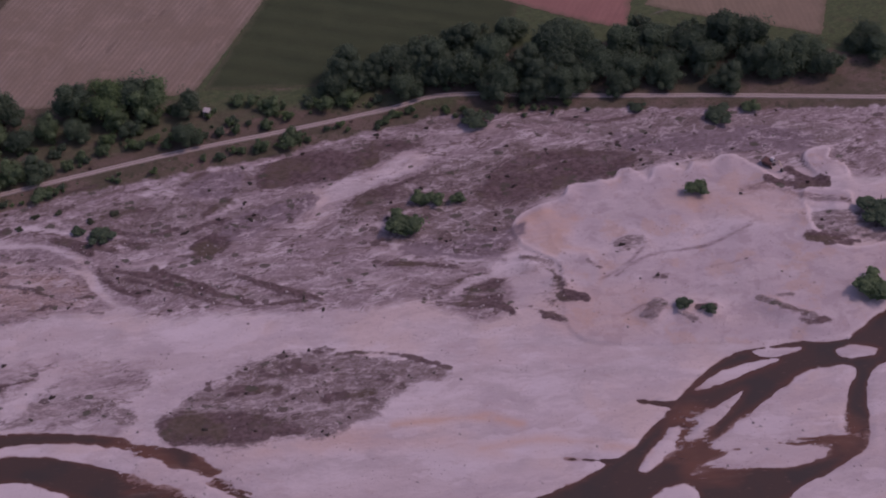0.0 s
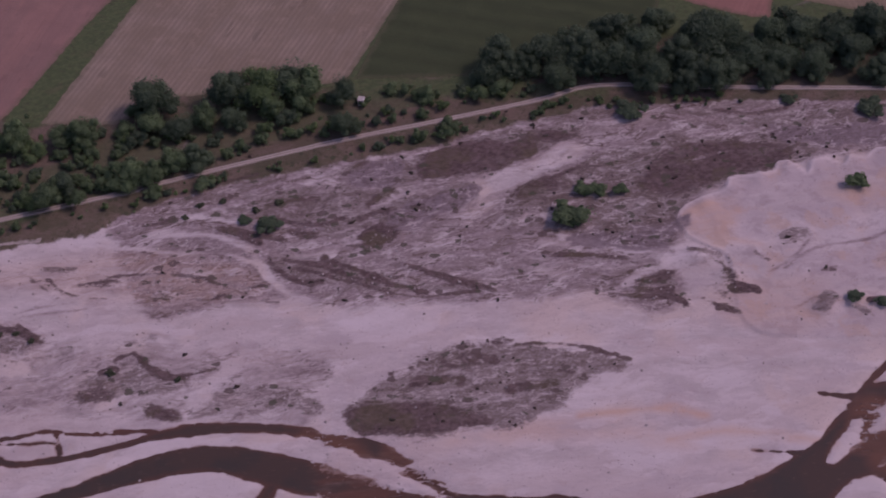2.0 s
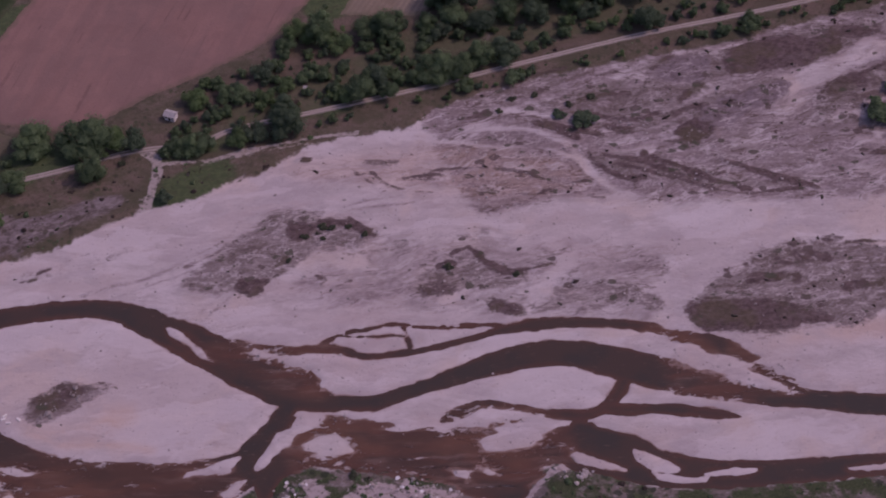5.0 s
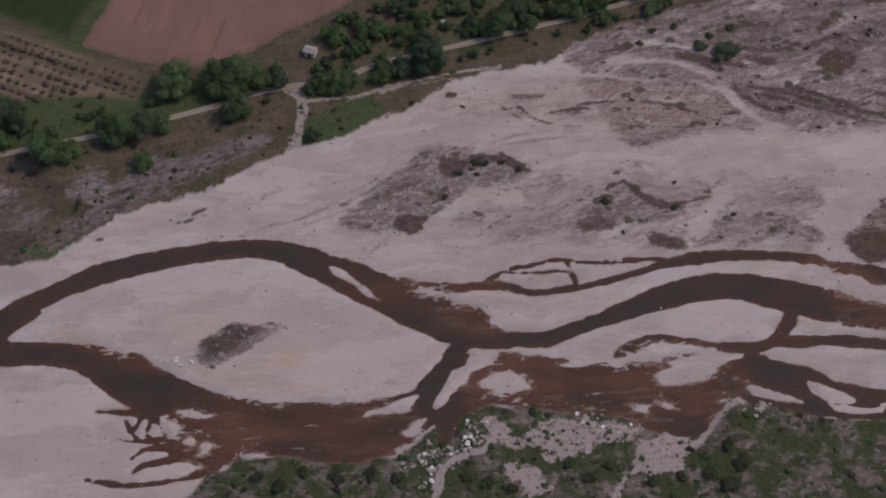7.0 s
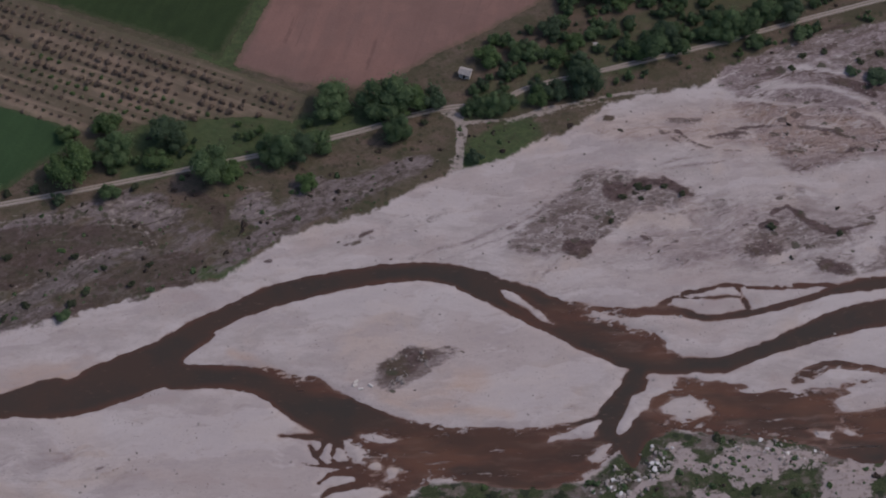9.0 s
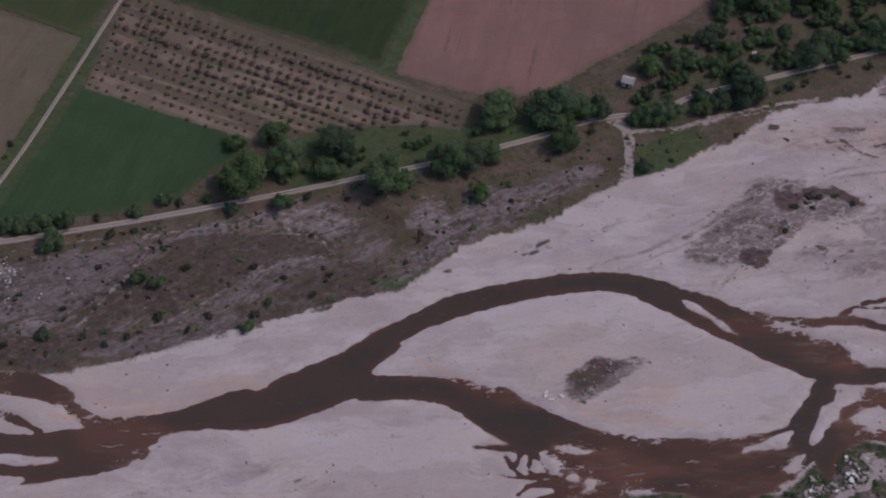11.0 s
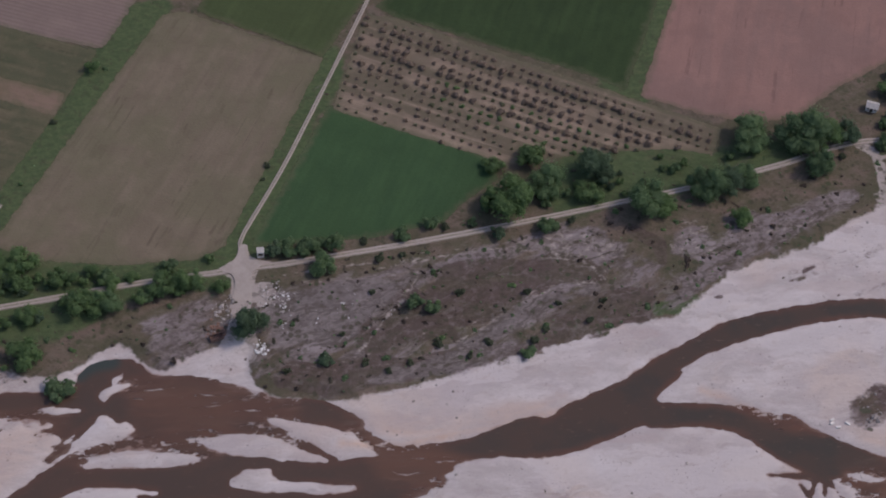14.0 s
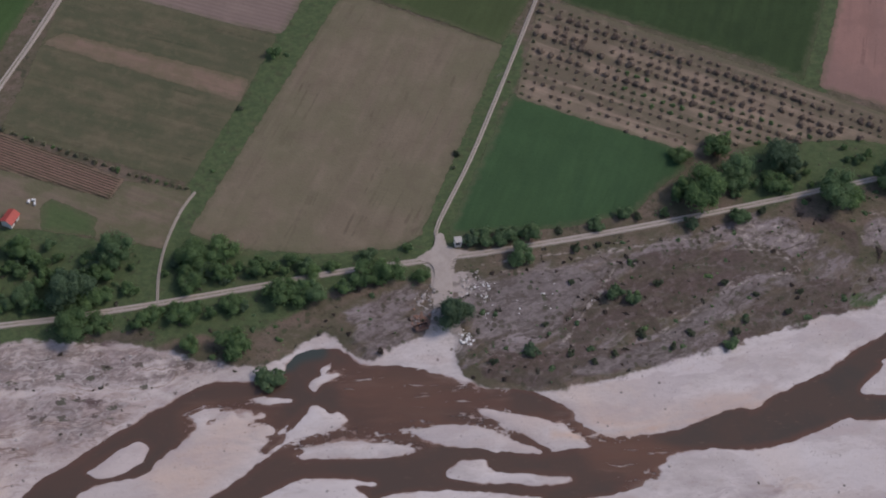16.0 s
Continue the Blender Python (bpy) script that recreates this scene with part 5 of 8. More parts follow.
TREES_E = [(93.2, 406.1, 3.6), (100.1, 410.2, 4), (74.8, 407.5, 3.6), (81.9, 409.4, 3.3), (70.9, 401.8, 3.3), (129.6, 437, 4.1), (136, 440.3, 3.7), (257.9, 495.7, 13.4), (269.4, 498.8, 14.4), (280.8, 498.8, 15.3), (292.4, 500.9, 15.3), (302, 502.9, 15.3), (274.9, 490, 11.4), (286.1, 488.1, 13.2), (303.1, 488.9, 13.2), (-90.6, 352.8, 10.4), (-83.7, 354.4, 10.4), (-76.8, 357.8, 8.7), (-75.3, 373.8, 12.4), (-58.6, 375.3, 15.1), (-50.4, 376.7, 9.8), (-43.2, 378, 8.9), (-54.6, 364.8, 9.7), (-80, 342.7, 6.5), (-45.8, 370, 3.6), (-30.7, 376.8, 7.2), (-26.3, 378, 8.1), (-20.9, 379.2, 9)]
TREES_F = [(-29.7, 356.9, 5.3), (-27.2, 398.3, 8.2), (-17.9, 400.6, 7.3), (-7.2, 412.2, 8.4), (-4.1, 400.8, 6.4), (0.9, 407.3, 6.5), (2.5, 395.4, 9.1), (4.5, 387.6, 10.9), (-4.5, 384.4, 8.1), (-9.9, 381.9, 7.2), (30.2, 409.4, 10.2), (26.2, 405.8, 11), (20.9, 403.1, 7.3), (35.2, 406.7, 7.3), (49.1, 415.1, 11), (56.3, 417.6, 9.2), (63.2, 422.9, 10.2), (70.4, 426.1, 10.2), (43.7, 413.7, 7.4), (74.8, 415.8, 7.3), (58.7, 410.3, 5.5), (16, 427.2, 8.4), (24.7, 433.7, 10.4), (8, 430.8, 11.3), (-2.7, 425, 7.5), (6.7, 411.9, 5.6), (12.3, 412.3, 5.6), (18.9, 418.4, 4.7)]
TREES_G = [(52.2, 441.9, 11.3), (61.8, 439.8, 11.3), (69, 445.2, 9.4), (80.4, 444.6, 9.4), (49, 435.2, 7.5), (97.2, 447.9, 7.5), (117.9, 443.9, 10.3), (101.3, 441.3, 4.7), (90.2, 438.2, 3.7), (142.3, 442.2, 5.6), (150.6, 445, 6.5), (99, 399.1, 8.6), (52.7, 450.7, 16.2), (46.9, 448.7, 7.6), (76.8, 456.8, 15.3), (86.4, 457.3, 15.3), (93.5, 463, 16.3), (101.5, 459.6, 15.3), (92.6, 451.9, 9.5), (114, 458.3, 10.5), (44.3, 440.1, 7.6), (1.5, 429.9, 9.4), (32.2, 433.6, 11.3), (37.3, 412.3, 5.5), (-13.9, 400.7, 7.3), (-10.6, 385.8, 7.2), (192.9, 408.1, 12.8), (197, 421, 7.3)]
TREES_H = [(166, 477.4, 16.4), (161.4, 471.6, 9.6), (183.4, 480.3, 15.5), (193.1, 484.8, 16.5), (187.3, 470.7, 11.5), (200.8, 479.3, 13.5), (208.5, 479.3, 14.5), (219.1, 500.8, 11.8), (217.8, 471.6, 13.4), (226, 483.7, 13.5), (235.7, 488.3, 17.4), (243.8, 492.7, 15.6), (248.9, 484.1, 15.4), (229.4, 471.2, 9.5), (160.7, 464.2, 6.7), (168.2, 468.1, 8.6), (141.6, 462.7, 7.7), (129.9, 464.8, 4.8), (210.8, 459.7, 10.4), (151.6, 448.1, 5.7), (257.2, 475.6, 9.6), (238.9, 473.7, 11.5), (135.7, 465.1, 4.8), (262.2, 485, 13.2), (310.9, 488.8, 14.9), (320.3, 492.1, 14.9), (325.9, 488.3, 11.2), (339.7, 502.8, 13.2)]
TREES_I = [(344.1, 497.9, 11.2), (291.2, 465.8, 10.1), (273.6, 480.5, 11.2), (294.1, 481.3, 11.2), (263.6, 468.4, 5.6), (283.8, 428.4, 7.9), (301.4, 469.9, 5.5), (339.5, 421.1, 15.4), (335.6, 388, 13.1), (201.7, 420.4, 6.3), (208.8, 421.1, 5.4), (175, 478.2, 11.5), (214.7, 485.2, 15.3), (280, 378.5, 5.3), (287.6, 376.4, 4.6), (232.4, 476.5, 13.2), (236, 496.6, 15.4), (243.6, 477.9, 11.3), (204.2, 494.9, 13.6)]
TREES = TREES_A + TREES_B + TREES_C + TREES_D + TREES_E + TREES_F + TREES_G + TREES_H + TREES_I

LAND = 0.8      # height of the northern terrace over the gravel
LEVEL = -0.30   # the water's surface


# ---- curves and distances ----
def smooth(points, step=2.5, closed=False):
    """A soft curve through the points; further columns (a width) are carried along."""
    p = np.array(points, float)
    n = len(p)
    out = []
    for i in range(n if closed else n - 1):
        if closed:
            a, b, c, d = p[(i - 1) % n], p[i], p[(i + 1) % n], p[(i + 2) % n]
        else:
            a, b, c, d = p[max(i - 1, 0)], p[i], p[i + 1], p[min(i + 2, n - 1)]
        k = max(1, int(np.hypot(*(c - b)[:2]) / step))
        for u in np.arange(k) / k:
            out.append(0.5 * (2 * b + (c - a) * u + (2 * a - 5 * b + 4 * c - d) * u**2 + (3 * b - a - 3 * c + d) * u**3))
    if not closed:
        out.append(p[-1])
    return np.array(out)


def near_line(x, y, line):
    """Distance to a polyline, less its half width where it has one."""
    best = np.full(x.shape, 1e9)
    for a, b in zip(line[:-1], line[1:]):
        dx, dy = b[0] - a[0], b[1] - a[1]
        u = np.clip(((x - a[0]) * dx + (y - a[1]) * dy) / (dx * dx + dy * dy + 1e-9), 0, 1)
        d = np.hypot(x - a[0] - u * dx, y - a[1] - u * dy)
        if len(a) > 2:
            d = d - (a[2] + u * (b[2] - a[2]))
        np.minimum(best, d, out=best)
    return best


def inside(x, y, ring):
    odd = np.zeros(x.shape, bool)
    for a, b in zip(ring, np.roll(ring, -1, axis=0)):
        if a[1] != b[1]:
            odd ^= ((a[1] > y) != (b[1] > y)) & (x < (b[0] - a[0]) * (y - a[1]) / (b[1] - a[1]) + a[0])
    return odd


def signed(x, y, ring):
    """Distance to a closed outline, negative inside."""
    d = near_line(x, y, np.vstack([ring, ring[:1]]))
    return np.where(inside(x, y, ring), -d, d)


def lattice(x, y, cell, seed):
    """Soft value noise from 0 to 1."""
    gx, gy = x / cell + seed * 17.3, y / cell + seed * 9.7
    ix, iy = np.floor(gx).astype(np.int64), np.floor(gy).astype(np.int64)
    fx, fy = gx - ix, gy - iy
    fx, fy = fx * fx * (3 - 2 * fx), fy * fy * (3 - 2 * fy)

    def corner(i, j):
        h = (i * 374761393 + j * 668265263 + seed * 144665) & 0x7FFFFFFF
        h = ((h ^ (h >> 13)) * 1274126177) & 0x7FFFFFFF
        return ((h ^ (h >> 16)) & 0xFFFF) / 65535.0

    return (corner(ix, iy) * (1 - fx) + corner(ix + 1, iy) * fx) * (1 - fy) + (corner(ix, iy + 1) * (1 - fx) + corner(ix + 1, iy + 1) * fx) * fy


def rough(x, y, cell, seed, octaves=4):
    total, size = 0.0, 0.0
    for k in range(octaves):
        total = total + lattice(x, y, cell / 2**k, seed + k) * 0.5**k
        size += 0.5**k
    return total / size - 0.5


def step01(v, a, b):
    u = np.clip((v - a) / (b - a), 0, 1)
    return u * u * (3 - 2 * u)


# ---- the ground's raster ----
def spread(a, b, inner, far):
    fine = np.arange(a, b + inner / 2, inner)
    reach = np.cumsum(inner * 1.45 ** np.arange(1, 60))
    reach = np.append(reach[reach < far], far)
    return np.concatenate([a - reach[::-1], fine, b + reach])


GX = spread(-400, 380, 0.7, 4200)
fine_y = np.concatenate([np.arange(212, 410, 0.7), np.arange(410, 560, 1.2)])
out_y = np.cumsum(1.2 * 1.45 ** np.arange(1, 24))
out_y = np.append(out_y[out_y < 4200], 4200)
GY = np.concatenate([fine_y[0] - out_y[::-1], fine_y, fine_y[-1] + out_y])
X, Y = (a.ravel() for a in np.meshgrid(GX, GY))


def local(box_of, margin, job, fill):
    """Runs job on the part of the raster near the given points only."""
    q = np.asarray(box_of)[:, :2]
    (x0, y0), (x1, y1) = q.min(0) - margin, q.max(0) + margin
    sel = np.nonzero((X > x0) & (X < x1) & (Y > y0) & (Y < y1))[0]
    out = np.full(X.shape, float(fill))
    out[sel] = job(X[sel], Y[sel])
    return out


wob_x, wob_y = rough(X, Y, 9, 3) * 3.0, rough(X, Y, 9, 23) * 3.0
water = np.full(X.shape, 20.0)
for ring in WATER.values():
    c = smooth(ring, 2.0, True)
    water = np.minimum(water, local(c, 20, lambda x, y: signed(x, y, c), 20))
for line in CHANNEL.values():
    c = smooth(line, 2.5)
    water = np.minimum(water, local(c, 24, lambda x, y: near_line(x, y, c), 20))
for ring in BAR.values():
    c = smooth(ring, 1.5, True)
    water = np.maximum(water, -local(c, 20, lambda x, y: signed(x, y, c), 20))
for line in RILL.values():
    c = smooth(line, 2.5)
    water = np.minimum(water, local(c, 24, lambda x, y: near_line(x, y, c), 20))
water += rough(X, Y, 4, 41) * 0.9 + rough(X, Y, 1.7, 47, 2) * 0.7
shoal = np.zeros(X.shape)
for ring in RIFFLE.values():
    c = smooth(ring, 2.0, True)
    shoal = np.maximum(shoal, step01(-local(c, 8, lambda x, y: signed(x, y, c), 8), -4, 2))
water += rough(X * 0.24 + Y * 0.10 + wob_x, Y - X * 0.08 + wob_y, 2.6, 43, 3) * 5.5 * shoal * step01(-water, -3.5, 0.0)
clear = step01(-local(CLEAR, 12, lambda x, y: near_line(x, y, np.array(CLEAR)), 12), -4.0, -1.0)

bank = np.array(BANK_W + BANK_E)
bank_ring = np.vstack([[(-4300, bank[0][1])], smooth(bank, 3.0), [(4300, bank[-1][1]), (4300, 4300), (-4300, 4300)]])
land = signed(X, Y, bank_ring) + rough(X, Y, 14, 5, 2) * 3
south = np.array(SOUTH)
south_ring = np.vstack([[(south[0][0] - 12, 212), (south[0][0] - 40, 150), (-300, 90), (-4300, 60)], [(-4300, -4300), (4300, -4300), (4300, south[-1][1])], smooth(south, 3.0)[::-1]])
southland = signed(X, Y, south_ring) - 1.0 + rough(X, Y, 10, 8) * 3

cover = {k: np.zeros(X.shape) for k in ("scrub", "brown", "green", "ochre", "gravel", "soil", "old", "pit", "track", "mauve")}
lip = np.zeros(X.shape)     # the raised rim of the diggings
for kind, density, ring in PATCH.values():
    c = smooth(ring, 2.5, True)
    sharp = kind in ("pit", "track")
    d = local(c, 12, lambda x, y: signed(x, y, c), 12) + (wob_x + wob_y) * (0.7 if sharp else 1.0)
    cover[kind] = np.maximum(cover[kind], density * step01(-d, -9.0 if kind == "old" else (-0.4 if sharp else (-7.0 if kind == "green" else -4.0)), 5.0 if kind == "old" else (0.4 if sharp else (1.0 if kind == "green" else 3.5))))
    if kind == "pit":
        lip = np.maximum(lip, np.exp(-((d + 0.6) / 0.6) ** 2) * step01(Y, 390, 400))
for kind in ("scrub", "brown", "old"):
    cover[kind] *= 1 - cover["pit"] * (0.75 if kind == "old" else 0.85)
for kind, density, half, line in STREAK.values():
    c = smooth(line, 2.0)
    d = local(c, 14, lambda x, y: near_line(x, y, c), 14) - half + (wob_x + wob_y) * min(half, 3.0) * 0.4
    soft = 0.5 if kind == "track" else 1.6
    amount = density * step01(-d, -soft, soft)
    if kind == "pit":
        for other in ("scrub", "brown", "old"):
            cover[other] *= 1 - amount * (0.7 if other == "old" else 0.9)
    else:
        cover[kind] = np.maximum(cover[kind], amount)

flat = np.zeros(X.shape)
for ring in FIELD.values():
    c = np.array(ring)
    flat = np.maximum(flat, local(c, 5, lambda x, y: step01(-signed(x, y, c), -4.5, -3.0), 0))

on_land = step01(-land, -1.5, 2.0)
on_south = step01(-southland, -2, 4)
relief = rough(X, Y, 26, 11) * 0.5 + rough(X, Y, 5, 15) * 0.10
Z = relief * (1 - on_land) * np.clip((water - 1) / 6, 0.1, 1)
Z += np.maximum(cover["scrub"], cover["brown"]) * (1 - on_land) * (0.35 + rough(X, Y, 4, 19) * 0.5)
Z += cover["pit"] * (1 - on_land) * (0.5 + rough(X, Y, 12, 37) * 0.9)
Z += lip * (0.35 + rough(X, Y, 5, 39) * 0.7) * (1 - on_land)
for x0, y0 in HEAPS["spoil"]:
    Z += 0.8 * np.exp(-((X - x0) ** 2 + ((Y - y0) * 0.8) ** 2) / 9.0)
for x0, y0 in HEAPS["mound"]:
    Z += 1.0 * np.exp(-((X - x0) ** 2 + (Y - y0) ** 2) / 14.0)
Z += on_land * (LAND + (1 - flat) * rough(X, Y, 7, 27) * 0.14) + on_south * (0.9 + rough(X, Y, 9, 29) * 0.9)
bed = np.clip(LEVEL + 0.17 * water, -1.2, 0.6)
streaks = rough(X * 0.34 + Y * 0.12 + wob_x, Y - X * 0.1 + wob_y, 2.2, 33, 3)
bed = np.where(shoal > 0, np.maximum(bed, np.maximum(bed, LEVEL - 0.16) * shoal + bed * (1 - shoal)), bed)
riffle = rough(X, Y, 3.2, 35, 3) * 0.18 * step01(-water, -2, 0.5) + streaks * 0.30 * shoal * step01(-water, -3.0, 1.0)
Z = np.where(water < 4, np.minimum(Z, bed + riffle), Z)
NX, NY = len(GX), len(GY)
ZG = Z.reshape(NY, NX)


def height(x, y):
    """The ground's height at a place."""
    i = min(max(int(np.searchsorted(GX, x)) - 1, 0), NX - 2)
    j = min(max(int(np.searchsorted(GY, y)) - 1, 0), NY - 2)
    u, v = (x - GX[i]) / (GX[i + 1] - GX[i]), (y - GY[j]) / (GY[j + 1] - GY[j])
    return float((ZG[j, i] * (1 - u) + ZG[j, i + 1] * u) * (1 - v) + (ZG[j + 1, i] * (1 - u) + ZG[j + 1, i + 1] * u) * v)


def sample(field, x, y):
    i = min(max(int(np.searchsorted(GX, x)) - 1, 0), NX - 1)
    j = min(max(int(np.searchsorted(GY, y)) - 1, 0), NY - 1)
    return float(field[j * NX + i])


# ---- materials ----
class Shade:
    """A small builder of node materials on world-size coordinates."""

    def __init__(self, name, roughness=0.9):
        self.m = bpy.data.materials.new(name)
        self.m.use_nodes = True
        self.t = self.m.node_tree
        self.b = self.t.nodes["Principled BSDF"]
        self.b.inputs["Roughness"].default_value = roughness
        self.b.inputs["Specular IOR Level"].default_value = 0.2
        self.where = self.t.nodes.new("ShaderNodeTexCoord").outputs["Object"]

    def node(self, kind, **values):
        n = self.t.nodes.new(kind)
        for k, v in values.items():
            n.inputs[k].default_value = v
        return n

    def put(self, socket, value):
        if isinstance(value, bpy.types.NodeSocket):
            self.t.links.new(value, socket)
        elif isinstance(value, tuple) and len(value) == 3 and socket.type == "RGBA":
            socket.default_value = (*value, 1)
        else:
            socket.default_value = value

    def warped(self, size, amount, vector=None):
        """Coordinates that wander by up to the amount, for winding patterns."""
        n = self.node("ShaderNodeTexNoise", Scale=1.0 / size, Detail=3.0)
        self.t.links.new(self.where, n.inputs["Vector"])
        v = self.t.nodes.new("ShaderNodeVectorMath")
        v.operation = "MULTIPLY_ADD"
        self.t.links.new(n.outputs["Color"], v.inputs[0])
        v.inputs[1].default_value = (amount, amount, 0)
        self.t.links.new(vector or self.where, v.inputs[2])
        return v.outputs[0]

    def stretched(self, sx, sy, turn=0.0, vector=None):
        n = self.t.nodes.new("ShaderNodeMapping")
        n.vector_type = "TEXTURE"     # turned first, then scaled
        n.inputs["Scale"].default_value = (1 / sx, 1 / sy, 1)
        n.inputs["Rotation"].default_value = (0, 0, radians(turn))
        self.t.links.new(vector or self.where, n.inputs[0])
        return n.outputs[0]

    def noise(self, size, detail=4.0, vector=None, gain=0.55):
        n = self.node("ShaderNodeTexNoise", Scale=1.0 / size, Detail=detail, Roughness=gain)
        self.t.links.new(vector or self.where, n.inputs["Vector"])
        return n.outputs[0]

    def dots(self, size, share, vector=None, edge=0.12):
        """Ragged round spots in a share (0 to 1) of the cells of that size."""
        n = self.node("ShaderNodeTexVoronoi", Scale=1.0 / size)
        n.voronoi_dimensions = "2D"
        self.t.links.new(vector or self.where, n.inputs["Vector"])
        pick = self.math("ADD", self.part_of(n.outputs["Color"], "X"), self.math("SUBTRACT", share, 1.0))
        radius = self.range(pick, 0.0, 0.4, -0.05, 0.50)
        return self.range(self.math("SUBTRACT", radius, n.outputs["Distance"]), 0.0, edge)

    def math(self, op, a, b=0.0, c=0.0):
        n = self.t.nodes.new("ShaderNodeMath")
        n.operation = op
        for s, v in zip(n.inputs, (a, b, c)):
            self.put(s, v)
        return n.outputs[0]

    def range(self, v, a, b, c=0.0, d=1.0):
        n = self.t.nodes.new("ShaderNodeMapRange")
        n.interpolation_type = "SMOOTHSTEP"
        for s, w in zip(n.inputs, (v, a, b, c, d)):
            self.put(s, w)
        return n.outputs[0]

    def mix(self, f, a, b):
        n = self.t.nodes.new("ShaderNodeMix")
        n.data_type = "RGBA"
        self.put(n.inputs["Factor"], f)
        self.put(n.inputs[6], a)
        self.put(n.inputs[7], b)
        return n.outputs[2]

    def part_of(self, vector, axis):
        n = self.t.nodes.new("ShaderNodeSeparateXYZ")
        self.t.links.new(vector, n.inputs[0])
        return n.outputs[axis]

    def attr(self, name):
        n = self.t.nodes.new("ShaderNodeAttribute")
        n.attribute_name = name
        return n.outputs["Fac"]

    def object_random(self):
        return self.t.nodes.new("ShaderNodeObjectInfo").outputs["Random"]

    def island_random(self):
        return self.t.nodes.new("ShaderNodeNewGeometry").outputs["Random Per Island"]

    def bump(self, h, distance, strength=1.0):
        n = self.t.nodes.new("ShaderNodeBump")
        n.inputs["Distance"].default_value = distance
        n.inputs["Strength"].default_value = strength
        self.t.links.new(h, n.inputs["Height"])
        self.t.links.new(n.outputs[0], self.b.inputs["Normal"])

    def done(self, color, roughness=None):
        self.put(self.b.inputs["Base Color"], color)
        if roughness is not None:
            self.put(self.b.inputs["Roughness"], roughness)
        return self.m


def ground_material():
    s = Shade("ground_mix", 0.95)
    bent = s.warped(24, 9.0, s.warped(6, 2.5))
    flow = s.stretched(0.40, 1.0, 8, bent)
    drift = s.stretched(0.36, 1.0, 24, bent)
    big, mid, fine = s.noise(38, 3, flow), s.noise(7, 8, flow, 0.68), s.noise(1.3, 4, s.stretched(0.7, 1, 15), 0.6)
    blot, grit = s.noise(5.5, 5, s.stretched(0.6, 1, 12, bent), 0.70), s.noise(0.5, 2)
    wash, comb = s.noise(9, 8, drift, 0.70), s.noise(4.0, 7, s.stretched(0.32, 1.0, 16, bent), 0.70)
    height_over = s.math("SUBTRACT", s.part_of(s.where, "Z"), LEVEL)
    # pale river gravel
    pale = s.mix(s.range(mid, 0.32, 0.68), (0.410, 0.366, 0.360), (0.550, 0.505, 0.502))
    pale = s.mix(s.range(big, 0.45, 0.66, 0, 0.7), pale, (0.45, 0.39, 0.38))
    pale = s.mix(s.range(s.noise(30, 4, bent), 0.50, 0.66, 0, 0.6), pale, (0.53, 0.44, 0.39))
    pale = s.mix(s.range(wash, 0.55, 0.68, 0, 0.35), pale, (0.37, 0.315, 0.31))
    pale = s.mix(s.math("MULTIPLY", s.range(comb, 0.57, 0.68, 0, 0.45), s.range(big, 0.42, 0.54)), pale, (0.33, 0.275, 0.27))
    pale = s.mix(s.range(fine, 0.55, 0.69, 0, 0.34), pale, (0.38, 0.33, 0.325))
    sheet_a, sheet_b = s.noise(13, 6, s.stretched(0.45, 1.0, 18, bent), 0.62), s.noise(20, 7, s.stretched(0.35, 1.0, 8, bent), 0.6)
    pale = s.mix(s.range(sheet_a, 0.53, 0.575, 0, 0.42), pale, (0.40, 0.35, 0.358))
    pale = s.mix(s.range(sheet_b, 0.54, 0.57, 0, 0.5), pale, (0.565, 0.525, 0.528))
    pale = s.mix(s.range(sheet_b, 0.44, 0.40, 0, 0.4), pale, (0.43, 0.355, 0.34))
    drops = s.dots(2.2, s.range(sheet_a, 0.46, 0.58, 0.015, 0.14), s.stretched(0.5, 1.0, 14, s.warped(0.8, 1.4)))
    pale = s.mix(s.math("MULTIPLY", drops, 0.7), pale, (0.20, 0.16, 0.155))
    pale = s.mix(s.math("MULTIPLY", s.attr("pit"), s.range(sheet_a, 0.40, 0.56, 0.25, 0.75)), pale, (0.42, 0.365, 0.37))
    dug = s.noise(6.5, 7, s.warped(9, 6.0), 0.66)
    pale = s.mix(s.math("MULTIPLY", s.attr("pit"), s.range(dug, 0.50, 0.60, 0, 0.55)), pale, (0.34, 0.285, 0.285))
    pale = s.mix(s.math("MULTIPLY", s.attr("pit"), s.range(s.noise(12, 6, s.warped(8, 5.0), 0.62), 0.53, 0.62, 0, 0.6)), pale, (0.46, 0.35, 0.29))
    pale = s.mix(s.math("MULTIPLY", s.attr("lip"), 0.7), pale, (0.62, 0.565, 0.56))
    pale = s.mix(s.range(s.noise(3.0, 6, s.stretched(0.5, 1.0, 20, bent), 0.7), 0.56, 0.66, 0, 0.35), pale, (0.40, 0.325, 0.295))
    speck = s.math("MULTIPLY", s.range(s.noise(0.7, 2), 0.63, 0.72), s.range(blot, 0.46, 0.62))
    pale = s.mix(s.math("MULTIPLY", speck, 0.85), pale, (0.14, 0.11, 0.10))
    # weathered, half overgrown gravel
    worn = s.math("ADD", s.attr("old"), s.math("MULTIPLY", s.math("SUBTRACT", wash, 0.5), 1.5))
    stale = s.mix(s.range(fine, 0.40, 0.60), (0.295, 0.242, 0.248), (0.180, 0.138, 0.140))
    pale = s.mix(s.range(worn, 0.40, 0.85, 0, 0.85), pale, stale)
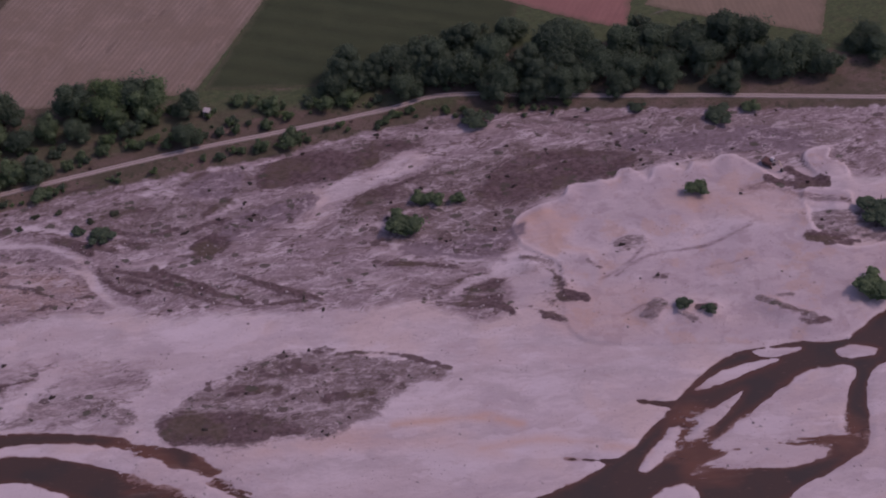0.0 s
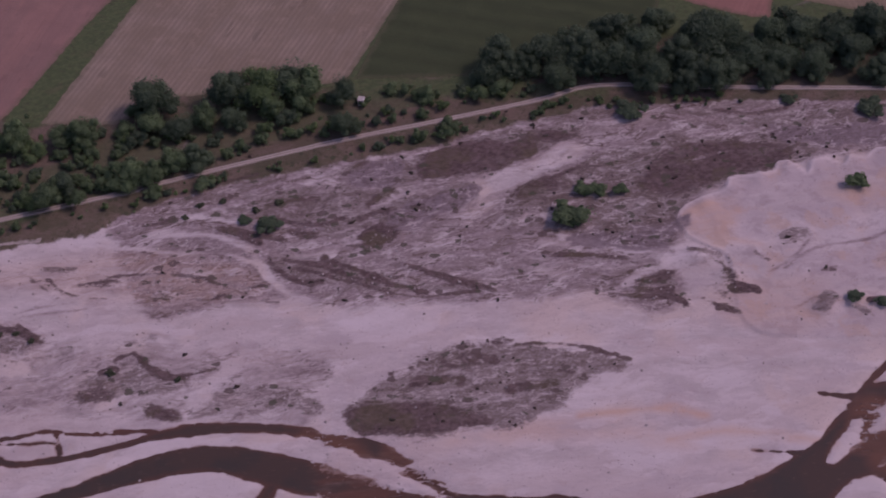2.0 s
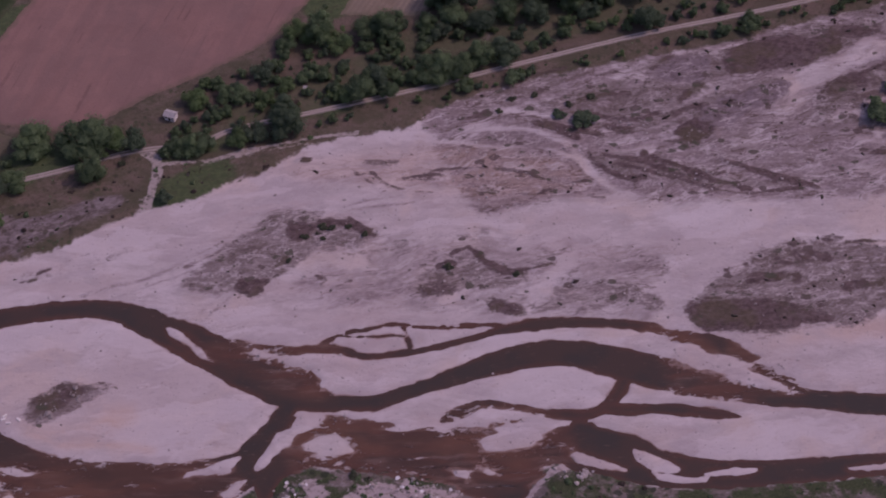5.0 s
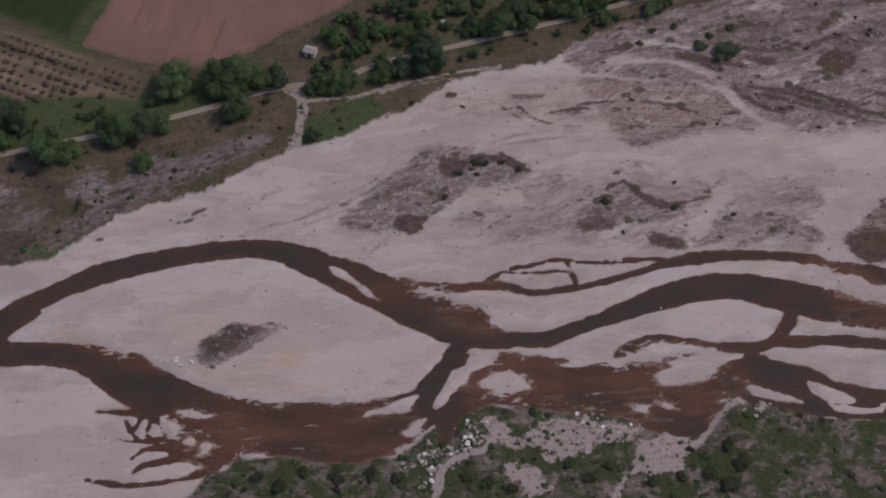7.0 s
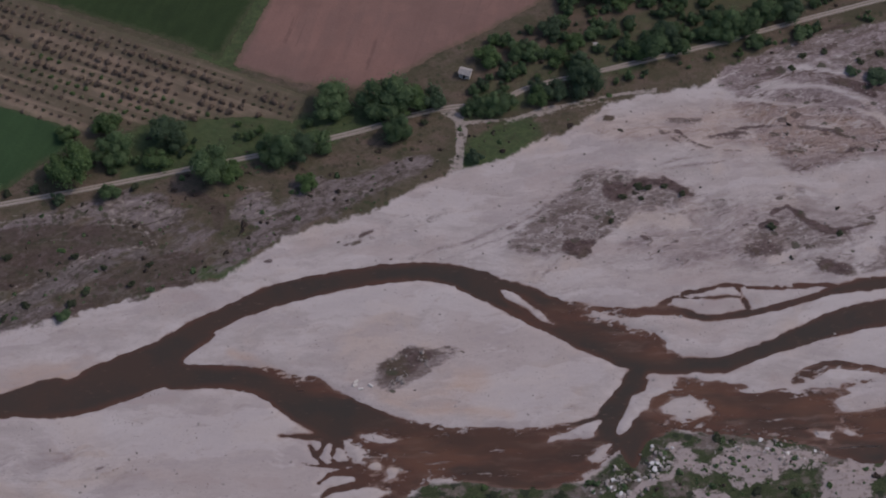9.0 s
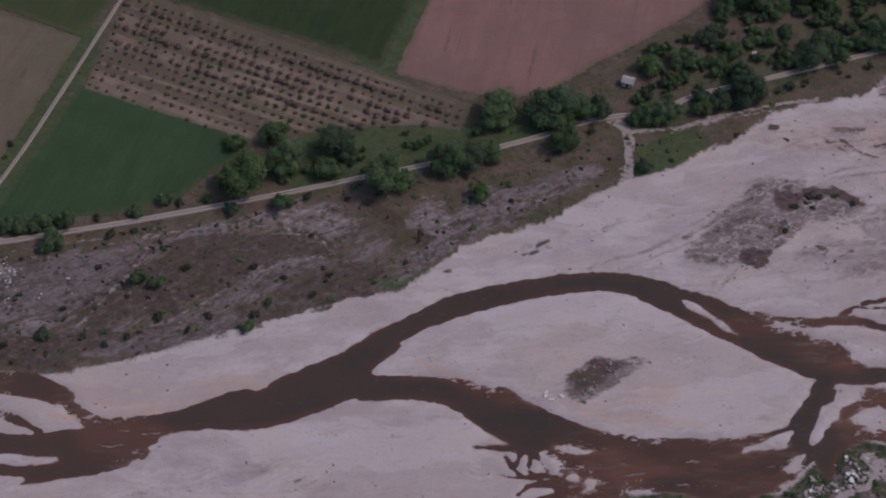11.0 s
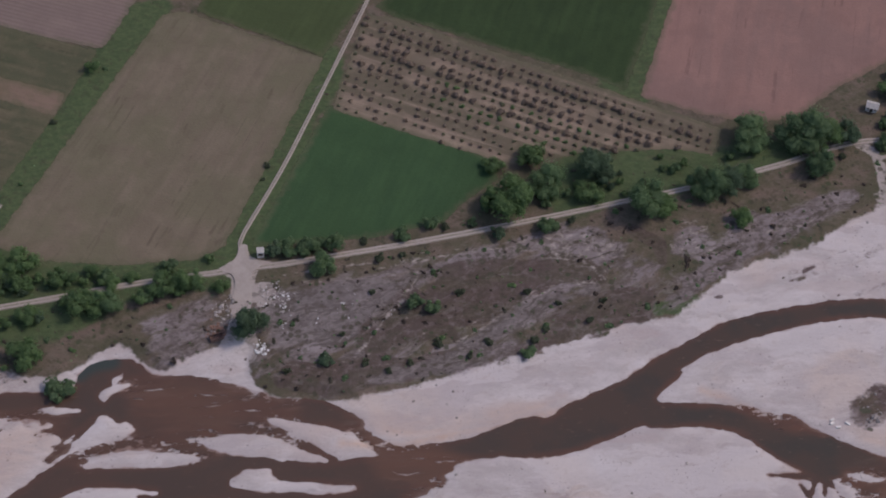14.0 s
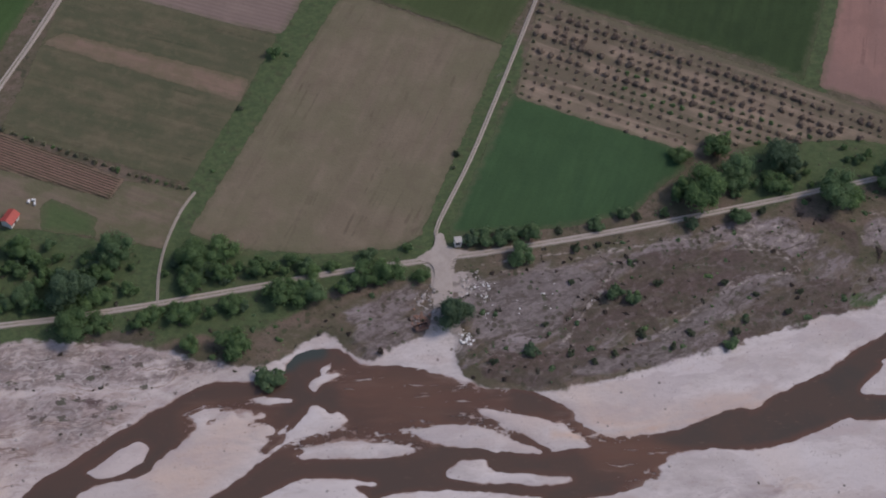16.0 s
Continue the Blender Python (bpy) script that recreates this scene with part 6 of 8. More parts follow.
    vein = s.math("ABSOLUTE", s.math("SUBTRACT", s.noise(7.5, 4, s.stretched(0.28, 1.0, 16, bent), 0.6), 0.5))
    pale = s.mix(s.math("MULTIPLY", s.range(vein, 0.006, 0.024, 1.0, 0.0), s.math("MULTIPLY", s.range(s.attr("old"), 0.3, 0.8), s.range(mid, 0.42, 0.54))), pale, (0.125, 0.09, 0.082))
    vein = s.math("ABSOLUTE", s.math("SUBTRACT", s.noise(9.0, 4, s.stretched(0.22, 1.0, 20, bent), 0.6), 0.47))
    pale = s.mix(s.math("MULTIPLY", s.range(vein, 0.006, 0.03, 0.8, 0.0), s.math("MULTIPLY", s.range(s.attr("old"), 0.3, 0.8), s.range(blot, 0.42, 0.54))), pale, (0.53, 0.48, 0.475))
    line = s.math("MULTIPLY", s.attr("old"), s.range(comb, 0.47, 0.57))
    pale = s.mix(s.math("MULTIPLY", line, 0.4), pale, s.mix(s.range(fine, 0.4, 0.6), (0.135, 0.098, 0.088), (0.24, 0.195, 0.185)))
    pale = s.mix(s.math("MULTIPLY", s.attr("ochre"), s.range(mid, 0.3, 0.6, 0.15, 1.0)), pale, (0.50, 0.35, 0.265))
    damp = s.range(s.math("ADD", height_over, s.math("MULTIPLY", s.math("SUBTRACT", mid, 0.5), 0.2)), 0.0, 0.09, 1.0, 0.0)
    stain = s.range(s.noise(15, 5, bent), 0.47, 0.58, 0.10, 1.0)
    pale = s.mix(s.math("MULTIPLY", s.math("MULTIPLY", damp, stain), 0.8), pale, (0.21, 0.125, 0.098))
    # dry scrub over gravel, in tufts, streaks and bare spots
    tuft = s.math("ADD", s.math("MULTIPLY", blot, 1.1), s.math("ADD", s.math("MULTIPLY", comb, 0.6), s.math("MULTIPLY", fine, 0.5)))
    twig = s.mix(s.range(blot, 0.36, 0.60), (0.135, 0.102, 0.092), (0.255, 0.215, 0.21))
    twig = s.mix(s.range(comb, 0.49, 0.60, 0, 0.45), twig, (0.115, 0.085, 0.075))
    twig = s.mix(s.range(wash, 0.55, 0.63, 0, 0.45), twig, (0.31, 0.265, 0.265))
    twig = s.mix(s.range(fine, 0.56, 0.64, 0, 0.45), twig, (0.33, 0.29, 0.29))
    twig = s.mix(s.range(grit, 0.58, 0.70, 0, 0.5), twig, (0.075, 0.06, 0.05))
    bush = s.math("ADD", tuft, s.math("MULTIPLY", s.attr("scrub"), 0.85))
    col = s.mix(s.range(bush, 1.52, 1.80), pale, twig)
    dry = s.mix(s.range(fine, 0.38, 0.66), (0.082, 0.057, 0.057), (0.146, 0.105, 0.102))
    dry = s.mix(s.range(s.noise(16, 4, bent), 0.50, 0.62, 0, 0.55), dry, (0.088, 0.076, 0.042))
    dry = s.mix(s.range(mid, 0.54, 0.63, 0, 0.35), dry, (0.20, 0.160, 0.155))
    dry = s.mix(s.range(grit, 0.60, 0.72, 0, 0.4), dry, (0.19, 0.155, 0.14))
    burnt = s.math("ADD", tuft, s.math("MULTIPLY", s.attr("brown"), 0.9))
    col = s.mix(s.range(burnt, 1.52, 1.78), col, dry)
    # smooth purple-grey silt
    silt = s.math("ADD", s.attr("mauve"), s.math("MULTIPLY", s.math("SUBTRACT", blot, 0.5), 1.2))
    col = s.mix(s.range(silt, 0.35, 0.65, 0, 0.9), col, s.mix(s.range(fine, 0.4, 0.62), (0.165, 0.130, 0.140), (0.215, 0.175, 0.185)))
    # dark low growth in spots of a metre or two
    spot = s.noise(2.4, 4, s.warped(3, 1.5), 0.66)
    rank = s.math("MAXIMUM", s.math("MULTIPLY", s.attr("old"), 0.7), s.math("MAXIMUM", s.attr("scrub"), s.math("MULTIPLY", s.attr("gravel"), 0.8)))
    weed = s.mix(s.range(mid, 0.45, 0.60), (0.115, 0.078, 0.074), (0.090, 0.078, 0.055))
    spots = s.math("MULTIPLY", s.range(spot, 0.57, 0.62), s.math("MULTIPLY", rank, s.range(wash, 0.42, 0.56, 0.8, 0.1)))
    col = s.mix(s.math("MULTIPLY", spots, 0.7), col, weed)
    crisp = s.noise(1.7, 5, s.stretched(0.55, 1.0, 12), 0.62)
    bare = s.math("SUBTRACT", 1.0, s.math("MINIMUM", s.attr("brown"), 1.0))
    col = s.mix(s.math("MULTIPLY", s.range(crisp, 0.425, 0.395), s.math("MULTIPLY", s.math("MULTIPLY", rank, bare), s.range(blot, 0.46, 0.54, 0, 0.35))), col, (0.42, 0.375, 0.365))
    lines = s.math("ABSOLUTE", s.math("SUBTRACT", s.noise(4.2, 4, s.stretched(0.38, 1.0, 15, bent), 0.6), 0.5))
    col = s.mix(s.math("MULTIPLY", s.range(lines, 0.008, 0.030, 0.5, 0.0), s.math("MULTIPLY", s.range(rank, 0.3, 0.8), s.range(wash, 0.44, 0.54))), col, (0.115, 0.085, 0.080))
    lines = s.math("ABSOLUTE", s.math("SUBTRACT", s.noise(5.5, 4, s.stretched(0.42, 1.0, 22, bent), 0.6), 0.52))
    col = s.mix(s.math("MULTIPLY", s.range(lines, 0.008, 0.030, 0.7, 0.0), s.math("MULTIPLY", s.math("MULTIPLY", s.range(rank, 0.3, 0.8), bare), s.range(blot, 0.42, 0.52))), col, (0.43, 0.385, 0.38))
    clump = s.dots(3.0, s.math("MULTIPLY", rank, s.range(blot, 0.40, 0.58, 0.06, 0.68)), s.stretched(0.7, 1.0, 10, s.warped(1.1, 1.3)), 0.10)
    tuftlet = s.dots(1.15, s.math("MULTIPLY", rank, s.range(blot, 0.42, 0.58, 0.06, 0.42)), s.stretched(0.75, 1.0, 10, s.warped(0.6, 0.6)), 0.14)
    leafy = s.mix(s.range(s.noise(9, 3), 0.44, 0.56), (0.105, 0.078, 0.072), (0.070, 0.074, 0.050))
    col = s.mix(s.math("MULTIPLY", clump, 0.85), col, leafy)
    col = s.mix(s.math("MULTIPLY", tuftlet, 0.75), col, s.mix(s.range(mid, 0.4, 0.6), (0.115, 0.085, 0.078), (0.085, 0.078, 0.058)))
    # the grassy terrace
    turf = s.mix(s.range(blot, 0.36, 0.60), (0.150, 0.112, 0.090), (0.100, 0.090, 0.060))
    turf = s.mix(s.range(fine, 0.48, 0.68, 0, 0.5), turf, (0.165, 0.130, 0.108))
    turf = s.mix(s.range(grit, 0.55, 0.7, 0, 0.5), turf, (0.05, 0.044, 0.032))
    turf = s.mix(s.range(s.noise(17, 5, bent), 0.48, 0.60, 0, 0.6), turf, (0.070, 0.070, 0.042))
    lush = s.mix(s.range(fine, 0.35, 0.65), (0.058, 0.086, 0.040), (0.082, 0.112, 0.052))
    lush = s.mix(s.range(grit, 0.5, 0.7, 0, 0.25), lush, (0.028, 0.042, 0.018))
    lush = s.mix(s.range(mid, 0.54, 0.68, 0, 0.3), lush, (0.12, 0.10, 0.065))
    turf = s.mix(s.range(s.math("ADD", s.attr("green"), s.math("MULTIPLY", blot, 0.9)), 0.72, 1.05), turf, lush)
    turf = s.mix(s.math("MULTIPLY", s.attr("soil"), s.range(blot, 0.35, 0.55, 0.2, 0.9)), turf, (0.150, 0.100, 0.086))
    stony = s.mix(s.range(fine, 0.38, 0.62), (0.205, 0.172, 0.174), (0.135, 0.110, 0.105))
    stony = s.mix(s.range(wash, 0.52, 0.62, 0, 0.7), stony, (0.285, 0.25, 0.255))
    stony = s.mix(s.range(comb, 0.52, 0.62, 0, 0.7), stony, (0.105, 0.084, 0.070))
    band = s.noise(8, 8, s.stretched(0.22, 1.0, 36, bent), 0.68)
    turf = s.mix(s.range(s.math("ADD", s.math("MULTIPLY", band, 2.4), s.math("MULTIPLY", s.attr("gravel"), 0.9)), 1.50, 1.78), turf, stony)
    streaky = s.math("MULTIPLY", s.attr("gravel"), s.range(s.noise(3, 6, s.stretched(0.14, 1.0, 34, bent), 0.7), 0.54, 0.61))
    turf = s.mix(s.math("MULTIPLY", streaky, 0.7), turf, (0.075, 0.062, 0.042))
    turf = s.mix(s.range(s.math("ADD", burnt, s.math("MULTIPLY", s.attr("brown"), 0.35)), 1.58, 1.80, 0, 0.9), turf, s.mix(s.range(mid, 0.40, 0.62, 0.1, 0.7), s.mix(s.range(fine, 0.4, 0.62), (0.078, 0.055, 0.050), (0.104, 0.076, 0.070)), s.mix(s.range(fine, 0.4, 0.62), (0.078, 0.068, 0.048), (0.110, 0.096, 0.072))))
    turf = s.mix(s.range(s.math("ADD", s.attr("track"), s.math("MULTIPLY", s.math("SUBTRACT", fine, 0.5), 1.2)), 0.4, 0.8, 0, 0.9), turf, (0.385, 0.338, 0.318))
    turf = s.mix(s.math("MULTIPLY", s.range(spot, 0.57, 0.62), 0.45), turf, (0.056, 0.052, 0.034))
    turf = s.mix(s.math("MULTIPLY", s.range(spot, 0.44, 0.39), s.math("MULTIPLY", s.attr("gravel"), 0.3)), turf, (0.27, 0.235, 0.235))
    turf = s.mix(s.range(silt, 0.35, 0.65, 0, 0.8), turf, s.mix(s.range(fine, 0.4, 0.62), (0.132, 0.112, 0.108), (0.186, 0.160, 0.160)))
    turf = s.mix(s.math("MULTIPLY", s.range(crisp, 0.585, 0.615), s.math("MULTIPLY", s.attr("mauve"), 0.7)), turf, (0.075, 0.066, 0.046))
    turf = s.mix(s.math("MULTIPLY", s.range(crisp, 0.40, 0.375), s.math("MULTIPLY", s.attr("mauve"), 0.5)), turf, (0.28, 0.24, 0.24))
    herb = s.dots(2.1, s.range(s.noise(12, 5, bent, 0.6), 0.40, 0.60, 0.08, 0.55), s.warped(1.0, 1.2), 0.14)
    turf = s.mix(s.math("MULTIPLY", herb, s.range(s.attr("green"), 0.2, 0.7, 0.75, 0.2)), turf, s.mix(s.range(mid, 0.42, 0.58), (0.062, 0.056, 0.040), (0.052, 0.066, 0.034)))
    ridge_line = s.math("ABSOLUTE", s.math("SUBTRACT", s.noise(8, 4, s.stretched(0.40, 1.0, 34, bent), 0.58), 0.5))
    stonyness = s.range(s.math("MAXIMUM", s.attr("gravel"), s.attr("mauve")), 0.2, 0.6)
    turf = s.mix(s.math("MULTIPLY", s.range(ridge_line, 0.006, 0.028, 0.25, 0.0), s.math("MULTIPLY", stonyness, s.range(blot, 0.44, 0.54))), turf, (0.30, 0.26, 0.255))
    # shade among the stony ridges, painted into the turf colour as dark lines
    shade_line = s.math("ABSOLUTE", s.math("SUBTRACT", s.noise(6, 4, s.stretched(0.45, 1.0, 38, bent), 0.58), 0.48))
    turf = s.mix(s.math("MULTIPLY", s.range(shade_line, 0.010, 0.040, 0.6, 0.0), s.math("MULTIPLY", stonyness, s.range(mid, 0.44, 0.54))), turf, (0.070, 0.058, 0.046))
    edge = s.math("ADD", s.attr("land"), s.math("MULTIPLY", s.math("SUBTRACT", s.noise(4, 5, None, 0.6), 0.5), 5.0))
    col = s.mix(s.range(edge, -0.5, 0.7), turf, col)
    wild = s.mix(s.range(blot, 0.40, 0.55), (0.055, 0.058, 0.034), (0.17, 0.140, 0.130))
    wild = s.mix(s.range(fine, 0.54, 0.64, 0, 0.6), wild, (0.30, 0.27, 0.265))
    wild = s.mix(s.range(s.noise(8, 6, bent, 0.62), 0.42, 0.56), wild, s.mix(s.range(grit, 0.4, 0.65), (0.040, 0.056, 0.027), (0.070, 0.086, 0.044)))
    thicket = s.dots(3.2, s.range(s.noise(11, 4, bent), 0.40, 0.58, 0.05, 0.55), s.warped(1.4, 1.8), 0.14)
    wild = s.mix(s.math("MULTIPLY", thicket, 0.8), wild, (0.030, 0.040, 0.026))
    wild = s.mix(s.range(s.math("ADD", s.attr("gravel"), s.math("MULTIPLY", s.math("SUBTRACT", s.noise(3.2, 6, bent, 0.66), 0.5), 1.9)), 0.45, 0.62, 0, 0.92), wild, s.mix(s.range(fine, 0.50, 0.68), (0.40, 0.345, 0.34), (0.24, 0.195, 0.185)))
    col = s.mix(s.range(s.math("ADD", s.attr("southland"), s.math("MULTIPLY", s.math("SUBTRACT", blot, 0.5), 7.0)), -0.8, 0.8), wild, col)
    s.bump(s.math("ADD", s.math("MULTIPLY", fine, 0.6), s.math("ADD", s.math("MULTIPLY", grit, 0.2), s.math("MULTIPLY", tuft, 0.4))), 0.25, 0.8)
    return s.done(col)


def water_material():
    s = Shade("silty_water", 0.16)
    s.b.inputs["Specular IOR Level"].default_value = 0.5
    s.b.inputs["IOR"].default_value = 1.33
    bent = s.warped(14, 5.0)
    swirl = s.noise(6, 6, s.stretched(0.22, 1.0, 6, bent), 0.62)
    patch = s.noise(34, 4, bent)
    red = s.mix(s.range(swirl, 0.35, 0.65), (0.110, 0.056, 0.040), (0.086, 0.050, 0.039))
    dark = s.mix(s.range(s.noise(18, 4, bent), 0.42, 0.6), (0.070, 0.049, 0.038), (0.054, 0.046, 0.038))
    below = s.math("ADD", s.attr("depth"), s.range(s.attr("shoal"), 0.0, 0.5, 0.9, 0.0))
    deep = s.range(s.math("ADD", below, s.math("MULTIPLY", s.math("SUBTRACT", patch, 0.5), 7.0)), 0.5, 3.2)
    color = s.mix(deep, red, dark)
    color = s.mix(s.math("MULTIPLY", s.attr("shoal"), s.range(swirl, 0.4, 0.6, 0.3, 1.0)), color, (0.120, 0.060, 0.042))
    color = s.mix(s.math("MULTIPLY", s.attr("shoal"), s.range(s.noise(2.4, 7, s.stretched(0.16, 1.0, 6, bent), 0.7), 0.50, 0.68, 0, 0.62)), color, (0.205, 0.140, 0.116))
    # redder silt in broad patches, darker runs between them
    color = s.mix(s.math("MULTIPLY", s.attr("shoal"), s.range(s.noise(24, 4, s.stretched(0.5, 1.0, 6, bent)), 0.46, 0.58, 0, 0.6)), color, (0.158, 0.080, 0.052))
    color = s.mix(s.math("MULTIPLY", s.attr("shoal"), s.range(s.noise(19, 4, s.stretched(0.4, 1.0, 10, bent)), 0.48, 0.60, 0, 0.7)), color, (0.072, 0.044, 0.033))
    # wet gravel shows through where shoals run out
    thin = s.range(s.math("ADD", s.attr("depth"), s.math("MULTIPLY", s.math("SUBTRACT", s.noise(3.5, 6, s.stretched(0.3, 1.0, 6, bent), 0.68), 0.5), 3.2)), -0.1, 1.3, 0.8, 0.0)
    color = s.mix(s.math("MULTIPLY", thin, s.range(s.attr("shoal"), 0.05, 0.5)), color, s.mix(s.range(swirl, 0.4, 0.6), (0.235, 0.160, 0.132), (0.165, 0.098, 0.075)))
    color = s.mix(s.range(s.noise(0.9, 4, s.stretched(0.35, 1, 8)), 0.62, 0.75, 0, 0.35), color, (0.19, 0.12, 0.10))
    color = s.mix(s.range(s.part_of(s.where, "X"), -60.0, -230.0, 0.0, 0.5), color, (0.102, 0.064, 0.050))
    color = s.mix(s.math("MULTIPLY", s.attr("clear"), 0.85), color, (0.040, 0.060, 0.056))
    s.bump(s.noise(0.8, 3, s.stretched(0.6, 1.0, 20)), 0.05, 0.35)
    thread = s.noise(1.6, 8, s.stretched(0.13, 1.0, 5, bent), 0.72)
    bare = s.range(s.math("ADD", thread, s.math("MULTIPLY", s.attr("shoal"), 0.10)), 0.70, 0.725)
    bare = s.math("MULTIPLY", bare, s.range(s.attr("shoal"), 0.1, 0.6))
    torn = s.math("ADD", 0.25, s.math("MULTIPLY", s.attr("shoal"), s.range(s.noise(22, 4, bent), 0.42, 0.54, 0.4, 3.6)))
    shore = s.range(s.math("SUBTRACT", s.attr("depth"), s.math("MULTIPLY", s.range(s.noise(1.1, 5, s.stretched(0.5, 1.0, 12), 0.66), 0.46, 0.66), torn)), -0.28, -0.12)
    s.put(s.b.inputs["Alpha"], s.math("MULTIPLY", shore, s.math("SUBTRACT", 1.0, bare)))
    return s.done(color)


def field_material(name, one, two, turn=0.0, period=1.5, stripe=0.4, patch=30.0, third=None, ruts=0.25, bands=0.0):
    s = Shade(name, 0.95)
    n = s.node("ShaderNodeTexWave", Scale=0.314 / period, Distortion=1.2, Detail=2.0)
    n.inputs["Detail Scale"].default_value = 0.6
    s.t.links.new(s.stretched(1, 1, turn + 90), n.inputs[0])
    fine, mid, big = s.noise(0.7, 4), s.noise(5, 5, s.stretched(0.35, 1, turn)), s.noise(patch, 4)
    color = s.mix(s.range(mid, 0.3, 0.7), one, two)
    color = s.mix(s.math("MULTIPLY", n.outputs["Fac"], stripe), color, tuple(v * 0.72 for v in one))
    runs = s.noise(2.2, 4, s.stretched(0.015, 1, turn), 0.6)
    color = s.mix(s.range(runs, 0.56, 0.68, 0, 0.22), color, tuple(v * 0.68 for v in one))
    broad = s.noise(8, 5, s.stretched(0.06, 1, turn, s.warped(10, 3.0)), 0.6)
    color = s.mix(s.range(broad, 0.50, 0.58, 0, 0.35), color, third or tuple(v * 0.82 for v in two))
    if bands:     # alternate grassy and tilled alleys
        alley = s.noise(3.6, 3, s.stretched(0.03, 1, turn, s.warped(9, 1.0)), 0.5)
        color = s.mix(s.range(alley, 0.47, 0.55, 0, bands), color, third)
    rut = s.noise(7, 3, s.stretched(0.035, 1, turn, s.warped(6, 1.0)), 0.5)
    rut = s.math("MULTIPLY", s.range(s.math("ABSOLUTE", s.math("SUBTRACT", rut, 0.5)), 0.006, 0.020, 1.0, 0.0), s.range(s.noise(14, 4), 0.53, 0.60))
    color = s.mix(s.math("MULTIPLY", rut, ruts), color, tuple(v * 0.5 for v in one))
    color = s.mix(s.range(big, 0.42, 0.62, 0, 0.6), color, third or tuple(v * 0.85 for v in two))
    blotch = s.noise(patch * 0.3, 5, s.warped(12, 6.0), 0.6)
    color = s.mix(s.range(blotch, 0.52, 0.66, 0, 0.3), color, tuple(v * 0.78 for v in one))
    color = s.mix(s.range(blotch, 0.46, 0.34, 0, 0.25), color, tuple(v * 1.15 for v in two))
    color = s.mix(s.range(fine, 0.5, 0.75, 0, 0.35), color, tuple(v * 0.7 for v in one))
    s.bump(s.math("ADD", fine, s.math("MULTIPLY", n.outputs["Fac"], stripe)), 0.12, 0.8)
    # weeds creep in from the edges, which are ragged
    margin, rag = s.attr("edge"), s.noise(3.0, 5, None, 0.6)
    weeds = s.range(s.math("ADD", margin, s.math("MULTIPLY", s.math("SUBTRACT", rag, 0.5), 5.0)), 0.1, 2.6, 0.5, 0.0)
    color = s.mix(weeds, color, s.mix(s.range(fine, 0.4, 0.6), (0.085, 0.092, 0.052), (0.120, 0.112, 0.070)))
    s.put(s.b.inputs["Alpha"], s.range(s.math("ADD", margin, s.math("MULTIPLY", s.math("SUBTRACT", rag, 0.5), 2.6)), -0.06, 0.06))
    return s.done(color)


def plain_material(name, color, dark=None, size=0.6, roughness=0.85, metal=0.0, bump=0.02):
    s = Shade(name, roughness)
    s.b.inputs["Metallic"].default_value = metal
    n = s.noise(size, 5)
    c = s.mix(s.range(n, 0.35, 0.7), color, dark or tuple(v * 0.75 for v in color))
    c = s.mix(s.range(s.noise(size * 0.2, 3), 0.55, 0.75, 0, 0.4), c, tuple(v * 0.6 for v in color))
    s.bump(n, bump, 0.6)
    return s.done(c)


def leaf_material(name, one, two):
    """Leaves that also let some light through."""
    s = Shade(name, 0.75)
    c = s.mix(s.island_random(), one, two)
    c = s.mix(s.math("MULTIPLY", s.object_random(), 0.35), c, (one[0] * 0.62, one[1] * 0.60, one[2] * 0.72))
    s.done(c)
    thin = s.t.nodes.new("ShaderNodeBsdfTranslucent")
    s.put(thin.inputs["Color"], c)
    both = s.t.nodes.new("ShaderNodeMixShader")
    both.inputs[0].default_value = 0.58
    s.t.links.new(s.b.outputs[0], both.inputs[1])
    s.t.links.new(thin.outputs[0], both.inputs[2])
    s.t.links.new(both.outputs[0], s.t.nodes["Material Output"].inputs["Surface"])
    return s.m


def road_material(name="dusty_track", grass=0.75):
    s = Shade(name, 0.95)
    ride = s.attr("across")     # 0 on the centre line, 1 at the edges
    fine, mid = s.noise(0.5, 4), s.noise(4, 5)
    c = s.mix(s.range(mid, 0.3, 0.7), (0.33, 0.285, 0.258), (0.41, 0.365, 0.34))
    ruts = s.range(s.math("ABSOLUTE", s.math("SUBTRACT", ride, 0.5)), 0.1, 0.42)
    weed = s.math("MULTIPLY", ruts, s.range(s.math("ADD", fine, mid), 0.85, 1.15))
    c = s.mix(s.math("MULTIPLY", weed, 0.75), c, (0.15, 0.13, 0.08))
    middle = s.math("MULTIPLY", s.range(ride, 0.12, 0.36, 1.0, 0.0), s.range(s.math("ADD", fine, s.math("MULTIPLY", mid, 0.6)), 0.65, 0.95, 0.4, 1.0))
    c = s.mix(s.math("MULTIPLY", middle, grass), c, (0.135, 0.130, 0.078))
    c = s.mix(s.range(fine, 0.5, 0.7, 0, 0.3), c, (0.28, 0.24, 0.21))
    s.bump(fine, 0.06, 0.7)
    return s.done(c)


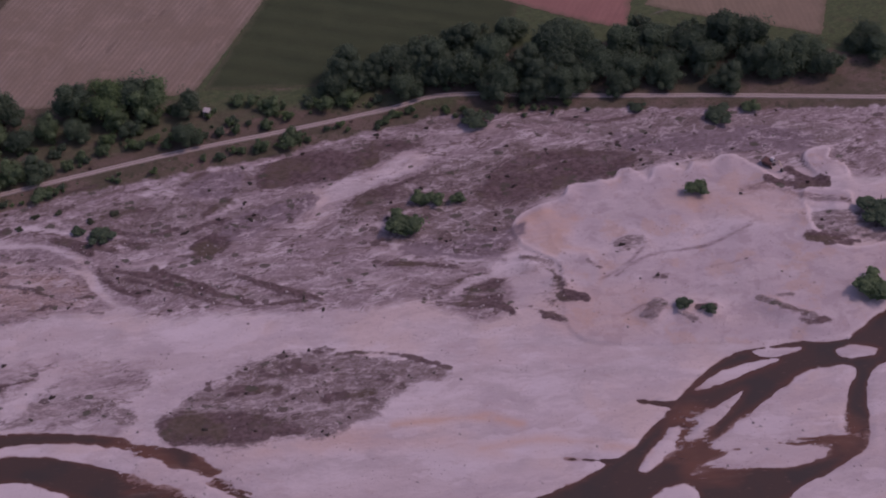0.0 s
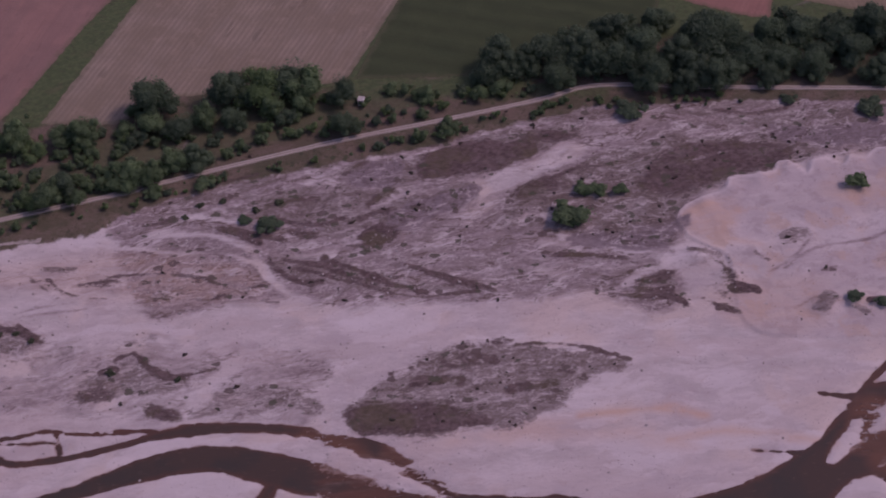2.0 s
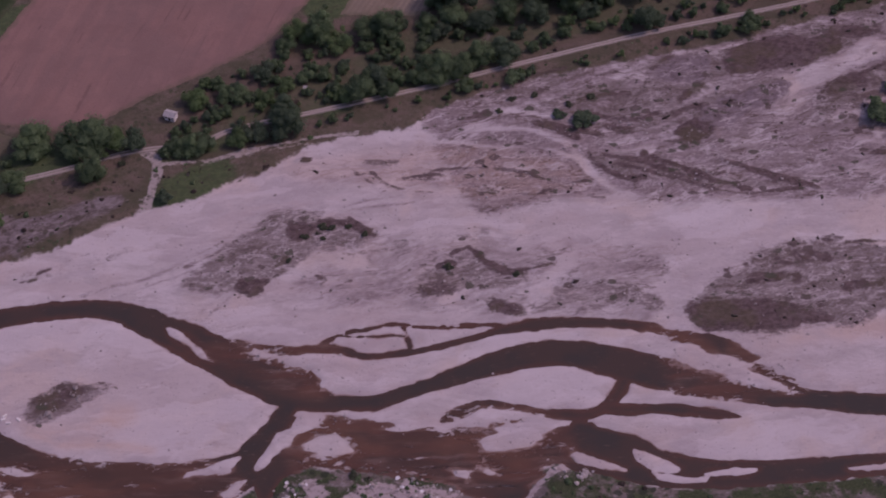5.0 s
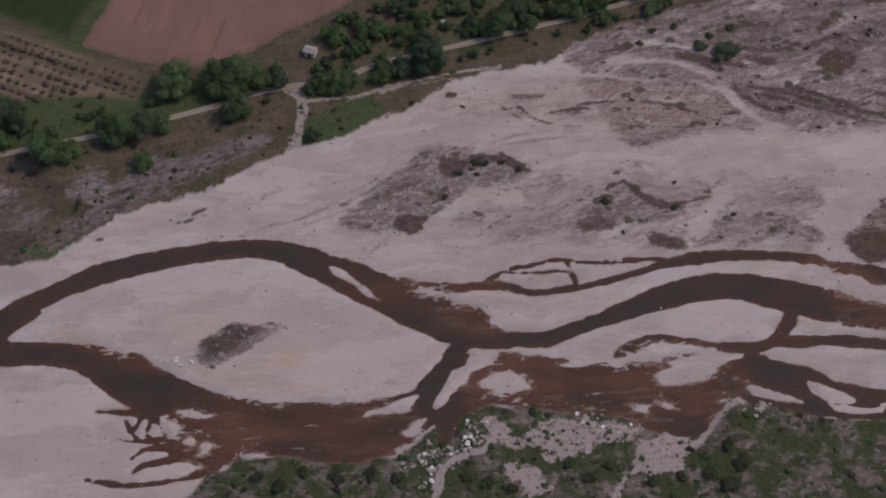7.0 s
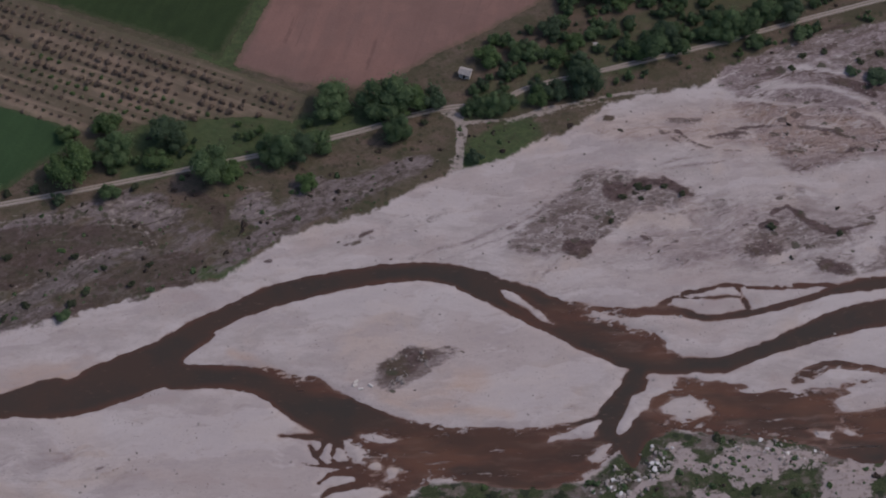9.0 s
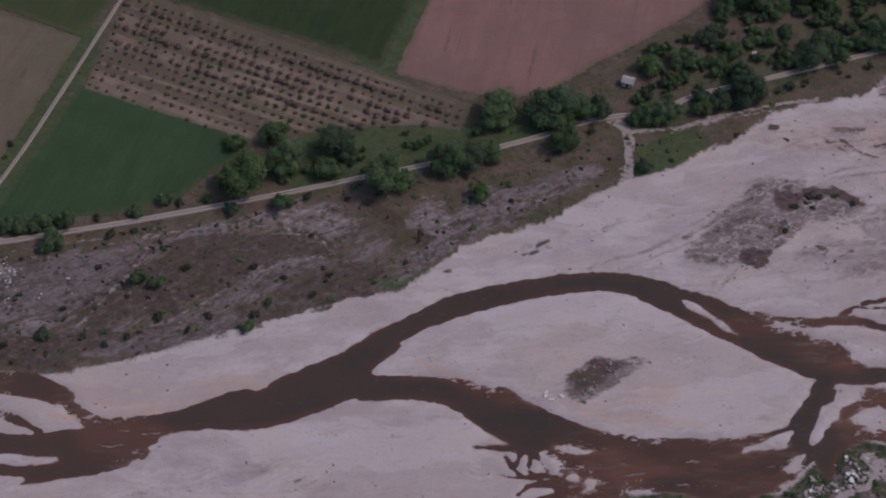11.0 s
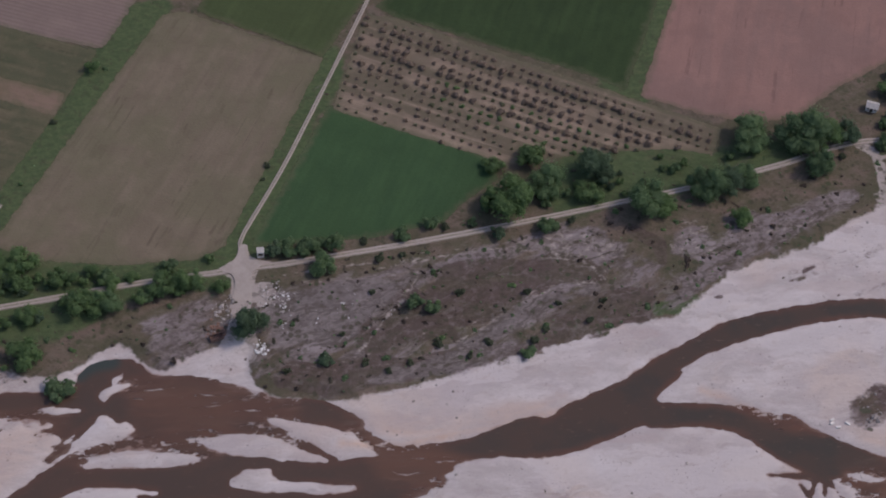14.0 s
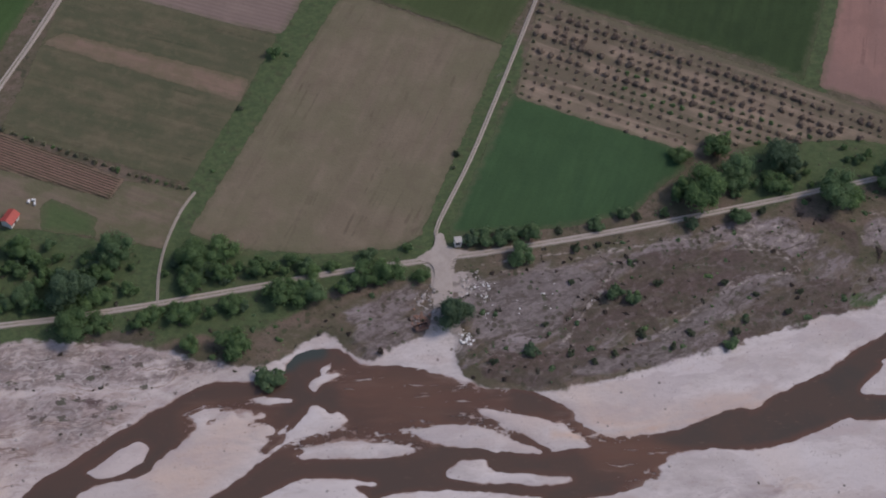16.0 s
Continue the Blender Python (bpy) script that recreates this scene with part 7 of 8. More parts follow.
GROUND, RIVER, TRACK = ground_material(), water_material(), road_material("dusty_track", 0.25)
FARM_TRACK = road_material("grassy_track", 0.9)
BARK = plain_material("bark", (0.10, 0.075, 0.055), size=0.3)
LEAF_DARK = leaf_material("leaf_dark", (0.131, 0.212, 0.109), (0.186, 0.286, 0.143))
LEAF_DEEP = leaf_material("leaf_deep", (0.098, 0.158, 0.098), (0.146, 0.222, 0.132))
LEAF_FRESH = leaf_material("leaf_fresh", (0.132, 0.222, 0.098), (0.188, 0.295, 0.126))
LEAF_GREY = leaf_material("leaf_grey", (0.121, 0.115, 0.092), (0.172, 0.167, 0.129))
LEAF_BROWN = leaf_material("leaf_brown", (0.270, 0.215, 0.170), (0.350, 0.285, 0.230))
LEAF_OLIVE = leaf_material("leaf_olive", (0.195, 0.205, 0.130), (0.265, 0.275, 0.175))
LEAF_DUSK = leaf_material("leaf_dusk", (0.089, 0.115, 0.072), (0.138, 0.170, 0.105))
TWIG = leaf_material("dry_twig", (0.11, 0.09, 0.076), (0.165, 0.135, 0.115))


# ---- mesh helpers ----
def part(name, bm, material, parent=None, label=""):
    me = bpy.data.meshes.new(name)
    bm.to_mesh(me)
    bm.free()
    me.materials.append(material)
    ob = new(name, me)
    if parent:
        ob.parent = parent
    return tagged(ob, label)


def sheet(name, verts, faces, material, floats=None):
    me = bpy.data.meshes.new(name)
    me.from_pydata(verts, [], faces)
    me.materials.append(material)
    for key, values in (floats or {}).items():
        me.attributes.new(key, "FLOAT", "POINT").data.foreach_set("value", np.asarray(values, np.float32))
    me.update()
    return new(name, me)


def quads(nx, ny):
    i = np.arange(nx * ny).reshape(ny, nx)
    return np.stack([i[:-1, :-1], i[:-1, 1:], i[1:, 1:], i[1:, :-1]], -1).reshape(-1, 4)


def fast_grid(name, verts, faces, material, floats):
    me = bpy.data.meshes.new(name)
    me.vertices.add(len(verts))
    me.vertices.foreach_set("co", np.asarray(verts, np.float32).ravel())
    me.loops.add(faces.size)
    me.loops.foreach_set("vertex_index", faces.ravel().astype(np.int32))
    me.polygons.add(len(faces))
    me.polygons.foreach_set("loop_start", np.arange(0, faces.size, 4, dtype=np.int32))
    me.polygons.foreach_set("use_smooth", np.ones(len(faces), bool))
    for key, values in floats.items():
        me.attributes.new(key, "FLOAT", "POINT").data.foreach_set("value", np.asarray(values, np.float32))
    me.update(calc_edges=True)
    me.materials.append(material)
    return new(name, me)


def box(bm, x0, y0, z0, x1, y1, z1):
    made = bmesh.ops.create_cube(bm, size=1.0)["verts"]
    for v in made:
        v.co = Vector((x0 + (v.co.x + 0.5) * (x1 - x0), y0 + (v.co.y + 0.5) * (y1 - y0), z0 + (v.co.z + 0.5) * (z1 - z0)))
    return made


# ---- ground and river ----
ground = fast_grid("ground", np.stack([X, Y, Z], 1), quads(NX, NY), GROUND,
                   dict(land=land, southland=southland, lip=lip, **cover))
tagged(ground, "pale gravel riverbed with scrubby islands and grassy terraces", "ground", kind="structure")

keep = quads(NX, NY)
wet = (water < 3.5) & (np.abs(X) < 460) & (Y < 480)
keep = keep[wet[keep].any(1)]
used, back = np.unique(keep.ravel(), return_inverse=True)
river = fast_grid("water", np.stack([X[used], Y[used], np.full(len(used), LEVEL)], 1), back.reshape(-1, 4), RIVER, dict(depth=-water[used], shoal=shoal[used], clear=clear[used]))
tagged(river, "shallow red-brown silty braided river", "river", kind="structure")

# ---- fields ----
FIELDS = {
    "tan": ("stubble_field", field_material("stubble", (0.158, 0.128, 0.094), (0.184, 0.150, 0.110), 70.5, 3.0, 0.05, 22, (0.136, 0.126, 0.080), 0.45), "tan dry stubble field with faint tractor lines"),
    "green": ("meadow", field_material("young_wheat", (0.036, 0.076, 0.034), (0.046, 0.094, 0.040), 71, 2.5, 0.15), "bright green field of young crop"),
    "orchard": ("orchard_ground", field_material("orchard_soil", (0.215, 0.165, 0.128), (0.290, 0.226, 0.172), 160.5, 3.25, 0.35, 12, (0.122, 0.104, 0.074), 0.2, 0.95), "pale tilled orchard ground between tree rows"),
    "dark_green": ("wheat_field", field_material("dark_wheat", (0.030, 0.052, 0.022), (0.038, 0.065, 0.026), 75, 4.0, 0.2), "dark green field of standing crop"),
    "pink": ("bare_field", field_material("red_soil", (0.25, 0.148, 0.128), (0.275, 0.162, 0.140), 79, 2.0, 0.05, 34, (0.205, 0.132, 0.118), 0.45), "bare reddish-pink harrowed field"),
    "furrowed": ("furrowed_field", field_material("furrows", (0.25, 0.205, 0.160), (0.285, 0.230, 0.178), 73, 1.9, 0.62, 16, (0.190, 0.150, 0.108), 0.5), "pale brown furrowed field with straight rows"),
    "striped_green": ("striped_field", field_material("striped_crop", (0.045, 0.065, 0.032), (0.055, 0.075, 0.036), 168.6, 9.0, 0.5), "dark green field with lighter mown stripes"),
    "far_pink": ("bare_field", field_material("far_soil", (0.27, 0.14, 0.12), (0.29, 0.155, 0.13), 73, 2.0, 0.2), "bare red-brown field behind the trees"),
    "far_tan": ("stubble_field", field_material("far_stubble", (0.21, 0.17, 0.12), (0.24, 0.19, 0.135), 106, 2.0, 0.3), "tan stubble field behind the wood"),
    "plough": ("ploughed_field", field_material("ploughed", (0.20, 0.15, 0.135), (0.225, 0.17, 0.15), 166, 1.6, 0.5), "grey-brown ploughed field with dense rows"),
    "top_green": ("grass_field", field_material("grass_crop", (0.055, 0.075, 0.032), (0.065, 0.09, 0.038), 71, 3.0, 0.2), "olive green grass field"),
    "strips": ("fallow_field", field_material("fallow", (0.096, 0.096, 0.058), (0.138, 0.118, 0.078), 166, 3.5, 0.3, 9, (0.070, 0.078, 0.046), 0.5), "mottled green-brown fallow field"),
    "vines": ("vegetable_plot", field_material("vegetable_rows", (0.24, 0.15, 0.12), (0.26, 0.165, 0.13), 159.4, 2.2, 0.8), "reddish plot with rows of small plants"),
    "plot": ("garden_plot", field_material("garden_soil", (0.185, 0.142, 0.110), (0.150, 0.130, 0.088), 160, 3.0, 0.2, 8, (0.092, 0.102, 0.054)), "brown garden plot with grassy patches"),
    "red_strip": ("soil_strip", field_material("red_strip", (0.225, 0.155, 0.122), (0.195, 0.140, 0.105), 166, 3.0, 0.25, 9, (0.130, 0.112, 0.070)), "reddish bare strip across the fallow field"),
    "plot_green": ("grass_plot", field_material("lawn", (0.064, 0.098, 0.042), (0.080, 0.112, 0.050), 160, 2.0, 0.15, 10), "small bright green grass plot"),
    "corner_green": ("grass_field", field_material("corner_grass", (0.045, 0.085, 0.03), (0.055, 0.10, 0.035), 70, 3.0, 0.2), "green grass field beyond the track"),
}


def field(key, name, material, label, lift):
    """A bed of soil whose uneven edge follows the plot's outline."""
    c = np.array(FIELD[key], float)
    (x0, y0), (x1, y1) = c.min(0) - 3, c.max(0) + 3
    xs, ys = np.arange(x0, x1, 1.5), np.arange(y0, y1, 1.5)
    gx, gy = (a.ravel() for a in np.meshgrid(xs, ys))
    deep = -signed(gx, gy, c)
    faces = quads(len(xs), len(ys))
    faces = faces[(deep[faces] > -2.5).any(1)]
    used, back = np.unique(faces.ravel(), return_inverse=True)
    z = LAND + lift + rough(gx[used], gy[used], 9, 63, 2) * 0.02
    ob = fast_grid(name, np.stack([gx[used], gy[used], z], 1), back.reshape(-1, 4), material, dict(edge=deep[used]))
    return tagged(ob, label, "field", kind="structure")


def slab_on(ring, name, material, label, lift):
    """A thin trampled slab on the terrace, with an uneven rim."""
    bm = bmesh.new()
    ring = np.array(ring, float)
    top = [bm.verts.new((x, y, LAND + lift)) for x, y in ring]
    low = [bm.verts.new((x, y, LAND - 0.2)) for x, y in ring]
    f = bm.faces.new(top)
    for k in range(len(top)):
        m = (k + 1) % len(top)
        bm.faces.new((top[m], top[k], low[k], low[m]))
    bmesh.ops.recalc_face_normals(bm, faces=bm.faces)
    bmesh.ops.triangulate(bm, faces=[f])
    return tagged(part(name, bm, material), label, "road", kind="structure")


for n, (key, (name, material, label)) in enumerate(FIELDS.items()):
    field(key, name, material, label, 0.05 + 0.007 * n)


# ---- roads ----
def road(name, half, line, label, lift):
    c = smooth(line, 1.6)
    d = np.gradient(c, axis=0)
    d /= np.hypot(d[:, 0], d[:, 1])[:, None] + 1e-9
    side = np.stack([-d[:, 1], d[:, 0]], 1)
    verts, across = [], []
    for k, (p, n) in enumerate(zip(c, side)):
        w = half * (1 + 0.25 * float(rough(np.array(k * 1.6), np.array(half * 40.0), 9, 71)))
        mid = height(*p)
        for u in (-1.0, -0.75, -0.5, -0.25, 0.0, 0.25, 0.5, 0.75, 1.0):
            x, y = p + n * w * u
            z = max(height(x, y), mid - 0.3) + (lift if abs(u) < 1 else -0.05)
            verts.append((x, y, z - (0.04 if abs(u) == 0.5 else 0)))
            across.append(abs(u))
    ob = sheet(name, verts, quads(9, len(c)).tolist(), TRACK if half > 1.1 else FARM_TRACK, {"across": across})
    return tagged(ob, label, "road", kind="structure")


ROAD_LABELS = {
    "main_w": "pale dusty track along the river bank", "field_road": "pale two-rut farm track between fields",
     "path": "narrow dirt path beside the plots",
    "far_road": "pale farm track",
}
for n, (key, (half, line)) in enumerate(ROAD.items()):
    road("road" if half > 1.1 else "path", half, line, ROAD_LABELS[key], 0.26 + 0.012 * n)


PAD = plain_material("dusty_pad", (0.385, 0.338, 0.312), (0.33, 0.288, 0.262), 2.0)
pad = slab_on(smooth(ZONE["pad"], 1.0, True), "road", PAD, "pale trampled junction of dirt tracks", 0.42)
low_y = min(v.co.y for v in pad.data.vertices)
for v in pad.data.vertices:     # the pad slopes down to the ramp
    if v.co.z > LAND:
        v.co.z -= 0.36 * min(1.0, max(0.0, 1.0 - (v.co.y - low_y) / 9.0))


# ---- trees ----
def leaf_clump(verts, faces, c, out, size, rng):
    """A bent tuft of leaves: four small triangles round a raised middle."""
    n = Vector(out) + Vector((rng.uniform(-0.5, 0.5), rng.uniform(-0.5, 0.5), rng.uniform(-0.1, 0.8)))
    n.normalize()
    a = n.orthogonal().normalized()
    a = (Matrix.Rotation(rng.uniform(0, 6.28), 3, n) @ a)
    b = n.cross(a)
    k = len(verts)
    verts.append(c + n * size * 0.35)
    for u, v in ((1, 0.1), (0.05, 1), (-1, -0.1), (0, -1)):
        verts.append(c + a * size * u * rng.uniform(0.6, 1.1) + b * size * v * rng.uniform(0.6, 1.1) - n * size * rng.uniform(0, 0.3))
    for q in range(4):
        faces.append((k, k + 1 + q, k + 1 + (q + 1) % 4))


def crown_mesh(name, material, seed, lobes, clumps, size, tall):
    """A ragged crown about one metre across (to be scaled): uneven masses of foliage of many sizes, covered in leaf clumps."""
    rng = random.Random(seed)
    verts, faces = [], []
    long = rng.uniform(0.86, 1.16)
    masses = [(Vector((rng.uniform(-0.06, 0.06), rng.uniform(-0.06, 0.06), tall * 0.44)), 0.22)]
    for q in range(1, lobes):
        ang = q * 2.4 + rng.uniform(-0.7, 0.7)
        ra = 0.10 + 0.16 * rng.random() ** 1.2
        r = rng.uniform(0.12, 0.50 - ra * 0.75)
        masses.append((Vector((math.cos(ang) * r * long, math.sin(ang) * r / long, tall * rng.uniform(0.20, 0.80 - r * 0.7))), ra))
    share = sum(ra * ra for _, ra in masses)
    for c, ra in masses:
        core = len(verts)     # a dense inner mass of foliage behind the outer leaves
        for i in range(4):
            for j in range(7):
                u, v = (i + 0.5) / 4 * math.pi, j / 7 * 2 * math.pi
                rr = ra * rng.uniform(0.66, 0.90)
                verts.append(c + Vector((math.sin(u) * math.cos(v) * rr, math.sin(u) * math.sin(v) * rr, max(math.cos(u) * rr * tall, 0.04 - c.z))))
        for i in range(3):
            for j in range(7):
                faces.append((core + i * 7 + j, core + (i + 1) * 7 + j, core + (i + 1) * 7 + (j + 1) % 7, core + i * 7 + (j + 1) % 7))
        faces.append(tuple(core + j for j in range(7)))
        bulge = [(Vector((rng.gauss(0, 1), rng.gauss(0, 1), rng.gauss(0, 1))).normalized(), rng.uniform(-0.30, 0.40)) for _ in range(6)]
        for _ in range(int(clumps * ra * ra / share)):
            d = Vector((rng.gauss(0, 1), rng.gauss(0, 1), rng.gauss(0, 1))).normalized()
            reach = ra * (0.62 + 0.48 * rng.random() ** 0.8)
            for way, amount in bulge:
                reach *= 1 + amount * max(0.0, d.dot(way)) ** 3
            p = c + Vector((d.x * reach, d.y * reach, d.z * reach * tall))
            if p.z < 0.05:
                p.z = 0.05 + rng.random() * 0.12
            leaf_clump(verts, faces, p, d, size * rng.uniform(0.45, 1.5), rng)
    me = bpy.data.meshes.new(name)
    me.from_pydata([tuple(v) for v in verts], [], faces)
    me.materials.append(material)
    return me


def trunk_mesh(seed, tall):
    """A tapered, leaning trunk with limbs that reach into the lobes."""
    rng = random.Random(seed)
    bm = bmesh.new()

    def limb(a, b, ra, rb, bend):
        d = (b - a)
        side = d.orthogonal().normalized()
        other = d.cross(side).normalized()
        rings = []
        for k in range(4):
            u = k / 3
            mid = a + d * u + Vector((bend.x, bend.y, 0)) * math.sin(u * 3.14)
            r = ra + (rb - ra) * u
            rings.append([bm.verts.new(mid + side * r * math.cos(w * 1.0472) + other * r * math.sin(w * 1.0472)) for w in range(6)])
        for p, q in zip(rings[:-1], rings[1:]):
            for w in range(6):
                bm.faces.new((p[w], p[(w + 1) % 6], q[(w + 1) % 6], q[w]))

    fork = Vector((rng.uniform(-0.05, 0.05), rng.uniform(-0.05, 0.05), tall * 0.33))
    limb(Vector((0, 0, -0.03)), fork, 0.035, 0.022, Vector((rng.uniform(-0.02, 0.02), rng.uniform(-0.02, 0.02), 0)))
    for k in range(5):
        w = k * 1.257 + rng.uniform(-0.3, 0.3)
        limb(fork, Vector((math.cos(w) * 0.24, math.sin(w) * 0.24, tall * rng.uniform(0.5, 0.75))), 0.017, 0.005, Vector((0.02, 0.01, 0)))
    me = bpy.data.meshes.new("trunk")
    bm.to_mesh(me)
    bm.free()
    me.materials.append(BARK)
    return me


def tree_model(name, label, category, group, leaves, seed, lobes, clumps, size, tall):
    base = new(name)
    tagged(base, label, category, group)
    for key, me in (("trunk", trunk_mesh(seed, tall)), ("crown", crown_mesh("crown", leaves, seed + 100, lobes, clumps, size, tall))):
        ob = new(key, me)
        ob.parent = base
    return base


def plant(model, x, y, width, turn, stretch=1.0, sink=0.05):
    m = Matrix.Translation((x, y, height(x, y) - sink)) @ Matrix.Rotation(turn, 4, "Z") @ Matrix.Diagonal((width, width, width * stretch, 1))
    made = copy_thing(model, Matrix.Identity(4))
    made.matrix_basis = m
    return made


def discard(model):
    for o in (*model.children_recursive, model):
        bpy.data.objects.remove(o)


rng = random.Random(4)
TALL = ("full dark green broadleaf tree beside the track", "fresh green rounded broadleaf tree beside the track")
models = [tree_model("tree", TALL[0], "tree", "trees along the river track", LEAF_DARK if k < 3 else LEAF_DEEP, 10 + k, 13 + k % 3, 2700, 0.023, 0.95 + 0.12 * (k % 3)) for k in range(5)]
models += [tree_model("tree", TALL[1], "tree", "trees along the river track", LEAF_FRESH, 30 + k, 12, 2300, 0.025, 0.92) for k in range(3)]
middling = [tree_model("tree", TALL[k // 3], "tree", "trees along the river track", (LEAF_DARK, LEAF_DEEP, LEAF_DARK, LEAF_FRESH, LEAF_FRESH)[k], 40 + k, 9, 1100, 0.037, 0.9) for k in range(5)]
scrubby = [tree_model("bush", "small dark olive bush on dry ground", "bush", "bushes on the terrace", LEAF_DUSK, 60 + k, 7, 320, 0.075, 0.7) for k in range(3)]
bushes = [tree_model("bush", "low dark green bush rooted in dry ground", "bush", "bushes on the terrace", (LEAF_DARK, LEAF_DEEP, LEAF_FRESH, LEAF_DARK)[k], 50 + k, 7, 440, 0.066, 0.8) for k in range(4)]
for k, (x, y, w) in enumerate(TREES):
    low = 0.62 if sample(land, x, y) > -1 else 1.0     # those on the open gravel stay low
    if w > 6 and low == 1.0:
        model = models[3 + rng.randrange(2) if x > 140 else rng.randrange(8 if rng.random() < 0.5 else 5)] if w > 9 else middling[rng.randrange(5 if rng.random() < 0.6 else 3)]
    else:
        model = bushes[rng.choice((0, 1, 3))]
    if x < -225 and rng.random() < 0.8:
        model = (models[5 + rng.randrange(3)] if w > 9 else middling[3 + rng.randrange(2)]) if w > 6 and low == 1.0 else bushes[2 + rng.randrange(2)]
    if w < 4.6 and (y < 385 or low < 1):
        model, w = scrubby[rng.randrange(3)], w * 0.72
    wild = x < -225 and low == 1.0
    if wild:
        x, y, w = x + rng.gauss(0, 1.4), y + rng.gauss(0, 1.4), w * rng.uniform(0.6, 1.25)
    if y < 262 and x > -60:     # low shrubs on the overgrown southern bank
        model, w = scrubby[rng.randrange(3)], w * 0.6
    if x > 150 and y > 470 and w > 9:     # the wood behind the track stands close
        plant(middling[1], x + rng.uniform(-6, 6), y + rng.uniform(-3, 7), w * 0.85, rng.uniform(0, 6.28), 1.05)
    plant(model, x, y, w * (1.05 if x < -225 else 1.18), rng.uniform(0, 6.28), rng.uniform(0.66, 0.95) * low)


def join(name, pieces):
    """One mesh out of many placed copies of small ones."""
    verts, faces, mats, slots, base = [], [], [], [], 0
    for me, m in pieces:
        n = len(me.vertices)
        co = np.empty(n * 3, np.float32)
        me.vertices.foreach_get("co", co)
        m4 = np.array(m)
        verts.append(co.reshape(-1, 3) @ m4[:3, :3].T + m4[:3, 3])
        if me.materials[0] not in mats:
            mats.append(me.materials[0])
        slot = mats.index(me.materials[0])
        for p in me.polygons:
            faces.append(tuple(v + base for v in p.vertices))
            slots.append(slot)
        base += n
    out = bpy.data.meshes.new(name)
    out.from_pydata(np.concatenate(verts).tolist(), [], faces)
    for m in mats:
        out.materials.append(m)
    out.polygons.foreach_set("material_index", slots)
    out.update()
    return out


def placed(x, y, w, h, sink, turn):
    return Matrix.Translation((x, y, height(x, y) - sink)) @ Matrix.Rotation(turn, 4, "Z") @ Matrix.Diagonal((w, w, w * h, 1))


def within(key):
    """An endless run of seeded random places inside a zone of the plan."""
    c = np.array(ZONE[key])
    (x0, y0), (x1, y1) = c.min(0), c.max(0)
    while True:
        x, y = rng.uniform(x0, x1), rng.uniform(y0, y1)
        if inside(np.array([x]), np.array([y]), c)[0]:
            yield x, y


# bushes that fill the tree belts
def clear_of_roads(x, y, gap):
    return min(float(near_line(np.array([x]), np.array([y]), np.array(line))[0]) - half for half, line in ROAD.values()) > gap


hedge = []
for key, count, lo, hi in (("belt_east", 190, 1.6, 5.6), ("verge", 75, 1.5, 3.8), ("belt_west", 120, 2.6, 6.0), ("belt_mid", 26, 2.0, 4.0), ("belt_house", 40, 2.2, 5.0)):
    spots, tries = within(key), 0
    while count and tries < 2000:
        tries += 1
        x, y = next(spots)
        w = rng.uniform(lo, hi)
        if sample(flat, x, y) > 0.5 or not clear_of_roads(x, y, w * 0.42):
            continue
        model, turn, tall = bushes[2 if key == "belt_west" and rng.random() < 0.6 else rng.randrange(4)], rng.uniform(0, 6.28), rng.uniform(0.85, 1.15)
        if key in ("verge", "belt_east"):
            hedge += [(o.data, placed(x, y, w, tall, 0.05, turn)) for o in model.children]
        else:
            plant(model, x, y, w, turn, tall)
        count -= 1
tagged(new("verge_bushes", join("verge_bushes", hedge)), "low bushes dotted along both sides of the track", "bushes", kind="stuff")

# orchard rows
ring = np.array(FIELD["orchard"])
first, last, along = Vector(ring[0]), Vector(ring[-1]), (Vector(ring[2]) - Vector(ring[1])).normalized()
small = [tree_model("orchard_tree", "small rounded orchard tree in tilled soil", "tree", "orchard trees in rows", (LEAF_OLIVE, LEAF_BROWN, LEAF_FRESH, LEAF_BROWN)[k], 70 + k, 4, 150, 0.15, 0.8) for k in range(4)]
ROWS, far_trees = 13, []
for r in range(ROWS - 1, -1, -1):
    start = first.lerp(last, (r + 0.4) / ROWS)
    planted = 0
    for k in range(64):
        p = start + along * (1.2 + k * 3.15) + Vector((rng.uniform(-0.2, 0.2), rng.uniform(-0.15, 0.15)))
        if not inside(np.array([p.x]), np.array([p.y]), ring)[0] or rng.random() < 0.1:
            continue
        big = r in (1, 3, 4, 6) and rng.random() < 0.9     # rows of older, browner trees
        green = r in (5, 7, 8) and k > 8
        model = small[rng.choice((1, 3)) if big else (rng.choice((0, 2)) if green else rng.choice((0, 1, 1)))]
        w = rng.uniform(2.1, 2.9) if big else (rng.uniform(1.7, 2.3) if green else rng.uniform(1.1, 1.8))
        turn = rng.uniform(0, 6.28)
        if r >= 6:
            plant(model, p.x, p.y, w, turn, 0.7, -0.05)
        else:
            far_trees += [(o.data, placed(p.x, p.y, w, 0.7, -0.05, turn)) for o in model.children]
tagged(new("orchard_trees", join("orchard_trees", far_trees)), "rows of small orchard trees further up the plot", "trees", kind="stuff")

# the line of young trees beside the vegetable rows
a, b, c = (Vector(SPOT[k]) for k in ("line_a", "line_c", "line_b"))
for p0, p1, n in ((a, b, 17), (b, c, 8)):
    for k in range(n):
        p = p0.lerp(p1, (k + rng.uniform(0.2, 0.8)) / n)
        plant(small[rng.choice((0, 0, 2))], p.x, p.y, rng.uniform(1.3, 2.2), rng.uniform(0, 6.28), 1.0, -0.1)

for m in models + middling + bushes + small + scrubby:
    discard(m)

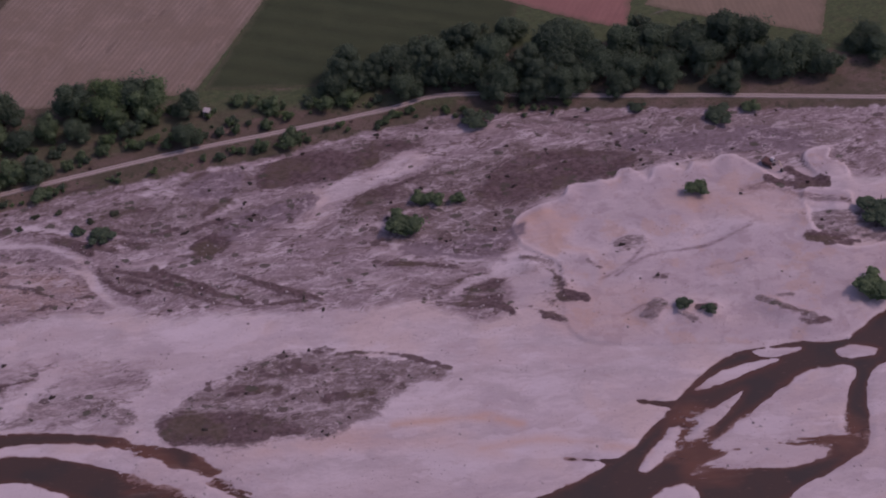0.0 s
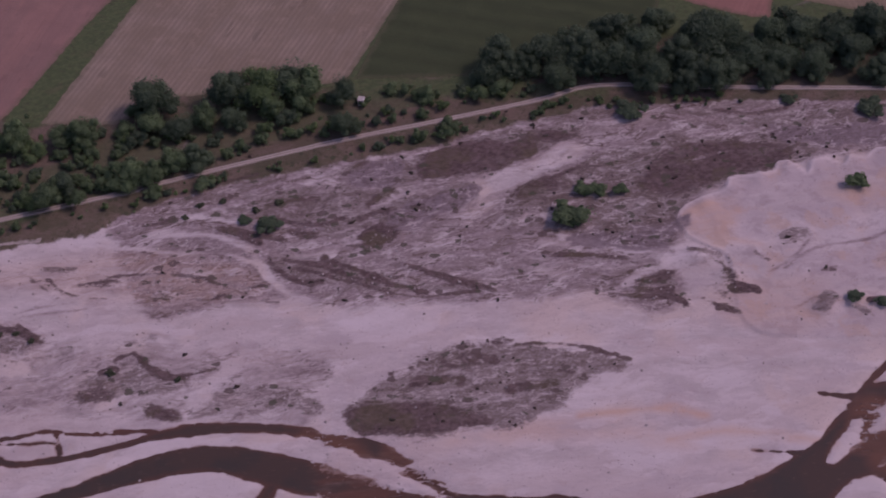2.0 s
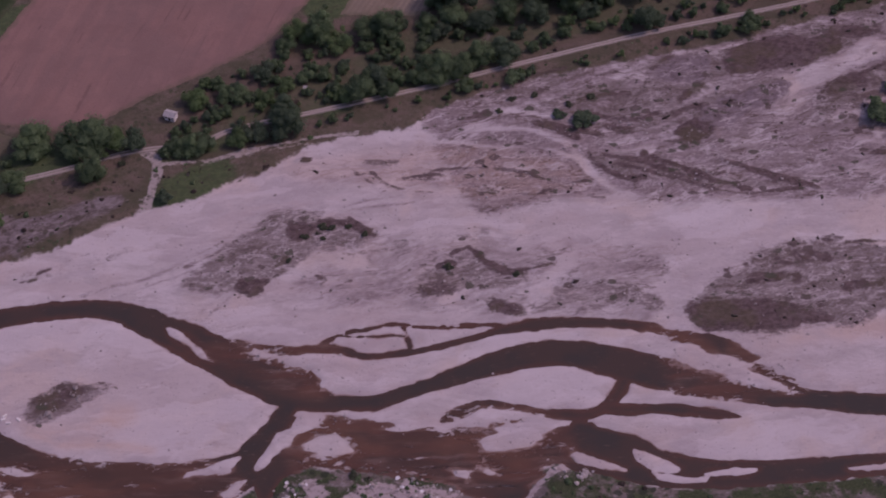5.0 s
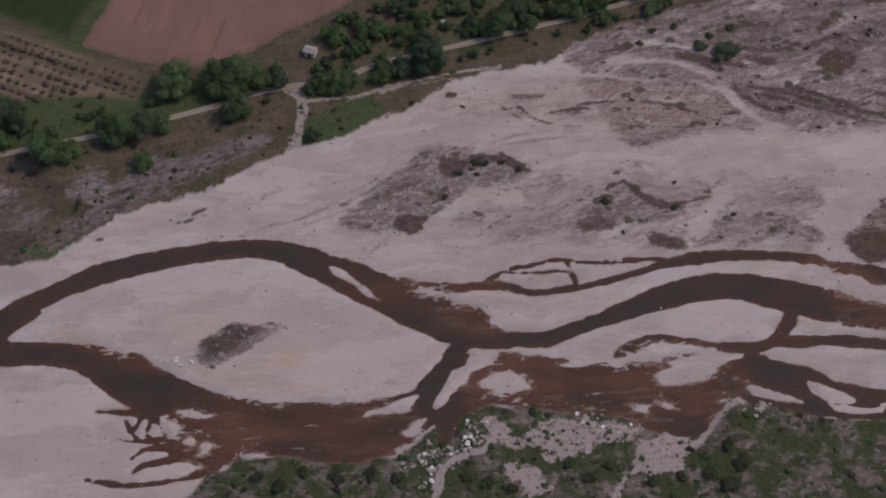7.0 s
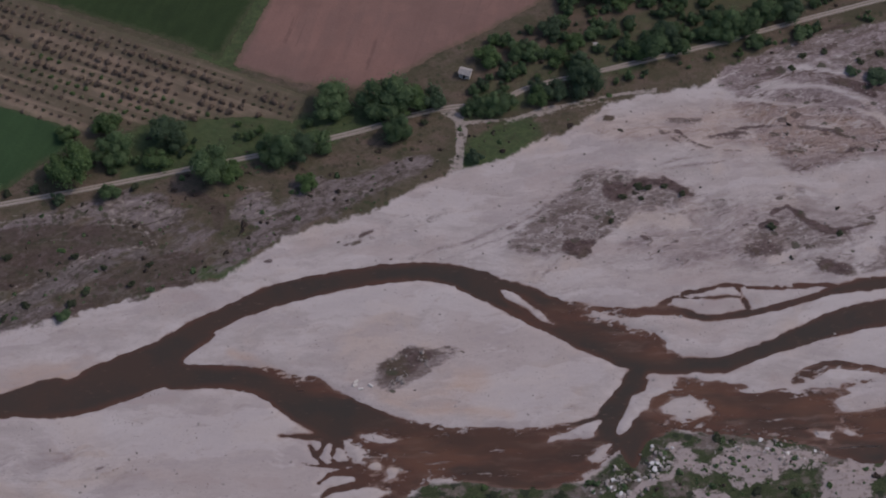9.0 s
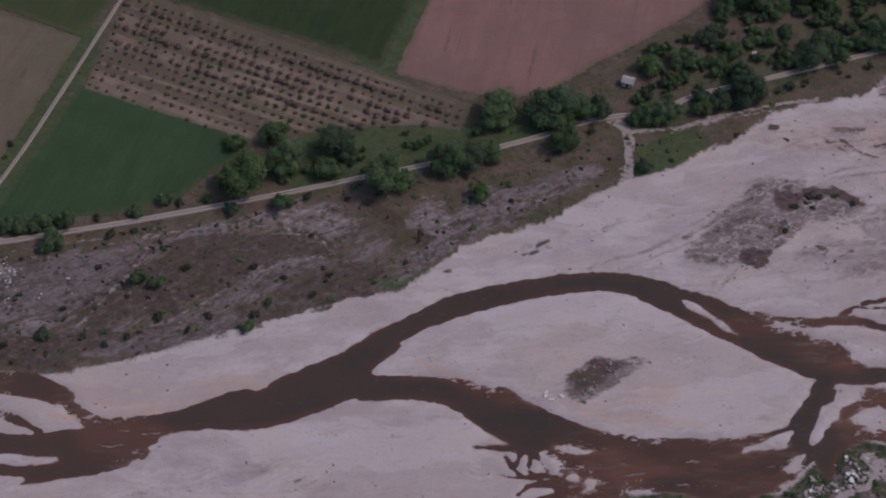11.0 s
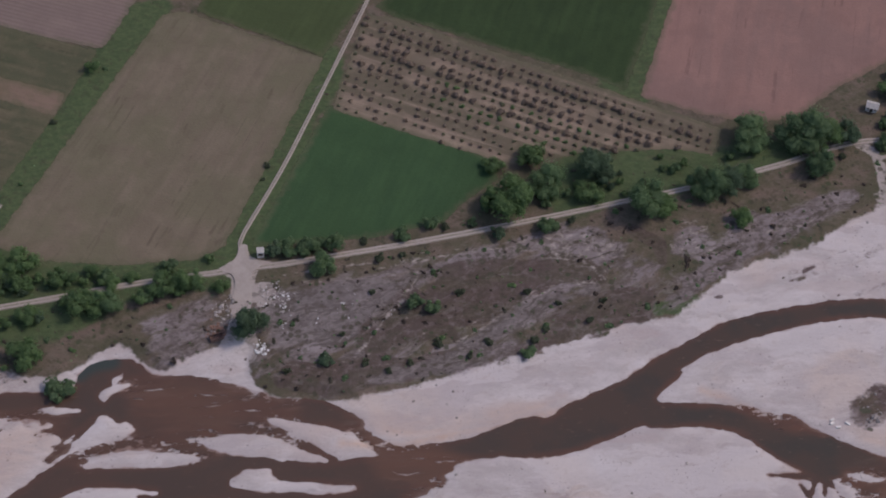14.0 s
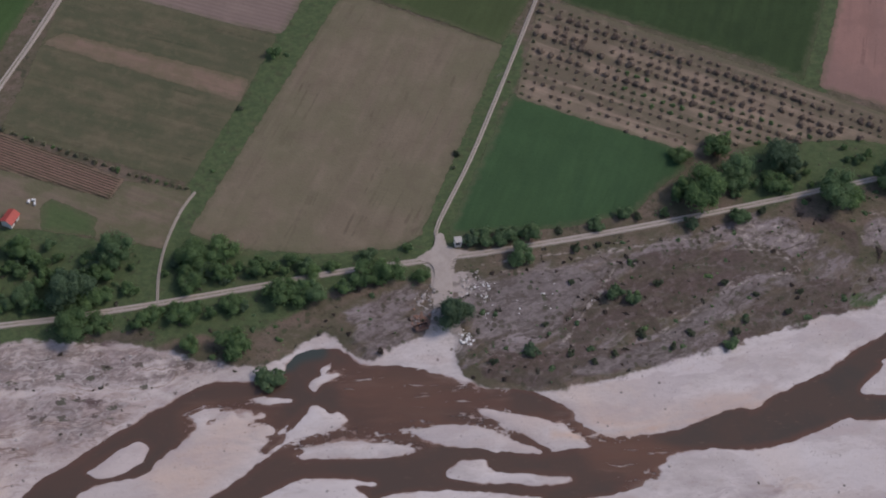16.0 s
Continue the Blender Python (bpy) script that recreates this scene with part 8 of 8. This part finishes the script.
# ---- scattered shrubs ----
shrubs = [crown_mesh("shrub", (LEAF_DARK, TWIG, TWIG, LEAF_GREY, LEAF_FRESH)[k], 200 + k, 4, 70, 0.17, 0.7) for k in range(5)]
tufts = [crown_mesh("tuft", (LEAF_DARK, TWIG, TWIG, LEAF_GREY, LEAF_FRESH)[k], 220 + k, 3, 22, 0.28, 0.6) for k in range(5)]
singles, stuff, tries = 0, [], 0
while (singles < 300 or len(stuff) < 3200) and tries < 120000:
    tries += 1
    x, y = rng.uniform(-380, 350), rng.uniform(226, 470)
    thick = max(sample(cover["scrub"], x, y) * 0.2, sample(cover["brown"], x, y) * 0.15, sample(cover["old"], x, y) * 0.05, 0.0006)
    on, so = sample(land, x, y), sample(southland, x, y)
    if on < 0:
        thick = 0.5 if y < 370 else 0.12
    if so < 0:
        thick = 0.9
    if sample(flat, x, y) > 0.5 or sample(water, x, y) < 1.5 or rng.random() > thick or not clear_of_roads(x, y, 0.8):
        continue
    green = so < 0 or (on < 0 and (y > 400 or rng.random() < 0.4))
    kind = rng.choice((0, 4, 1, 0)) if green else rng.choice((1, 2, 3, 1, 3, 2))
    w = rng.uniform(0.7, 1.0) if rng.random() < 0.75 else rng.uniform(1.2, 2.8 if green else 2.0)
    m = placed(x, y, w, rng.uniform(0.4, 0.85), 0.1 * w, rng.uniform(0, 6.28))
    if w > 1.15 and singles < 300:
        ob = new("shrub", shrubs[kind])
        ob.matrix_basis = m
        tagged(ob, "low green shrub in dry grass" if green else "low dry grey-brown shrub on gravel", "shrub", "shrubs on the river flats")
        singles += 1
    elif len(stuff) < 3200:
        stuff.append((tufts[kind], m))
tagged(new("low_tufts", join("low_tufts", stuff)), "small dry tufts dotted over gravel and grass", "tufts", kind="stuff")

# ---- stones and litter ----
STONE = plain_material("pale_stone", (0.42, 0.385, 0.37), (0.30, 0.27, 0.26), 0.5)
GREY_STONE = plain_material("grey_stone", (0.30, 0.27, 0.26), (0.20, 0.18, 0.17), 0.4)
LITTER = plain_material("white_litter", (0.78, 0.78, 0.78), (0.6, 0.6, 0.62), 0.3, 0.5)


def stone_mesh(name, seed, material, jag=0.25):
    r = random.Random(seed)
    bm = bmesh.new()
    bmesh.ops.create_icosphere(bm, subdivisions=1, radius=0.5)
    long = r.uniform(1.0, 1.5)
    for v in bm.verts:
        v.co *= 1 + r.uniform(-jag, jag)
        v.co.x *= long
        v.co.z *= 0.6
    me = bpy.data.meshes.new(name)
    bm.to_mesh(me)
    bm.free()
    me.materials.append(material)
    return me


stones = [stone_mesh("stone", 300 + k, STONE if k < 4 else GREY_STONE) for k in range(6)]
bits = [stone_mesh("litter", 320 + k, LITTER, 0.45) for k in range(4)]


def strew(name, label, category, key, count, kinds, lo, hi):
    spots = within(key)
    nests = [next(spots) for _ in range(max(4, count // 9))]     # lying in loose clusters
    pieces = []
    for _ in range(count):
        x, y = next(spots)
        if rng.random() < 0.7:
            u, v = rng.choice(nests)
            x, y = u + rng.gauss(0, 1.0), v + rng.gauss(0, 0.8)
        w = lo + (hi - lo) * rng.random() ** 2.5
        pieces.append((rng.choice(kinds), placed(x, y, w, rng.uniform(0.6, 1.0), -0.15 * w, rng.uniform(0, 6.28))))
    return tagged(new(name, join(name, pieces)), label, category, kind="stuff")


strew("boulders", "pale boulders heaped on the overgrown bank", "boulders", "rocks", 260, stones + bits[:1], 0.25, 1.5)
strew("boulders", "pale boulders at the foot of a dirt ramp", "boulders", "rocks_b", 30, stones[:4], 0.5, 1.8)
strew("boulders", "pale stones among bushes at the water", "boulders", "rocks_c", 130, stones + bits[:1], 0.25, 1.4)
strew("litter", "white litter strewn over dry ground", "litter", "dump", 40, bits, 0.12, 0.5)
strew("rubble_heap", "pale rubble tipped beside the track", "rubble", "heap_a", 110, stones[:4] + bits[:1], 0.2, 0.9)
strew("rubble_heap", "white rubble tipped at the gravel's edge", "rubble", "heap_b", 26, bits, 0.3, 1.1)
strew("rubble_heap", "pale rubble at the edge of the track", "rubble", "heap_c", 80, stones, 0.3, 1.2)
strew("boulders", "dark grey boulders lying on a small gravel island", "boulders", "cobbles", 46, stones[4:], 0.5, 1.7)
loose = []
while len(loose) < 2200:
    x, y = rng.uniform(-370, 345), rng.uniform(228, 400)
    if sample(water, x, y) < -0.5 or sample(land, x, y) < 0 or sample(southland, x, y) < 0:
        continue
    if rng.random() > 0.12 + 0.6 * sample(shoal, x, y) + 0.5 * sample(cover["old"], x, y):
        continue
    w = 0.25 + 0.75 * rng.random() ** 4
    loose.append((stones[rng.randrange(6)], placed(x, y, w, rng.uniform(0.6, 1), -0.1 * w, rng.uniform(0, 6.28))))
tagged(new("loose_stones", join("loose_stones", loose)), "loose stones scattered over the gravel", "stones", kind="stuff")

# ---- sheds, house and machine ----
WHITEWASH = plain_material("whitewash", (0.72, 0.70, 0.68), (0.55, 0.53, 0.50), 0.8)
CEMENT = plain_material("cement_sheet", (0.46, 0.44, 0.43), (0.34, 0.325, 0.315), 0.7)
RED_TIN = plain_material("red_tin", (0.42, 0.075, 0.062), (0.34, 0.065, 0.055), 1.2, 0.5)
RUST = plain_material("rusty_steel", (0.185, 0.125, 0.108), (0.14, 0.09, 0.078), 0.7, 0.8)
DARK = plain_material("dark_wood", (0.05, 0.042, 0.036), size=0.3)
DIGGER_PAINT = plain_material("faded_paint", (0.62, 0.58, 0.50), (0.45, 0.36, 0.24), 0.5, 0.5)
RED_PAINT = plain_material("faded_red_paint", (0.145, 0.078, 0.066), (0.11, 0.065, 0.055), 0.5, 0.5)
STEEL = plain_material("worn_steel", (0.10, 0.09, 0.085), size=0.3, roughness=0.6)
GLASS = plain_material("dark_glass", (0.03, 0.035, 0.04), size=0.5, roughness=0.1)


def slab(x0, y0, z0, x1, y1, z1, bevel=0.03):
    bm = bmesh.new()
    box(bm, x0, y0, z0, x1, y1, z1)
    bmesh.ops.bevel(bm, geom=list(bm.edges), offset=bevel, segments=1, affect="EDGES")
    return bm


def ridge(w, d, z, rise, over, thick=0.08):
    """A gabled roof with its ridge along x."""
    bm = bmesh.new()
    a, b = w / 2 + over, d / 2 + over
    pts = [(-b, z - over * rise / (d / 2)), (0, z + rise), (b, z - over * rise / (d / 2))]
    low = [[bm.verts.new((x, y, h)) for y, h in pts] for x in (-a, a)]
    top = [[bm.verts.new((x, y, h + thick)) for y, h in pts] for x in (-a, a)]
    for k in (0, 1):
        bm.faces.new((low[0][k], low[0][k + 1], low[1][k + 1], low[1][k]))
        bm.faces.new((top[0][k], top[1][k], top[1][k + 1], top[0][k + 1]))
        for s in (0, 1):
            bm.faces.new((low[s][k], top[s][k], top[s][k + 1], low[s][k + 1]))
    for k in (0, 2):
        bm.faces.new((low[0][k], low[1][k], top[1][k], top[0][k]))
    bmesh.ops.recalc_face_normals(bm, faces=bm.faces)
    return bm


def gable_walls(w, d, h, rise):
    bm = bmesh.new()
    ring = [(-d / 2, -0.3), (d / 2, -0.3), (d / 2, h), (0, h + rise), (-d / 2, h)]
    ends = [[bm.verts.new((x, y, z)) for y, z in ring] for x in (-w / 2, w / 2)]
    bm.faces.new(ends[0])
    bm.faces.new(ends[1][::-1])
    for k in range(5):
        bm.faces.new((ends[0][k], ends[0][(k + 1) % 5], ends[1][(k + 1) % 5], ends[1][k]))
    bmesh.ops.recalc_face_normals(bm, faces=bm.faces)
    return bm


def house(name, label, category, spot, turn, w, d, h, rise, wall, roof, chimney=False):
    base = new(name)
    base.matrix_basis = pose(spot[0], spot[1], height(*spot) + 0.12, 0, 0, turn)
    tagged(base, label, category)
    part("wall", gable_walls(w, d, h, rise), wall, base)
    r = part("roof", ridge(w, d, h + 0.03, rise, 0.35), roof, base)
    part("door", slab(-0.45, -d / 2 - 0.05, 0, 0.45, -d / 2 + 0.05, 2.0), DARK, base, "dark wooden door")
    for x in (-w * 0.32, w * 0.32):
        win = part("window", slab(x - 0.4, -d / 2 - 0.04, 1.0, x + 0.4, -d / 2 + 0.04, 1.8), WHITEWASH, base)
        part("pane", slab(x - 0.32, -d / 2 - 0.06, 1.07, x + 0.32, -d / 2 - 0.02, 1.73, 0.01), GLASS, win)
    if chimney:
        part("chimney", slab(w * 0.25, 0.4, h + rise * 0.4, w * 0.25 + 0.5, 0.9, h + rise + 0.6), WHITEWASH, r)
    return base


house("farm_shed", "small whitewashed shed with a grey sheet roof", "shed", SPOT["shed"], -15, 3.4, 2.6, 2.0, 0.7, WHITEWASH, CEMENT)
house("farmhouse", "small house with a bright red tin roof", "house", SPOT["house"], 68, 4.2, 3.2, 2.2, 0.9, WHITEWASH, RED_TIN)


def hut(spot, turn, size, tall, label):
    """A flat-roofed pump hut with an opening in its front."""
    base = new("pump_hut")
    base.matrix_basis = pose(spot[0], spot[1], height(*spot), 0, 0, turn)
    tagged(base, label, "hut")
    s, t = size / 2, 0.18
    part("side_wall", slab(-s, -s, -0.2, -s + t, s, tall), WHITEWASH, base)
    part("side_wall", slab(s - t, -s, -0.2, s, s, tall), WHITEWASH, base)
    part("back_wall", slab(-s + t, s - t, -0.2, s - t, s, tall), WHITEWASH, base)
    part("front_wall", slab(-s + t, -s, -0.2, s - t, -s + t, tall * 0.35), WHITEWASH, base)
    part("lintel", slab(-s + t, -s, tall * 0.85, s - t, -s + t, tall), WHITEWASH, base)
    part("roof", slab(-s - 0.15, -s - 0.15, tall + 0.003, s + 0.15, s + 0.15, tall + 0.15), CEMENT, base, "grey concrete slab")
    return base


hut(SPOT["hut"], -8, 2.0, 2.3, "small whitewashed pump hut with an open front")
hut(SPOT["box"], 10, 1.9, 2.4, "pale concrete hut beside the farm track")
hut(SPOT["hut_far"], 0, 1.3, 1.2, "small white concrete box among bushes")


def container(spot):
    base = new("rusty_skip")
    base.matrix_basis = pose(spot[0], spot[1], height(*spot), 0, 0, 25)
    tagged(base, "rusty red-brown steel skip beside the ramp", "skip")
    part("floor_plate", slab(-1.9, -0.95, 0.05, 1.9, 0.95, 0.15), RUST, base)
    for y in (-0.95, 0.87):
        part("side_plate", slab(-1.9, y, 0.153, 1.9, y + 0.08, 1.2), RUST, base)
    for x in (-1.9, 1.82):
        part("end_plate", slab(x, -0.867, 0.153, x + 0.08, 0.867, 1.1), RUST, base)
    for k in range(5):
        x = -1.6 + k * 0.8
        part("rib", slab(x - 0.05, -1.03, 0.1, x + 0.05, -0.953, 1.2), RUST, base)
    return base


container(SPOT["container"])
BRICK = plain_material("broken_brick", (0.26, 0.15, 0.115), (0.20, 0.125, 0.10), 0.3)
brick_bits = [stone_mesh("brick_bit", 340 + k, BRICK, 0.35) for k in range(3)]
spot = SPOT["container"]
tagged(new("brick_rubble", join("brick_rubble", [(rng.choice(brick_bits), placed(spot[0] + rng.gauss(-0.5, 1.7), spot[1] + rng.gauss(2.2, 1.2), rng.uniform(0.3, 1.0), 0.8, -0.05, rng.uniform(0, 6))) for _ in range(60)])), "heap of broken red bricks", "rubble", kind="stuff")


def rod(a, b, r, sides=8):
    bm = bmesh.new()
    a, b = Vector(a), Vector(b)
    bmesh.ops.create_cone(bm, cap_ends=True, segments=sides, radius1=r, radius2=r, depth=(b - a).length,
                          matrix=Matrix.Translation((a + b) / 2) @ (b - a).to_track_quat("Z", "Y").to_matrix().to_4x4())
    return bm


def digger(spot, turn):
    base = new("excavator")
    base.matrix_basis = pose(spot[0], spot[1], height(*spot) + 0.02, 0, 0, turn)
    tagged(base, "weathered red excavator with a white cab in the gravel pit", "excavator")
    for y in (-1.25, 0.75):
        track = part("track", slab(-1.9, y, 0.0, 1.9, y + 0.5, 0.75, 0.22), STEEL, base, "dark steel crawler track")
        for x in (-1.4, -0.5, 0.4, 1.3):
            part("roller", rod((x, y - 0.02, 0.3), (x, y + 0.52, 0.3), 0.22), STEEL, track)
    part("turntable", rod((0, 0, 0.6), (0, 0, 0.95), 0.8, 16), STEEL, base)
    part("body", slab(-1.9, -1.3, 0.953, 1.4, 1.3, 1.9, 0.12), RED_PAINT, base)
    part("counterweight", slab(-2.5, -1.25, 0.98, -1.903, 1.25, 1.85, 0.2), STEEL, base)
    cab = part("cab", slab(0.1, 0.35, 1.903, 1.4, 1.3, 3.0, 0.1), WHITEWASH, base)
    part("windscreen", slab(1.39, 0.45, 2.1, 1.43, 1.2, 2.9, 0.01), GLASS, cab)
    part("side_window", slab(0.3, 1.29, 2.2, 1.2, 1.33, 2.85, 0.01), GLASS, cab)
    part("boom", rod((1.0, -0.2, 1.7), (3.6, -0.2, 3.9), 0.24), DIGGER_PAINT, base)
    part("arm", rod((3.6, -0.2, 3.9), (5.0, -0.2, 1.6), 0.18), DIGGER_PAINT, base)
    part("bucket", slab(4.6, -0.7, 0.3, 5.5, 0.3, 1.4, 0.2), STEEL, base, "dark worn bucket")
    return base


digger(SPOT["digger"], -35)


def white_stack(spot):
    """Three pale crates set on bare ground."""
    for k, (x, y, w, d) in enumerate(((-0.9, 0.3, 0.6, 1.0), (0.4, 0.9, 1.1, 0.5), (0.9, -0.4, 0.5, 0.9))):
        base = new("white_crate")
        base.matrix_basis = pose(spot[0] + x, spot[1] + y, height(spot[0] + x, spot[1] + y) + 0.22, 0, 0, 8 * k - 12)
        tagged(base, "white crate on the garden soil", "crate", "crates in the garden")
        part("box", slab(-w / 2, -d / 2, 0, w / 2, d / 2, 0.7), WHITEWASH, base)
        part("lid", slab(-w / 2 - 0.04, -d / 2 - 0.04, 0.703, w / 2 + 0.04, d / 2 + 0.04, 0.78), LITTER, base)


white_stack(SPOT["white"])

for k in range(4):
    spots = within("slabs")
    x, y = next(spots)
    bm = slab(-0.7, -0.35, -0.1, 0.7, 0.35, 0.4, 0.08)
    ob = part("concrete_block", bm, WHITEWASH)
    ob.matrix_basis = pose(x, y, max(height(x, y), LEVEL - 0.1), rng.uniform(-12, 12), rng.uniform(-12, 12), rng.uniform(0, 180))
    tagged(ob, "pale broken concrete block at the water's edge", "concrete block", "blocks in the river")

for dx, dy, turn in ((0, 0, 20), (1.6, 0.5, 70)):
    x, y = SPOT["white_b"][0] + dx, SPOT["white_b"][1] + dy
    ob = part("concrete_block", slab(-0.6, -0.4, -0.1, 0.6, 0.4, 0.55, 0.08), WHITEWASH)
    ob.matrix_basis = pose(x, y, height(x, y), 4, -5, turn)
    tagged(ob, "pale concrete block dumped beside the track", "concrete block", "blocks beside the track")

# raised vegetable rows
ring = np.array(FIELD["vines"])
CROP = plain_material("vegetable_crop", (0.140, 0.100, 0.075), (0.095, 0.085, 0.055), 0.7)
p0, p1 = Vector(SPOT["line_a"]), Vector(SPOT["line_c"])
way = (p1 - p0).normalized()
off = Vector((way.y, -way.x))
if off.y > 0:
    off = -off
for r in range(14):
    a = p0 + off * (2.0 + r * 0.92) - way * 8
    cells = [a + way * k * 1.0 for k in range(80)]
    cells = [p for p in cells if inside(np.array([p.x]), np.array([p.y]), ring)[0]]
    if len(cells) < 3:
        continue
    bm = bmesh.new()
    rows = []
    for k, p in enumerate(cells):
        w, h = 0.22 + rng.uniform(-0.04, 0.05), 0.22 + rng.uniform(-0.08, 0.1)
        z = LAND + 0.13
        rows.append([bm.verts.new((p.x + off.x * u * w, p.y + off.y * u * w, z + q * h)) for u, q in ((-1, 0), (-0.6, 0.8), (0, 1), (0.6, 0.8), (1, 0))])
    for u, v in zip(rows[:-1], rows[1:]):
        for q in range(4):
            bm.faces.new((u[q], u[q + 1], v[q + 1], v[q]))
    bmesh.ops.recalc_face_normals(bm, faces=bm.faces)
    tagged(part("planting_ridge", bm, CROP), "dark planted ridge raised above reddish soil", "planting ridge", "rows in the vegetable plot")
